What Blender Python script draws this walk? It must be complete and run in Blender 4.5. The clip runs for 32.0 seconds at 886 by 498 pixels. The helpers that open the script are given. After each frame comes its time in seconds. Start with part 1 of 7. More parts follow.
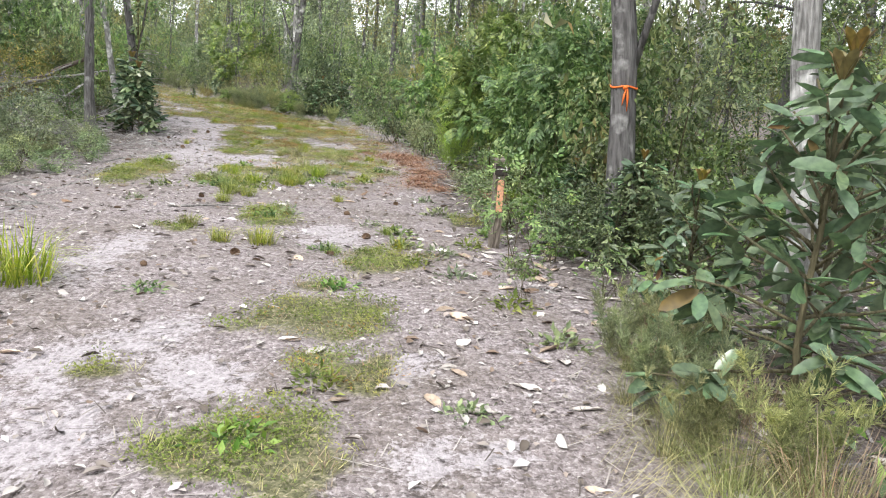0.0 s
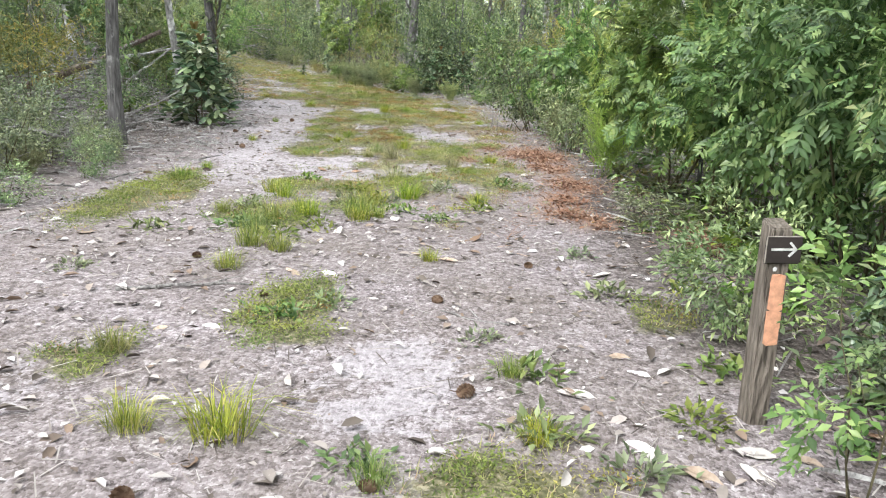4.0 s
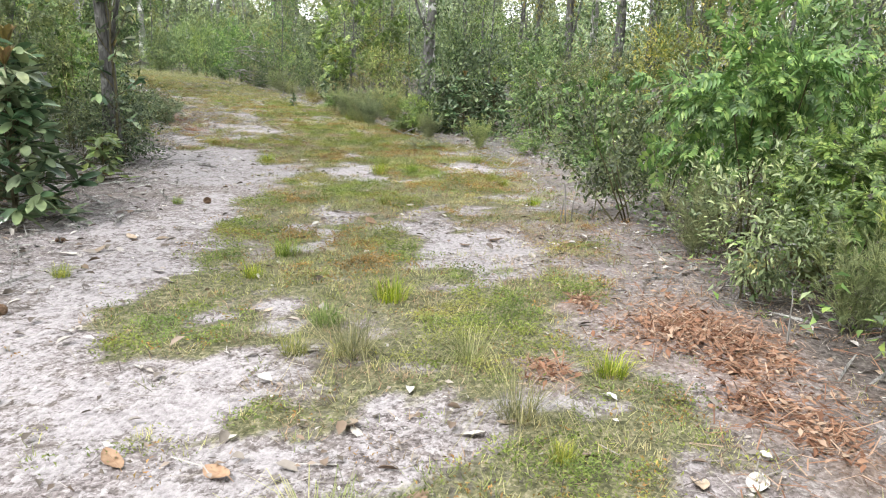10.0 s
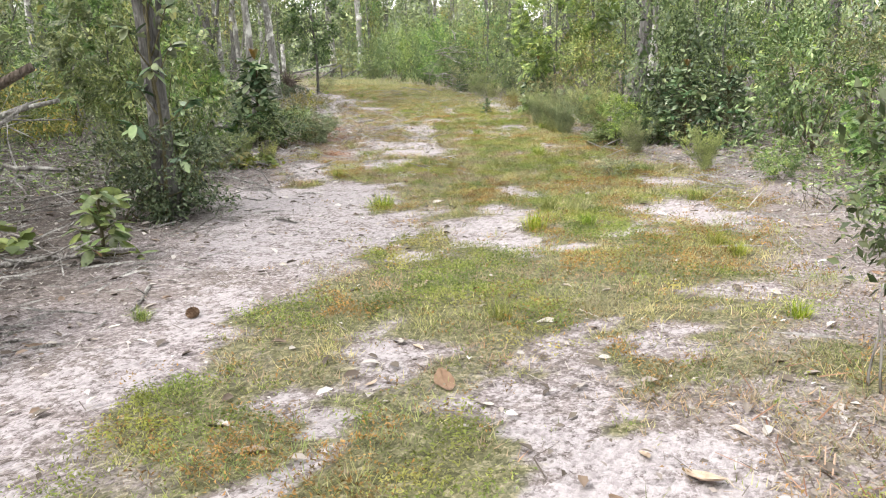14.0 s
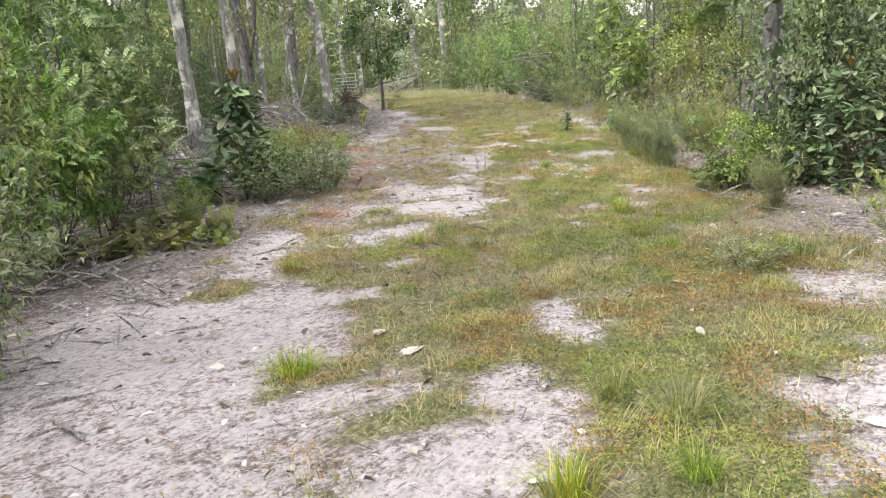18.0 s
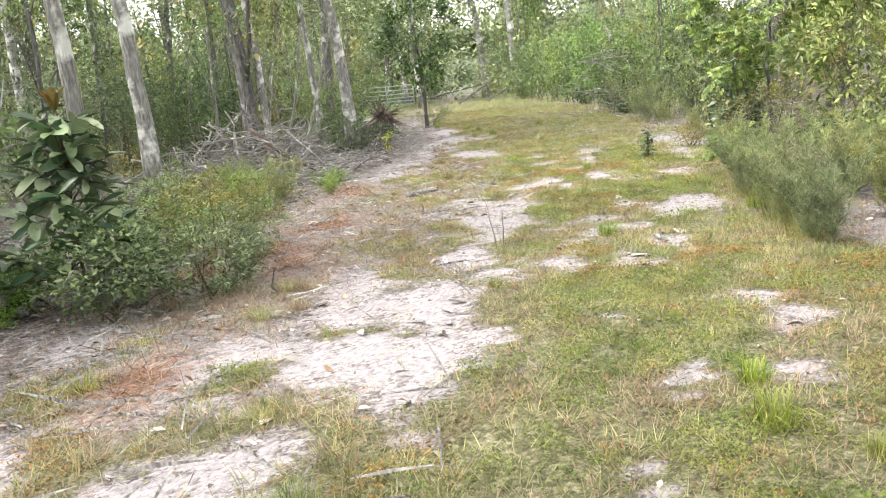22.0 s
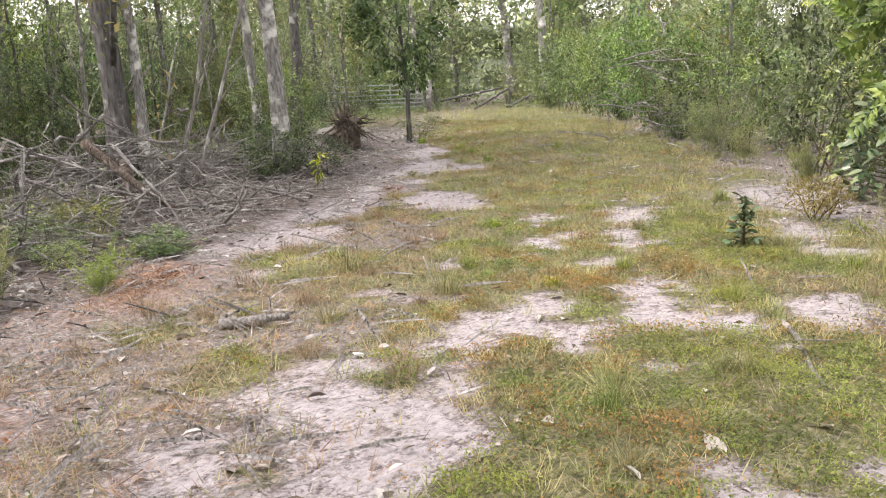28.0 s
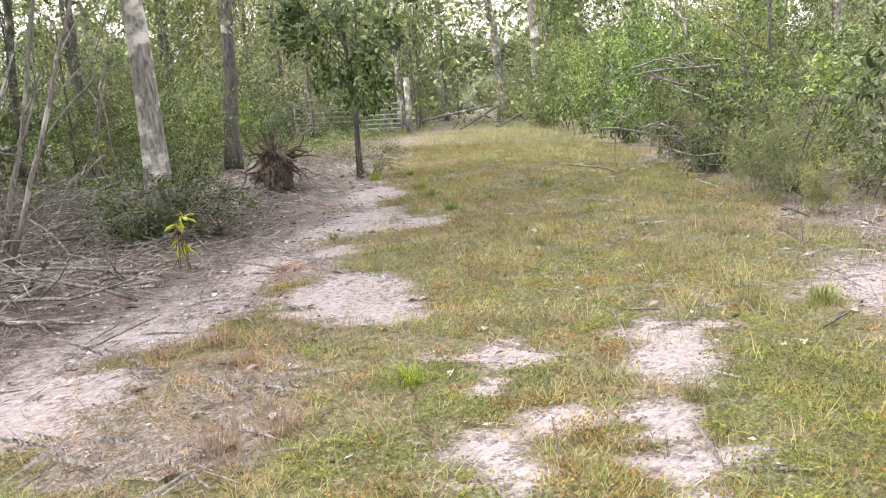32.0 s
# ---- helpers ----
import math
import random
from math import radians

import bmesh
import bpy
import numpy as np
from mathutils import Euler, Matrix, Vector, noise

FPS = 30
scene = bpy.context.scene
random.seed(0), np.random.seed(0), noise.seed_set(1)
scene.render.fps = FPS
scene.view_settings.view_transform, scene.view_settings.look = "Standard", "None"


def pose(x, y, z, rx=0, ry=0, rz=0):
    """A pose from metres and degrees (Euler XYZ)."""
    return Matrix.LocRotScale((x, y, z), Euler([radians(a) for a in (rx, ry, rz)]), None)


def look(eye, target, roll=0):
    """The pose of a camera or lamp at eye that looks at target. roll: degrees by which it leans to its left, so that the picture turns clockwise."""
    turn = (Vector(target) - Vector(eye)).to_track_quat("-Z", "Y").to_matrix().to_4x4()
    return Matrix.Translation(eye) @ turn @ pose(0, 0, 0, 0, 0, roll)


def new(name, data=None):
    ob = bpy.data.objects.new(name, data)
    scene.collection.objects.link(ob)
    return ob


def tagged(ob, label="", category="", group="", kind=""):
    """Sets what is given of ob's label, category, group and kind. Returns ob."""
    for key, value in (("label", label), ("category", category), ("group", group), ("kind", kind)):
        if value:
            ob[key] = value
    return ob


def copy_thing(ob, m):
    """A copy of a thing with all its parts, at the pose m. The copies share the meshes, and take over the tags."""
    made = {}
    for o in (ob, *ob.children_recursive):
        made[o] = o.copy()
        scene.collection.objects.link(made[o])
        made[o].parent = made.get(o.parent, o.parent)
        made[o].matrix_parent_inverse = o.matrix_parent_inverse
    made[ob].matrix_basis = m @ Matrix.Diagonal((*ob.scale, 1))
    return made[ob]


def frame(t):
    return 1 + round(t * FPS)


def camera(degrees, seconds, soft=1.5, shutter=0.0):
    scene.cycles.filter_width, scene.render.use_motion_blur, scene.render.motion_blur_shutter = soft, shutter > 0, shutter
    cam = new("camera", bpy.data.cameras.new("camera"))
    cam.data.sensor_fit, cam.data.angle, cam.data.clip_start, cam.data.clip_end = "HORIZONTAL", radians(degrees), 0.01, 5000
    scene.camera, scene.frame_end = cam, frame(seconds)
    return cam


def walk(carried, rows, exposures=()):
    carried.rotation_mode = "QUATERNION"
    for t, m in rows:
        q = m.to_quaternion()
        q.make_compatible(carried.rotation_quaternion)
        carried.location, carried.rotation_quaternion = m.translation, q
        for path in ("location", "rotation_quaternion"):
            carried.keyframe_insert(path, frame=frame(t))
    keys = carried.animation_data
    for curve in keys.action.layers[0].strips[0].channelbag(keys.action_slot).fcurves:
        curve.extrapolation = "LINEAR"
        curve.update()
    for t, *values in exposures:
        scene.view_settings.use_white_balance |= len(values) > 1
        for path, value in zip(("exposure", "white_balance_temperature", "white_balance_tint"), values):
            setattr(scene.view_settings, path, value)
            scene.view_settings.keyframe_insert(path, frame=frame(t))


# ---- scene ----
cam = camera(55.4, 32.0, 1.1)
PATH = [
    (0, (1.333, -4.282, 1.488), (1.377, -2.32, 1.105), 4.1),
    (0.5, (1.367, -3.746, 1.485), (1.416, -1.786, 1.088), 4.6),
    (1, (1.343, -3.251, 1.461), (1.343, -1.286, 1.089), 4.5),
    (1.5, (1.257, -2.672, 1.449), (1.18, -0.706, 1.085), 4.8),
    (2, (1.24, -2.1, 1.436), (1.141, -0.141, 1.046), 4.4),
    (2.5, (1.181, -1.503, 1.446), (1.053, 0.451, 1.043), 4.7),
    (3, (1.145, -0.957, 1.454), (0.988, 0.985, 1.002), 3.6),
    (3.5, (1.12, -0.391, 1.45), (0.865, 1.535, 0.976), 2.6),
    (4, (1.1, 0.177, 1.474), (0.846, 2.105, 1.007), 2.4),
    (4.5, (1.029, 0.764, 1.48), (0.706, 2.686, 1.032), 3.0),
    (6.5, (0.553, 3.132, 1.454), (0.179, 5.037, 0.973), 2.2),
    (7, (0.45, 3.746, 1.424), (0.317, 5.666, 0.883), 2.8),
    (7.5, (0.373, 4.355, 1.431), (0.261, 6.275, 0.886), 2.4),
    (8, (0.185, 4.909, 1.457), (0.072, 6.852, 0.996), 3.1),
    (8.5, (0.126, 5.48, 1.421), (-0.002, 7.425, 0.973), 2.8),
    (9, (-0.028, 6.029, 1.425), (-0.284, 7.963, 0.987), 3.3),
    (9.5, (-0.036, 6.575, 1.423), (-0.29, 8.509, 0.982), 3.3),
    (10, (-0.021, 7.163, 1.467), (-0.322, 9.096, 1.052), 2.3),
    (10.5, (-0.018, 7.756, 1.475), (-0.385, 9.692, 1.132), -0.9),
    (11, (0.017, 8.318, 1.501), (-0.551, 10.207, 1.168), -1.0),
    (11.5, (0.004, 8.874, 1.513), (-0.584, 10.754, 1.17), -0.9),
    (12, (0.011, 9.427, 1.526), (-0.641, 11.28, 1.15), 0.3),
    (12.5, (-0.115, 9.92, 1.519), (-0.856, 11.736, 1.13), -0.2),
    (13, (-0.141, 10.504, 1.503), (-0.991, 12.27, 1.108), -2.2),
    (13.5, (-0.25, 11.048, 1.498), (-1.03, 12.846, 1.102), -1.3),
    (14, (-0.367, 11.622, 1.463), (-1.191, 13.394, 1.037), -1.3),
    (14.5, (-0.554, 12.171, 1.465), (-1.482, 13.889, 1.031), -0.8),
    (16.5, (-1.137, 14.366, 1.565), (-2.208, 16.002, 1.146), -4.4),
    (17, (-1.304, 14.853, 1.581), (-2.376, 16.489, 1.164), -4.2),
    (17.5, (-1.402, 15.5, 1.567), (-2.478, 17.134, 1.154), -4.1),
    (18, (-1.58, 16.087, 1.565), (-2.622, 17.745, 1.161), -3.8),
    (18.5, (-1.749, 16.734, 1.542), (-2.781, 18.398, 1.136), -4.0),
    (19, (-2.024, 17.282, 1.562), (-3.117, 18.914, 1.187), -3.4),
    (19.5, (-2.295, 17.954, 1.521), (-3.438, 19.554, 1.156), -3.6),
    (20, (-2.575, 18.583, 1.539), (-3.731, 20.173, 1.175), -4.2),
    (20.5, (-2.875, 19.226, 1.51), (-4.085, 20.773, 1.13), -4.8),
    (21, (-3.104, 19.878, 1.504), (-4.363, 21.399, 1.185), -5.2),
    (21.5, (-3.37, 20.501, 1.507), (-4.576, 22.054, 1.139), -5.5),
    (22, (-3.627, 21.134, 1.514), (-4.836, 22.684, 1.146), -5.6),
    (22.5, (-3.885, 21.657, 1.519), (-5.093, 23.207, 1.144), -5.4),
    (23, (-4.098, 22.257, 1.521), (-5.303, 23.807, 1.138), -4.9),
    (23.5, (-4.349, 22.75, 1.549), (-5.527, 24.324, 1.182), -3.1),
    (24, (-4.575, 23.323, 1.536), (-5.756, 24.894, 1.166), -3.4),
    (24.5, (-4.898, 23.861, 1.522), (-6.093, 25.424, 1.158), -3.5),
    (25, (-5.14, 24.41, 1.505), (-6.364, 25.956, 1.171), -3.8),
    (25.5, (-5.455, 24.882, 1.507), (-6.673, 26.434, 1.178), -3.3),
    (26, (-5.747, 25.397, 1.485), (-6.95, 26.956, 1.133), -3.3),
    (26.5, (-6.099, 25.872, 1.497), (-7.344, 27.404, 1.172), -3.1),
    (28.5, (-7.157, 27.733, 1.504), (-8.413, 29.244, 1.133), -2.5),
    (29, (-7.42, 28.14, 1.549), (-8.645, 29.675, 1.172), -1.6),
    (29.5, (-7.655, 28.675, 1.526), (-8.863, 30.223, 1.147), -1.8),
    (30, (-8.006, 29.078, 1.549), (-9.215, 30.625, 1.168), -1.8),
    (30.5, (-8.276, 29.592, 1.526), (-9.547, 31.095, 1.174), -3.7),
    (31, (-8.616, 30.137, 1.558), (-9.898, 31.634, 1.219), -3.7),
    (31.5, (-8.846, 30.691, 1.532), (-10.124, 32.195, 1.209), -3.8),
    (32, (-9.115, 31.174, 1.55), (-10.381, 32.688, 1.227), -3.6),
]
walk(cam, [(t, look(eye, target, roll)) for t, eye, target, roll in PATH], [(0, 1.15, 6400, 11), (4, 1.26, 6250, 9), (8, 1.32, 6350, 7), (10.5, 1.3, 6500, 8), (13, 1.55, 6750, 11), (17, 1.38, 6550, 12), (19, 1.55, 6850, 11), (20.5, 1.9, 6750, 9), (23, 1.6, 6750, 11), (25, 1.57, 6900, 13), (26.5, 1.42, 7050, 15), (28.5, 1.28, 6850, 19), (30, 1.25, 6700, 20), (31, 1.45, 6700, 19), (32, 1.5, 6950, 18)])

# ---- light: bright overcast sky over a clearing ----
world = bpy.data.worlds.new("overcast_sky")
scene.world = world
world.use_nodes = True
wn, wl = world.node_tree.nodes, world.node_tree.links
sky = wn.new("ShaderNodeTexSky")
sky.sky_type, sky.sun_disc = "NISHITA", False
sky.sun_elevation, sky.sun_rotation = radians(52), radians(212)
sky.air_density, sky.dust_density, sky.ozone_density = 1.0, 4.0, 1.0
pale = wn.new("ShaderNodeHueSaturation")
pale.inputs["Saturation"].default_value = 0.12
wl.new(sky.outputs[0], pale.inputs["Color"])
cloud_white = wn.new("ShaderNodeMix")
cloud_white.data_type = "RGBA"
cloud_white.inputs[0].default_value = 0.6
wl.new(pale.outputs[0], cloud_white.inputs[6])
cloud_white.inputs[7].default_value = (8.6, 8.8, 9.0, 1)
wl.new(cloud_white.outputs[2], wn["Background"].inputs["Color"])
wn["Background"].inputs["Strength"].default_value = 0.135
sun_data = bpy.data.lights.new("sun", "SUN")
sun_data.energy, sun_data.angle, sun_data.color = 1.5, radians(18), (1.0, 0.97, 0.92)
sun = new("sun", sun_data)
sun.matrix_world = look((0, 0, 30), (0 - math.sin(radians(212)) * 20, 0 - math.cos(radians(212)) * 20, 4.4))


# ---- node materials ----
def material(name, rough=0.8):
    m = bpy.data.materials.new(name)
    m.use_nodes = True
    b = m.node_tree.nodes["Principled BSDF"]
    b.inputs["Roughness"].default_value = rough
    b.inputs["Specular IOR Level"].default_value = 0.3
    return m, m.node_tree.nodes, m.node_tree.links, b


def ramp(nodes, stops):
    r = nodes.new("ShaderNodeValToRGB")
    e = r.color_ramp.elements
    while len(e) < len(stops):
        e.new(0.5)
    for k, (p, c) in zip(e, stops):
        k.position, k.color = p, (*c, 1)
    return r


def noise_tex(nodes, links, scale, detail=4, stretch=None, rough=0.55):
    n = nodes.new("ShaderNodeTexNoise")
    n.inputs["Scale"].default_value, n.inputs["Detail"].default_value, n.inputs["Roughness"].default_value = scale, detail, rough
    c = nodes.new("ShaderNodeTexCoord")
    if stretch:
        g = nodes.new("ShaderNodeMapping")
        g.inputs["Scale"].default_value = stretch
        links.new(c.outputs["Object"], g.inputs[0])
        links.new(g.outputs[0], n.inputs["Vector"])
    else:
        links.new(c.outputs["Object"], n.inputs["Vector"])
    return n


def mixc(nodes, links, fac, a, b, mode="MIX"):
    m = nodes.new("ShaderNodeMix")
    m.data_type, m.blend_type = "RGBA", mode
    for sock, v in ((0, fac), (6, a), (7, b)):
        if isinstance(v, (int, float)):
            m.inputs[sock].default_value = v
        elif isinstance(v, tuple):
            m.inputs[sock].default_value = (*v, 1)
        else:
            links.new(v, m.inputs[sock])
    return m.outputs[2]


def mathn(nodes, links, op, a, b=0.0, clamp=False):
    m = nodes.new("ShaderNodeMath")
    m.operation, m.use_clamp = op, clamp
    for k, v in enumerate((a, b)):
        if isinstance(v, (int, float)):
            m.inputs[k].default_value = v
        else:
            links.new(v, m.inputs[k])
    return m.outputs[0]


def bump(nodes, links, b, height, strength=0.4, dist=0.02):
    n = nodes.new("ShaderNodeBump")
    n.inputs["Strength"].default_value, n.inputs["Distance"].default_value = strength, dist
    links.new(height, n.inputs["Height"])
    links.new(n.outputs[0], b.inputs["Normal"])


def leafy(name, cols, rough=0.42, through_light=0.26, mottled=14.0, swathes=(), gain=1.6, sheen=0.5, boughs=3.4, vary=1.0):
    """Leaf surface: each leaf its own shade, blotches along it, light passing through."""
    m, n, l, b = material(name, rough)
    geo, info = n.new("ShaderNodeNewGeometry"), n.new("ShaderNodeObjectInfo")
    b.inputs["Specular IOR Level"].default_value = sheen
    spreads = [0.62 + 0.62 * k / (len(cols) - 1) for k in range(len(cols))]
    r = ramp(n, [(k / (len(cols) - 1), tuple(v * spreads[k] for v in c)) for k, c in enumerate(cols)])
    l.new(geo.outputs["Random Per Island"], r.inputs[0])
    nt = noise_tex(n, l, mottled, 3)
    c = mixc(n, l, mathn(n, l, "MULTIPLY", nt.outputs[0], 0.5), r.outputs[0], tuple(v * 0.55 for v in cols[0]))
    for k, (col, scale, lo, share) in enumerate(swathes):
        sw = noise_tex(n, l, scale, 4, (1, 1, 0.05 + k))
        sr = ramp(n, [(lo, (0, 0, 0)), (lo + 0.12, (1, 1, 1))])
        l.new(sw.outputs[0], sr.inputs[0])
        c = mixc(n, l, mathn(n, l, "MULTIPLY", sr.outputs[0], share), c, col)
    bough = noise_tex(n, l, boughs, 2)
    tone = ramp(n, [(0.34, (0.6, 0.62, 0.64)), (0.5, (1.0, 1.0, 1.0)), (0.68, (1.28, 1.25, 1.15))])
    l.new(bough.outputs[0], tone.inputs[0])
    c = mixc(n, l, 1.0, c, tone.outputs[0], "MULTIPLY")
    hue = n.new("ShaderNodeHueSaturation")
    l.new(c, hue.inputs["Color"])
    l.new(mathn(n, l, "ADD", mathn(n, l, "MULTIPLY", info.outputs["Random"], 0.055 * vary), 0.5 - 0.036 * vary), hue.inputs["Hue"])
    other = mathn(n, l, "FRACT", mathn(n, l, "MULTIPLY", info.outputs["Random"], 7.31))
    l.new(mathn(n, l, "ADD", mathn(n, l, "MULTIPLY", other, 0.3 * vary), 1.0 - 0.16 * vary), hue.inputs["Saturation"])
    l.new(mathn(n, l, "ADD", mathn(n, l, "MULTIPLY", other, 0.7 * vary), gain), hue.inputs["Value"])
    l.new(hue.outputs[0], b.inputs["Base Color"])
    t = n.new("ShaderNodeBsdfTranslucent")
    l.new(hue.outputs[0], t.inputs["Color"])
    s = n.new("ShaderNodeMixShader")
    s.inputs[0].default_value = through_light
    l.new(b.outputs[0], s.inputs[1])
    l.new(t.outputs[0], s.inputs[2])
    l.new(s.outputs[0], n["Material Output"].inputs["Surface"])
    return m


def barky(name, dark, light, patch, scale=1.0, patches=0.5):
    m, n, l, b = material(name, 0.9)
    a = noise_tex(n, l, 9 * scale, 6, (3.0, 3.0, 0.55))
    v = n.new("ShaderNodeTexVoronoi")
    v.inputs["Scale"].default_value = 14 * scale
    g = n.new("ShaderNodeMapping")
    g.inputs["Scale"].default_value = (2.2, 2.2, 0.4)
    c = n.new("ShaderNodeTexCoord")
    l.new(c.outputs["Object"], g.inputs[0])
    l.new(g.outputs[0], v.inputs["Vector"])
    r = ramp(n, [(0.3, dark), (0.7, light)])
    l.new(a.outputs[0], r.inputs[0])
    p = noise_tex(n, l, 2.6 * scale, 5)
    pr = ramp(n, [(patches, (0, 0, 0)), (patches + 0.12, (1, 1, 1))])
    l.new(p.outputs[0], pr.inputs[0])
    l.new(mixc(n, l, pr.outputs[0], r.outputs[0], patch), b.inputs["Base Color"])
    h = mathn(n, l, "ADD", a.outputs[0], mathn(n, l, "MULTIPLY", v.outputs[0], 0.8))
    bump(n, l, b, h, 0.9, 0.025)
    return m


def litter_mat(name, cols, rough=0.85):
    m, n, l, b = material(name, rough)
    geo = n.new("ShaderNodeNewGeometry")
    r = ramp(n, [(k / (len(cols) - 1), c) for k, c in enumerate(cols)])
    l.new(geo.outputs["Random Per Island"], r.inputs[0])
    nt = noise_tex(n, l, 22, 4)
    l.new(mixc(n, l, mathn(n, l, "MULTIPLY", nt.outputs[0], 0.6), r.outputs[0], tuple(v * 0.5 for v in cols[0])), b.inputs["Base Color"])
    bump(n, l, b, nt.outputs[0], 0.3, 0.01)
    return m


GREEN = leafy("green_leaf", [(0.04, 0.08, 0.02), (0.07, 0.12, 0.03), (0.11, 0.165, 0.05), (0.17, 0.21, 0.075)], swathes=(((0.035, 0.06, 0.02), 1.1, 0.5, 0.65), ((0.2, 0.2, 0.05), 1.7, 0.6, 0.5)), gain=1.8)
DARK = leafy("dark_leaf", [(0.028, 0.05, 0.02), (0.045, 0.075, 0.028), (0.07, 0.1, 0.04), (0.11, 0.14, 0.06)], 0.4, 0.25)
BRIGHT = leafy("bright_leaf", [(0.05, 0.1, 0.022), (0.08, 0.14, 0.032), (0.115, 0.18, 0.045), (0.18, 0.22, 0.065)], swathes=(((0.035, 0.07, 0.02), 1.3, 0.5, 0.6), ((0.2, 0.24, 0.06), 2.2, 0.62, 0.5)))
SILVER = leafy("grey_green_leaf", [(0.065, 0.095, 0.045), (0.1, 0.135, 0.065), (0.15, 0.185, 0.095), (0.2, 0.23, 0.125)], swathes=(((0.045, 0.07, 0.035), 1.2, 0.5, 0.6), ((0.2, 0.21, 0.1), 2.0, 0.6, 0.5)), gain=1.9)
OLIVE = leafy("olive_leaf", [(0.065, 0.085, 0.022), (0.11, 0.125, 0.035), (0.16, 0.165, 0.05), (0.24, 0.2, 0.06)], swathes=(((0.05, 0.075, 0.025), 1.2, 0.48, 0.65), ((0.3, 0.24, 0.05), 2.1, 0.62, 0.6)))
PALEWAX = leafy("pale_waxy_leaf", [(0.06, 0.1, 0.035), (0.09, 0.135, 0.05), (0.13, 0.17, 0.065), (0.22, 0.17, 0.05)], 0.28, 0.2)
FENNEL = leafy("feathery_leaf", [(0.12, 0.18, 0.05), (0.16, 0.23, 0.065), (0.21, 0.28, 0.09)], 0.6, 0.45)
PALEWEED = leafy("pale_feathery_leaf", [(0.13, 0.16, 0.075), (0.18, 0.21, 0.1), (0.24, 0.26, 0.13)], 0.6, 0.45)
WAXY = leafy("waxy_leaf", [(0.034, 0.064, 0.036), (0.054, 0.092, 0.05), (0.084, 0.126, 0.068), (0.13, 0.16, 0.09)], 0.27, 0.16)
NEWLEAF = leafy("amber_young_leaf", [(0.14, 0.1, 0.03), (0.18, 0.13, 0.04), (0.16, 0.14, 0.05)], 0.4, 0.3, gain=1.0)
RUSTY = leafy("rusty_leaf_back", [(0.07, 0.045, 0.018), (0.1, 0.062, 0.02), (0.13, 0.085, 0.03)], 0.6, 0.15, gain=1.2)
GRASS = leafy("grass_blade", [(0.13, 0.15, 0.05), (0.175, 0.195, 0.065), (0.235, 0.235, 0.1), (0.34, 0.3, 0.17)], 0.6, 0.35, 3.0, (((0.11, 0.18, 0.045), 0.7, 0.5, 0.5), ((0.3, 0.26, 0.14), 1.5, 0.5, 0.7)), gain=1.75, boughs=2.2, vary=0.0)
DRYGRASS = leafy("dry_grass_blade", [(0.22, 0.165, 0.105), (0.33, 0.25, 0.165), (0.44, 0.35, 0.25), (0.3, 0.17, 0.1)], 0.7, 0.3, 3.0, swathes=(((0.34, 0.21, 0.13), 1.0, 0.56, 0.5),), gain=1.1, vary=0.0)
HAY = leafy("hay_blade", [(0.14, 0.16, 0.06), (0.21, 0.21, 0.09), (0.3, 0.28, 0.14), (0.4, 0.35, 0.2)], 0.7, 0.3, 3.0, gain=1.2, vary=0.0)
TUFT = leafy("tuft_blade", [(0.09, 0.15, 0.02), (0.15, 0.21, 0.03), (0.22, 0.27, 0.05), (0.32, 0.3, 0.1)], 0.55, 0.35, 3.0, gain=1.4)
MOSSY = leafy("creeping_green_plant", [(0.085, 0.125, 0.024), (0.125, 0.172, 0.03), (0.16, 0.2, 0.042), (0.2, 0.215, 0.062)], 0.65, 0.35, 5.0, (((0.23, 0.225, 0.045), 0.8, 0.52, 0.5), ((0.1, 0.155, 0.04), 1.7, 0.54, 0.6), ((0.3, 0.23, 0.09), 1.1, 0.55, 0.5)), gain=1.6, boughs=2.2, vary=0.0)
RUSSET = leafy("creeping_russet_plant", [(0.29, 0.145, 0.04), (0.23, 0.18, 0.045), (0.38, 0.195, 0.055), (0.4, 0.26, 0.09)], 0.65, 0.3, 5.0, gain=1.1, vary=0.0)
GOLD = leafy("golden_leaf", [(0.3, 0.24, 0.04), (0.36, 0.3, 0.05), (0.26, 0.28, 0.05)], 0.6, 0.35, gain=1)
YELLOWG = leafy("yellow_green_leaf", [(0.22, 0.27, 0.03), (0.34, 0.36, 0.05), (0.3, 0.33, 0.04)], 0.5, 0.4)
BARK = barky("grey_bark", (0.045, 0.043, 0.042), (0.185, 0.178, 0.176), (0.47, 0.465, 0.455), 1.0, 0.57)
PALEBARK = barky("pale_bark", (0.09, 0.087, 0.083), (0.36, 0.352, 0.34), (0.66, 0.655, 0.64), 1.0, 0.5)
STICK = barky("dead_wood", (0.12, 0.112, 0.108), (0.35, 0.335, 0.322), (0.52, 0.51, 0.495), 1.6, 0.55)
STEM = barky("green_brown_stem", (0.06, 0.055, 0.03), (0.16, 0.14, 0.08), (0.2, 0.2, 0.12), 2.0, 0.6)
ROOT = barky("earthy_root", (0.05, 0.04, 0.033), (0.19, 0.15, 0.125), (0.3, 0.26, 0.23), 1.5, 0.56)
LITTER = litter_mat("dead_leaf", [(0.085, 0.068, 0.056), (0.19, 0.16, 0.135), (0.39, 0.345, 0.315), (0.62, 0.58, 0.55), (0.78, 0.75, 0.73), (0.32, 0.23, 0.17), (0.135, 0.108, 0.092)])
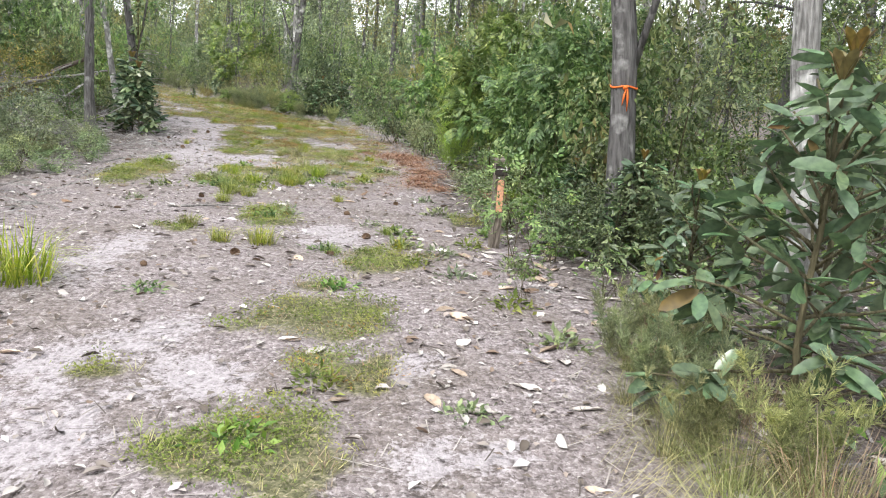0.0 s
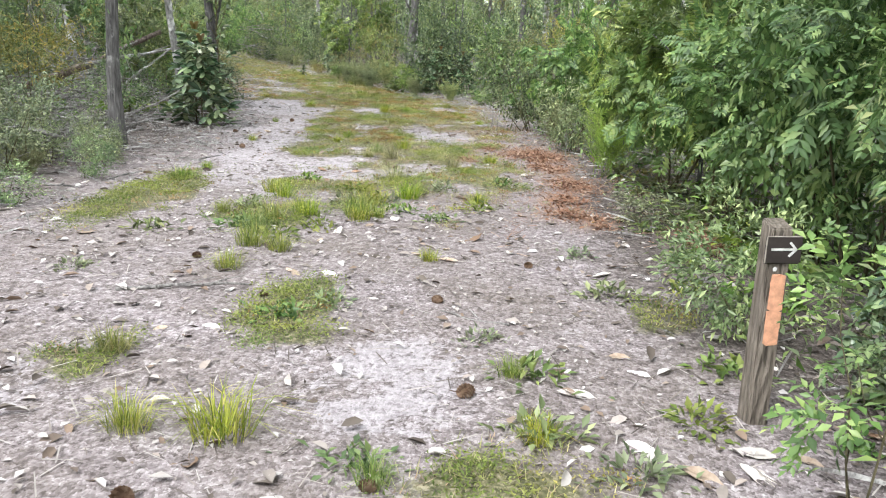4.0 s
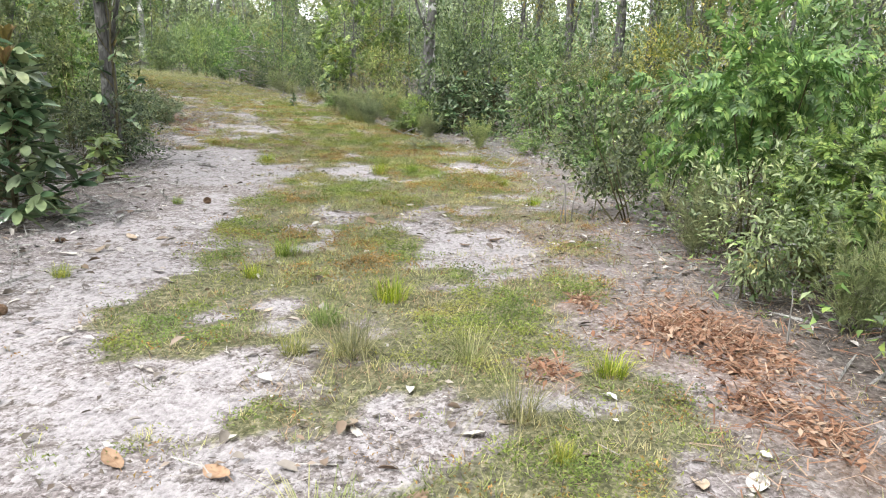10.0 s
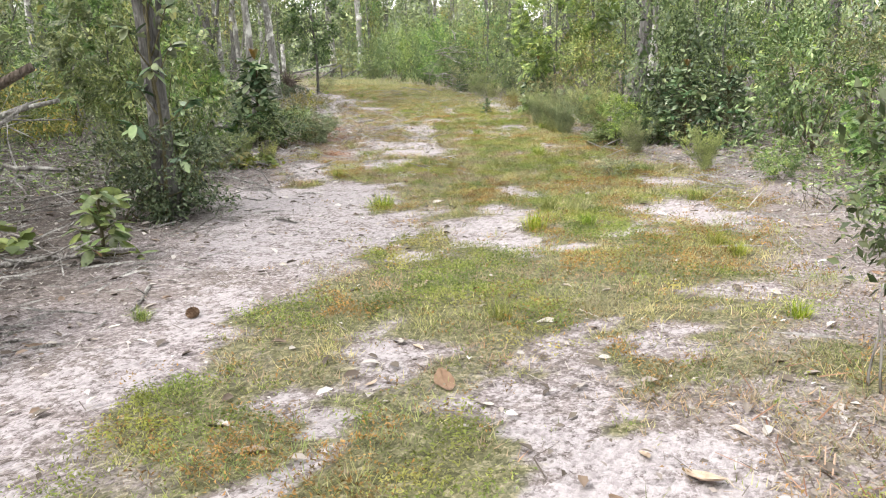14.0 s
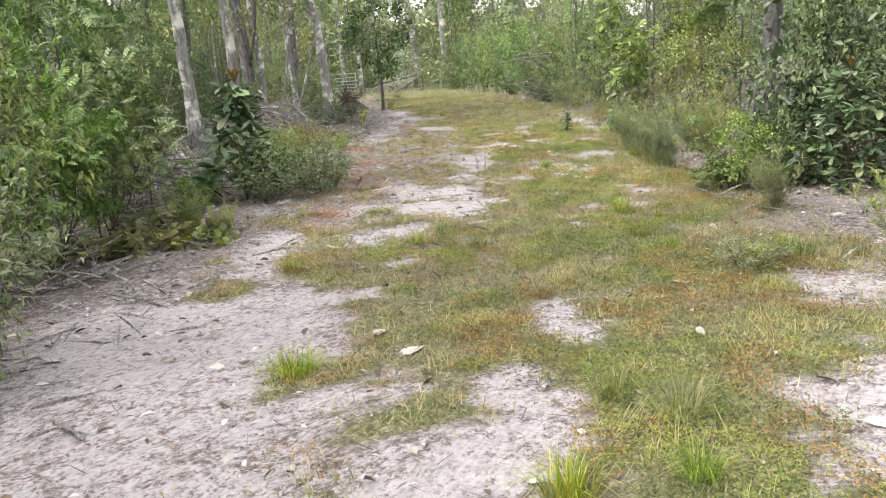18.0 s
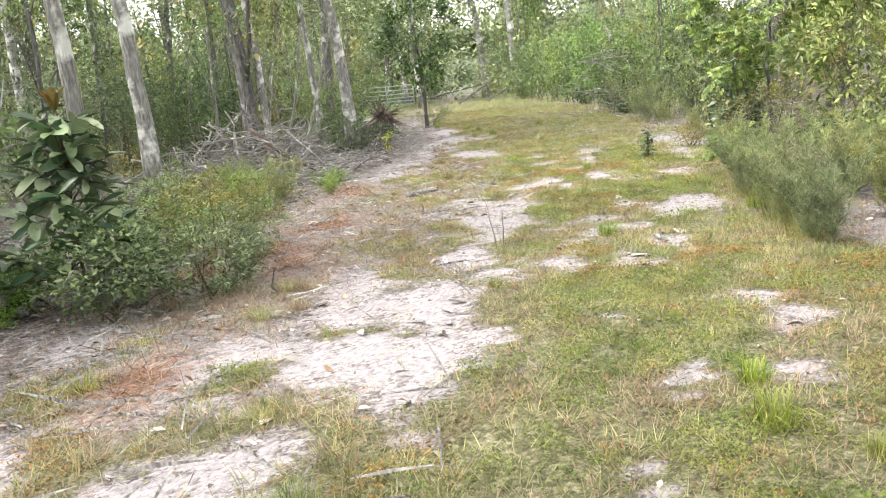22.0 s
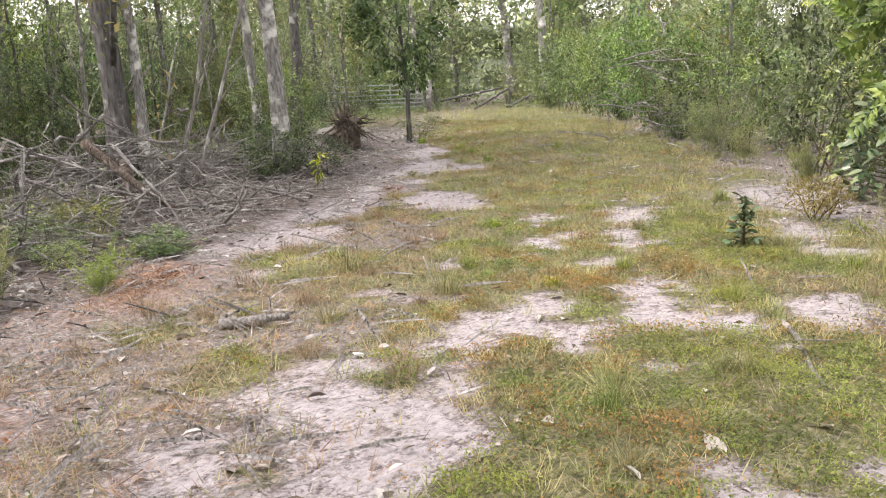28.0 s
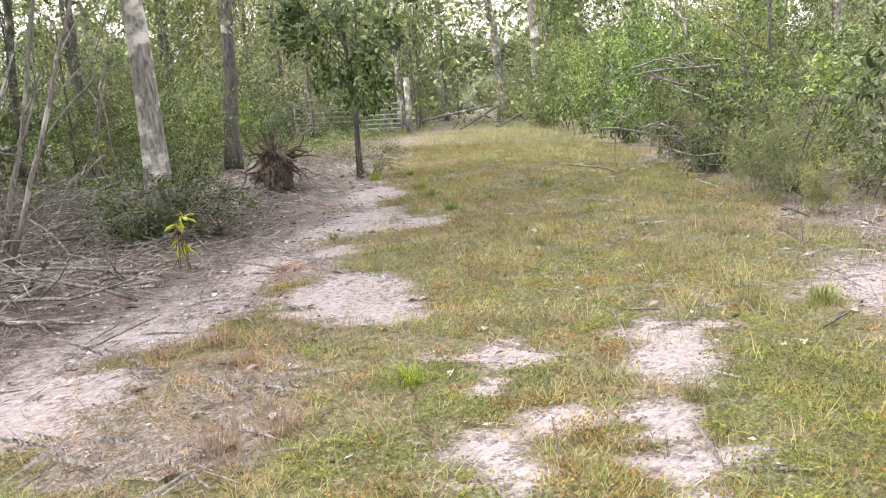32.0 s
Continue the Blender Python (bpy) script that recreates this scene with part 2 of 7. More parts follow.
NEEDLE = litter_mat("fallen_needle", [(0.068, 0.055, 0.048), (0.19, 0.16, 0.14), (0.41, 0.365, 0.335), (0.62, 0.58, 0.545), (0.125, 0.105, 0.092)])
STRAW = litter_mat("rust_straw", [(0.13, 0.065, 0.042), (0.3, 0.15, 0.092), (0.43, 0.245, 0.16), (0.55, 0.42, 0.32)])
CONE = litter_mat("pine_cone_scale", [(0.14, 0.085, 0.055), (0.24, 0.155, 0.1), (0.34, 0.25, 0.18)])


# ---- geometry kit ----
def build_mesh(name, V, F, mat, smooth=False):
    V, F = np.asarray(V, np.float32), np.asarray(F, np.int32)
    me = bpy.data.meshes.new(name)
    me.vertices.add(len(V))
    me.vertices.foreach_set("co", V.ravel())
    me.loops.add(F.size)
    me.loops.foreach_set("vertex_index", F.ravel())
    me.polygons.add(len(F))
    me.polygons.foreach_set("loop_start", np.arange(0, F.size, F.shape[1], dtype=np.int32))
    if smooth:
        me.polygons.foreach_set("use_smooth", np.ones(len(F), bool))
    me.update(calc_edges=True)
    me.materials.append(mat)
    return me


def joined(parts):
    Vs, Fs, k = [], [], 0
    for V, F in parts:
        Vs.append(V)
        Fs.append(np.asarray(F) + k)
        k += len(V)
    return np.concatenate(Vs), np.concatenate(Fs)


def unit(a):
    return a / np.maximum(np.linalg.norm(a, axis=-1, keepdims=True), 1e-9)


def tube(P, R, sides=6):
    """A tapering limb through the points P with the radii R, closed at both ends."""
    P, R = np.asarray(P, float), np.asarray(R, float)
    T = unit(np.gradient(P, axis=0))
    ref = np.array([1.0, 0.13, 0]) if abs(T[0, 0]) < 0.8 else np.array([0.1, 1.0, 0])
    X = unit(np.cross(T, ref))
    Y = np.cross(T, X)
    a = np.arange(sides) / sides * 2 * np.pi
    V = P[:, None] + R[:, None, None] * (np.cos(a)[None, :, None] * X[:, None] + np.sin(a)[None, :, None] * Y[:, None])
    k = len(P)
    i, j = np.meshgrid(np.arange(k - 1), np.arange(sides), indexing="ij")
    a0, a1 = (i * sides + j).ravel(), (i * sides + (j + 1) % sides).ravel()
    F = np.concatenate([np.stack([a0, a1, a1 + sides], 1), np.stack([a0, a1 + sides, a0 + sides], 1)])
    V = np.concatenate([V.reshape(-1, 3), P[:1], P[-1:]])
    n, e = k * sides, (k - 1) * sides
    ring = np.arange(sides)
    caps = np.concatenate([np.stack([np.full(sides, n), (ring + 1) % sides, ring], 1), np.stack([np.full(sides, n + 1), e + ring, e + (ring + 1) % sides], 1)])
    return V, np.concatenate([F, caps])


def bent(rng, a, b, k=6, wob=0.06):
    a, b = np.asarray(a, float), np.asarray(b, float)
    t = np.linspace(0, 1, k)[:, None]
    d = np.linalg.norm(b - a) * wob
    return a + (b - a) * t + np.cumsum(rng.normal(0, d, (k, 3)), 0) * t * (1.15 - t)


def scatter(T, F, pos, ahead, up, size):
    """Copies of the template T (y ahead, z up) at pos, as one mesh."""
    Y = unit(ahead)
    X = unit(np.cross(Y, up))
    Z = np.cross(X, Y)
    size = np.asarray(size, float).reshape(len(pos), -1, 1) if np.ndim(size) else np.full((len(pos), 1, 1), size)
    V = pos[:, None] + size * (T[None, :, 0:1] * X[:, None] + T[None, :, 1:2] * Y[:, None] + T[None, :, 2:3] * Z[:, None])
    k = len(T)
    return V.reshape(-1, 3), (np.asarray(F)[None] + (np.arange(len(pos)) * k)[:, None, None]).reshape(-1, 3)


def leaf4(w):
    return np.array([(0, 0, 0), (w, 0.45, 0.07), (0, 1, -0.1), (-w, 0.45, 0.07)]), np.array([(0, 1, 2), (0, 2, 3)])


def leaf3(w=0.24):
    return np.array([(0, 0, 0), (w, 0.5, 0.07), (-w * 0.55, 1, -0.08)]), np.array([(0, 1, 2)])


def oval_leaf(w, curl=0.0):
    """A broad blunt leathery leaf with a folded midrib."""
    side = [(0.55, 0.12, 0.03), (0.95, 0.35, 0.06), (1.0, 0.6, 0.05), (0.7, 0.86, 0.0)]
    V = [(0, 0, 0)] + [(w * x, y, z + curl * y) for x, y, z in side] + [(0, 1, -0.06 + curl)] + [(-w * x, y, z + curl * y) for x, y, z in side[::-1]] + [(0, 0.3, 0.0), (0, 0.7, curl * 0.7 - 0.02)]
    return np.array(V), np.array([(0, 1, 10), (1, 2, 10), (2, 11, 10), (2, 3, 11), (3, 4, 11), (4, 5, 11), (5, 6, 11), (6, 7, 11), (7, 8, 11), (8, 10, 11), (8, 9, 10), (9, 0, 10)])


def leaf7(w, curl=0.0):
    V = np.array([(0, 0, 0), (w * 0.75, 0.28, 0.07 + curl), (w * 0.8, 0.68, 0.06 + curl), (0, 1, -0.1 + curl), (-w * 0.8, 0.68, 0.06 + curl), (-w * 0.75, 0.28, 0.07 + curl), (0, 0.5, 0)])
    return V, np.array([(0, 1, 6), (1, 2, 6), (2, 3, 6), (3, 4, 6), (4, 5, 6), (5, 0, 6)])


def pinnate(pairs=5, w=0.13):
    """A compound leaf: leaflets in pairs along a stalk and one at its end."""
    L, F = leaf4(w * 1.6)
    pos, ahead, size = [], [], []
    for k in range(pairs):
        y = 0.22 + 0.62 * k / (pairs - 1)
        for s in (-1, 1):
            pos.append((0, y, 0)), ahead.append((s, 0.55, -0.15)), size.append(0.36 - 0.04 * abs(k - pairs / 2))
    pos.append((0, 0.8, 0)), ahead.append((0, 1, -0.1)), size.append(0.25)
    V, G = scatter(L, F, np.array(pos, float), np.array(ahead, float), np.tile((0, 0, 1.0), (len(pos), 1)), np.array(size))
    stalk = np.array([(-0.008, 0, 0), (0.008, 0, 0), (0, 0.9, 0)]), np.array([(0, 1, 2)])
    return joined([(V, G), stalk])


def sprig(leaves=3, w=0.2, size=0.42):
    """A twig end with a few leaves set along it."""
    L, F = leaf4(w)
    k = np.arange(leaves)
    pos = np.stack([0 * k, 0.12 + 0.6 * k / leaves, 0 * k], 1)
    ahead = np.stack([np.where(k % 2, 0.75, -0.75), 0.7 + 0 * k, 0.1 - 0.25 * (k % 3)], 1)
    ahead[-1] = (0.1, 1, -0.1)
    return scatter(L, F, pos, ahead, np.tile((0, 0, 1.0), (leaves, 1)), np.full(leaves, size))


def blade(w=0.03, lean=0.35):
    return np.array([(-w, 0, 0), (w, 0, 0), (-w * 0.7, lean * 0.35, 0.55), (w * 0.7, lean * 0.35, 0.55), (0, lean, 0.95)]), np.array([(0, 1, 3), (0, 3, 2), (2, 3, 4)])


def part(name, me, parent, label=""):
    ob = new(name, me)
    ob.parent = parent
    if label:
        ob["label"] = label
    return ob


def thing(name, x, y, z, label, category, group="", turn=0.0, size=1.0):
    ob = new(name)
    ob.empty_display_size = 0.2
    ob.matrix_world = pose(x, y, z, 0, 0, turn) @ Matrix.Scale(size, 4)
    return tagged(ob, label, category, group)


# ---- the lie of the land ----
MID_Y = [-12, -4.3, 0.2, 6.0, 10.5, 14.8, 17.3, 22.3, 26.3, 31.2, 44, 66, 120]
MID_X = [1.4, 1.33, 1.1, 0.0, -0.14, -1.3, -2.0, -4.1, -6.4, -9.1, -21, -36, -70]
EDGE_Y = [-12, 0, 5, 8.3, 11.6, 16, 18, 20.8, 21.6, 25.4, 30.7, 36, 42, 56, 90]
LEFT_X = [-1.2, -1.2, -1.4, -1.7, -2.0, -2.1, -1.8, -2.6, -3.6, -4.3, -4.3, -1.7, -0.6, -1, -1]
RIGHT_X = [0.6, 0.6, 0.6, 1.0, 1.5, 1.8, 2.2, 2.6, 2.7, 2.8, 3.2, 5.2, 6.6, 6.0, 6]
RISE_S = [-20, 28, 34, 40, 46, 55, 70, 120, 400]
RISE_Z = [0, 0, 0.06, 0.16, 0.38, 0.55, 0.68, 1.0, 2.5]


def smooth_noise(x, y, scale, seed=0):
    """Soft value noise, 0 to 1, over arrays."""
    g = np.random.default_rng(seed + 77).random((64, 64))
    u, v = x / scale + 300, y / scale + 300
    i, j = np.floor(u).astype(int), np.floor(v).astype(int)
    f, h = u - i, v - j
    f, h = f * f * (3 - 2 * f), h * h * (3 - 2 * h)
    a = g[i % 64, j % 64] * (1 - f) + g[(i + 1) % 64, j % 64] * f
    b = g[i % 64, (j + 1) % 64] * (1 - f) + g[(i + 1) % 64, (j + 1) % 64] * f
    return a * (1 - h) + b * h


def land(x, y):
    x, y = np.asarray(x, float), np.asarray(y, float)
    s = 0.85 * y - 0.53 * x
    off = np.abs(x - np.interp(y, MID_Y, MID_X))
    z = np.interp(s, RISE_S, RISE_Z)
    z = z + (smooth_noise(x, y, 0.9, 1) - 0.5) * 0.035 + (smooth_noise(x, y, 0.28, 2) - 0.5) * 0.014
    return z + np.clip((off - 5) / 10, 0, 1) * (smooth_noise(x, y, 4, 3) - 0.3) * 0.3


def at(x, y, lift=0.0):
    return float(land(x, y)) + lift


# ---- ground ----
# bare sand, green mats, russet mats, beds of dry stalks and rust-coloured straw, as (x, y, half width, half length), lying along the way
SAND_1 = [(-0.13, -1.14, 0.14, 0.49), (1.49, -1.14, 0.24, 0.18), (0.17, -0.32, 0.23, 0.28), (-0.46, -0.31, 0.23, 0.55), (1.22, 0.05, 0.18, 0.23), (-0.15, 0.23, 0.19, 0.41), (-1.13, 2.38, 0.23, 1.08), (0.45, 3.41, 0.24,
    0.23), (0.37, 3.93, 0.3, 0.3), (-1.83, 8.1, 0.16, 0.26), (-2.23, 9.01, 0.28, 0.45), (-1.23, 9.49, 0.26, 0.35), (-1.89, 9.72, 0.12, 0.24), (-2.66, 9.89, 0.58, 1.66), (-1.21, 10.02, 0.19, 0.27), (-2.13, 10.22, 0.23,
    0.22), (-1.89, 10.32, 0.6, 0.29), (-2.93, 10.41, 0.39, 1.13), (-0.74, 10.74, 0.08, 0.07), (-0.13, 10.77, 0.23, 0.13), (-1.57, 10.88, 0.35, 0.28), (-2.66, 10.92, 0.2, 0.56)]
SAND_2 = [(-2.97, 11.67, 0.42, 0.52), (-1.67, 11.73, 0.13, 0.29), (-3.41, 12.46, 0.54, 0.69), (-3.0, 12.78, 0.3, 0.36), (-3.35, 13.22, 0.47, 0.24), (-0.97, 13.43, 0.28, 0.14), (-3.54, 13.65, 0.41, 0.29), (-0.69, 13.73,
    0.28, 0.42), (-4.08, 13.75, 0.59, 0.78), (-2.13, 13.77, 0.12, 0.18), (-1.1, 14.01, 0.26, 0.29), (-3.57, 14.26, 0.35, 0.35), (-0.59, 14.26, 0.19, 0.24), (-1.03, 14.32, 0.28, 0.49), (-0.84, 14.4, 0.41, 0.71), (-2.28,
    14.43, 0.13, 0.34), (-1.28, 14.57, 0.13, 0.22), (-3.58, 14.76, 0.27, 0.41), (-2.39, 15.28, 0.18, 0.4), (-3.85, 15.63, 0.33, 0.55), (-4.34, 16.85, 0.54, 0.24), (-4.26, 17.39, 0.4, 0.27)]
SAND_3 = [(-3.23, 17.41, 0.19, 0.2), (-2.48, 17.74, 0.07, 0.14), (-3.91, 17.89, 0.23, 0.23), (-2.2, 18.02, 0.1, 0.1), (-5.1, 18.17, 1.0, 1.75), (-4.03, 18.18, 0.16, 0.26), (-3.14, 18.18, 0.24, 0.24), (-2.69, 18.23, 0.19,
    0.28), (-3.51, 18.41, 0.1, 0.41), (-4.81, 18.62, 0.56, 0.47), (-3.16, 18.73, 0.33, 0.43), (-1.83, 18.78, 0.23, 0.1), (-2.49, 18.78, 0.09, 0.15), (-6.07, 19.24, 1.04, 1.47), (-4.12, 19.27, 0.19, 0.31), (-3.29, 19.5,
    0.21, 0.35), (-5.47, 19.78, 0.52, 0.64), (-1.92, 19.93, 0.2, 0.38), (-1.49, 20.04, 0.3, 0.8), (-6.1, 20.39, 0.27, 0.27), (-5.7, 20.66, 0.24, 0.25), (-3.67, 20.82, 0.19, 0.45)]
SAND_4 = [(-5.42, 20.89, 0.17, 0.22), (-6.79, 21.24, 0.18, 0.21), (-5.5, 21.31, 0.06, 0.23), (-3.87, 21.33, 0.17, 0.05), (-5.74, 21.86, 0.13, 0.15), (-7.24, 22.01, 0.27, 0.44), (-5.62, 22.02, 0.13, 0.25), (-2.2, 22.09,
    0.28, 0.42), (-7.44, 22.12, 0.29, 0.77), (-7.67, 22.59, 0.29, 0.37), (-6.61, 22.85, 0.21, 0.5), (-6.6, 23.15, 0.38, 0.34), (-6.06, 23.86, 0.11, 0.18), (-4.91, 23.92, 0.12, 0.31), (-7.83, 24.02, 0.23, 0.33), (-9.28,
    24.15, 0.2, 0.49), (-7.78, 24.31, 0.38, 0.4), (-6.79, 24.32, 0.37, 0.23), (-7.16, 24.58, 0.24, 0.21), (-6.87, 24.6, 0.53, 0.61), (-6.56, 24.73, 0.2, 0.33), (-5.18, 24.84, 0.11, 0.31)]
SAND_5 = [(-5.27, 25.07, 0.11, 0.17), (-6.73, 25.16, 0.17, 0.15), (-6.4, 25.2, 0.18, 0.24), (-4.77, 25.3, 0.18, 0.14), (-7.23, 25.46, 0.26, 0.19), (-7.85, 25.53, 0.44, 0.34), (-7.32, 25.72, 0.28, 0.65), (-8.14, 25.73,
    0.3, 0.91), (-4.97, 26.16, 0.14, 0.18), (-8.35, 26.17, 0.3, 0.38), (-7.47, 26.21, 0.15, 0.19), (-5.38, 26.55, 0.15, 0.18), (-7.42, 26.72, 0.18, 0.29), (-8.12, 27.14, 0.23, 0.37), (-7.11, 27.3, 0.12, 0.32), (-6.61,
    27.54, 0.08, 0.23), (-8.37, 27.59, 0.16, 0.29), (-9.09, 28.03, 0.24, 0.21), (-7.46, 28.07, 0.11, 0.13), (-8.44, 28.09, 0.22, 0.21), (-6.56, 28.27, 0.19, 0.28), (-7.54, 28.45, 0.07, 0.18)]
SAND_6 = [(-6.55, 28.48, 0.12, 0.07), (-8.63, 28.7, 0.28, 0.28), (-7.99, 28.7, 0.1, 0.12), (-7.46, 28.74, 0.17, 0.1), (-9.14, 28.89, 0.24, 0.33), (-7.26, 28.91, 0.17, 0.12), (-9.88, 29.11, 0.14, 0.35), (-9.02, 29.22,
    0.28, 0.47), (-9.8, 29.87, 0.32, 0.58), (-9.36, 29.92, 0.26, 0.47), (-10.24, 29.97, 0.16, 0.19), (-7.16, 30.0, 0.31, 0.31), (-7.81, 30.1, 0.17, 0.18), (-7.15, 30.26, 0.27, 0.53), (-10.31, 30.42, 0.22, 0.19), (-9.64,
    30.49, 0.18, 0.26), (-7.36, 30.65, 0.22, 0.36), (-9.95, 30.98, 0.31, 0.21), (-8.77, 31.3, 0.12, 0.08), (-9.41, 31.44, 0.21, 0.21), (-10.1, 31.45, 0.24, 0.26), (-9.76, 31.51, 0.16, 0.12)]
SAND_7 = [(-12.67, 31.58, 0.17, 0.13), (-8.15, 31.67, 0.14, 0.08), (-13.91, 31.8, 0.23, 0.22), (-10.81, 31.82, 0.3, 0.09), (-9.99, 31.9, 0.21, 0.24), (-8.81, 32.2, 0.28, 0.17), (-9.17, 32.23, 0.22, 0.31), (-9.52, 32.45,
    0.1, 0.26), (-13.78, 32.51, 0.42, 0.37), (-8.33, 32.68, 0.12, 0.22), (-11.4, 32.72, 0.15, 0.17), (-9.49, 32.81, 0.25, 0.35), (-8.25, 32.9, 0.26, 0.34), (-13.89, 32.93, 0.5, 0.65), (-13.67, 33.09, 0.2, 0.3), (-13.69,
    33.47, 0.27, 0.22), (-14.69, 33.53, 0.21, 0.3), (-10.22, 33.55, 0.14, 0.25), (-13.8, 33.66, 0.18, 0.15), (-11.16, 33.89, 0.19, 0.34), (-14.87, 34.07, 0.36, 0.28), (-14.61, 34.15, 0.6, 0.33)]
SAND_8 = [(-10.41, 34.19, 0.15, 0.21), (-11.16, 34.44, 0.16, 0.14), (-10.25, 34.45, 0.12, 0.19), (-10.7, 34.56, 0.15, 0.2), (-15.53, 34.58, 0.7, 0.7), (-8.87, 34.79, 0.26, 0.27), (-11.77, 34.85, 0.13, 0.19), (-12.02,
    35.12, 0.19, 0.17), (-11.01, 35.34, 0.25, 0.33), (-14.08, 35.45, 0.24, 0.38), (-13.48, 35.54, 0.36, 0.35), (-9.35, 35.55, 0.2, 0.47), (-11.16, 35.72, 0.14, 0.6), (-11.33, 35.94, 0.14, 0.12), (-14.14, 36.01, 0.4,
    0.5), (-15.72, 36.3, 0.22, 0.76), (-9.53, 37.09, 0.32, 0.74), (-15.59, 37.13, 0.2, 0.25), (-9.96, 37.33, 0.45, 1.3), (-16.6, 38.2, 0.55, 0.6), (-16.78, 38.86, 0.41, 0.92), (-15.9, 39.0, 0.25, 0.4)]
SAND_9 = [(-18.4, 40.6, 0.5, 0.8)]
SAND = [*SAND_1, *SAND_2, *SAND_3, *SAND_4, *SAND_5, *SAND_6, *SAND_7, *SAND_8, *SAND_9]
GREEN_MAT_1 = [(0.71, -1.05, 0.41, 0.46), (-0.2, -0.4, 0.18, 0.2), (0.92, -0.08, 0.28, 0.39), (0.13, 0.54, 0.13, 0.17), (0.72, 0.84, 0.46, 0.44), (0.6, 1.59, 0.22, 0.16), (1.01, 2.63, 0.39, 0.56), (-1.02, 3.61, 0.11,
    0.26), (-0.3, 4.63, 0.22, 0.63), (1.81, 5.02, 0.22, 0.23), (-1.2, 7.1, 0.19, 0.34), (-1.39, 7.12, 0.43, 0.75), (0.28, 7.16, 0.13, 0.13), (-2.61, 7.42, 0.32, 1.01), (-1.21, 7.63, 0.13, 0.33), (-0.84, 8.01, 0.24,
    0.52), (-2.79, 8.09, 0.4, 2.12), (-1.7, 8.76, 0.36, 0.39), (0.62, 9.23, 0.21, 0.3), (-0.56, 9.32, 0.34, 0.51), (-0.02, 10.26, 0.23, 0.22), (-1.73, 10.29, 0.21, 0.19)]
GREEN_MAT_2 = [(-1.26, 10.51, 0.17, 0.23), (-2.18, 11.17, 0.36, 0.44), (-0.51, 11.81, 0.48, 0.84), (-2.44, 11.88, 0.42, 1.16), (-2.69, 13.18, 0.24, 0.42), (-1.5, 14.13, 0.21, 0.76), (-2.93, 14.29, 0.33, 0.52), (-2.27,
    14.63, 0.16, 0.26), (-1.04, 14.9, 0.15, 0.29), (-3.28, 15.55, 0.29, 0.58), (-2.81, 16.88, 0.66, 0.77), (-3.57, 17.2, 0.22, 0.21), (-2.91, 17.69, 0.23, 0.23), (-3.53, 17.84, 0.22, 0.26), (-2.33, 18.48, 0.16, 0.26),
    (-2.29, 18.75, 0.17, 0.65), (-2.32, 19.43, 0.25, 0.48), (-2.91, 19.98, 0.34, 0.57), (-6.67, 20.79, 0.27, 0.55), (-5.81, 21.13, 0.28, 0.27), (-5.09, 21.25, 0.77, 1.3), (-7.3, 21.41, 0.14, 0.32)]
GREEN_MAT_3 = [(-3.72, 21.58, 0.13, 0.2), (-3.58, 22.09, 0.19, 0.31), (-4.6, 22.25, 0.4, 0.42), (-6.0, 22.57, 0.46, 0.38), (-4.8, 23.36, 0.6, 0.87), (-7.42, 24.03, 0.24, 0.29), (-5.13, 24.31, 0.86, 2.12), (-3.99, 24.62,
    0.36, 0.65), (-5.8, 25.1, 0.34, 0.43), (-7.3, 25.12, 0.17, 0.3), (-6.25, 25.59, 0.53, 1.36), (-5.2, 25.74, 0.21, 0.55), (-6.84, 25.77, 0.25, 0.47), (-4.79, 25.87, 0.1, 0.24), (-6.22, 26.55, 0.67, 0.43), (-8.21, 26.6,
    0.22, 0.33), (-8.78, 27.31, 0.35, 0.28), (-7.82, 28.05, 0.25, 0.4), (-8.05, 28.25, 0.2, 0.9), (-9.13, 28.38, 0.26, 0.14), (-6.81, 29.2, 0.47, 0.49), (-8.58, 29.48, 0.22, 0.85)]
GREEN_MAT_4 = [(-9.61, 29.69, 0.16, 0.23), (-10.54, 29.79, 0.11, 0.23), (-10.92, 29.95, 0.32, 0.43), (-9.94, 30.24, 0.21, 0.18), (-10.19, 30.65, 0.12, 0.13), (-9.29, 30.73, 0.21, 0.2), (-7.93, 31.09, 0.55, 0.89), (-8.44,
    31.26, 0.23, 0.2), (-8.81, 31.54, 0.23, 0.25), (-8.46, 31.93, 0.21, 0.27), (-9.6, 32.0, 0.21, 0.27), (-11.05, 32.16, 0.3, 0.34), (-10.9, 32.77, 0.28, 0.38), (-9.03, 32.86, 0.3, 0.43), (-12.0, 33.15, 0.16, 0.18),
    (-11.64, 33.54, 0.21, 0.2), (-8.7, 33.78, 0.29, 0.55), (-9.3, 33.87, 0.28, 0.46), (-12.27, 34.23, 0.5, 1.04), (-11.58, 34.33, 0.14, 0.19), (-12.48, 34.6, 0.27, 0.32), (-10.24, 34.68, 0.27, 0.39)]
GREEN_MAT_5 = [(-9.91, 34.76, 0.52, 1.31), (-11.6, 34.9, 0.11, 0.23), (-14.11, 34.98, 0.27, 0.44), (-10.29, 35.38, 0.34, 1.0), (-11.82, 36.08, 0.28, 0.36), (-10.54, 36.14, 0.41, 0.56)]
GREEN_MAT = [*GREEN_MAT_1, *GREEN_MAT_2, *GREEN_MAT_3, *GREEN_MAT_4, *GREEN_MAT_5]
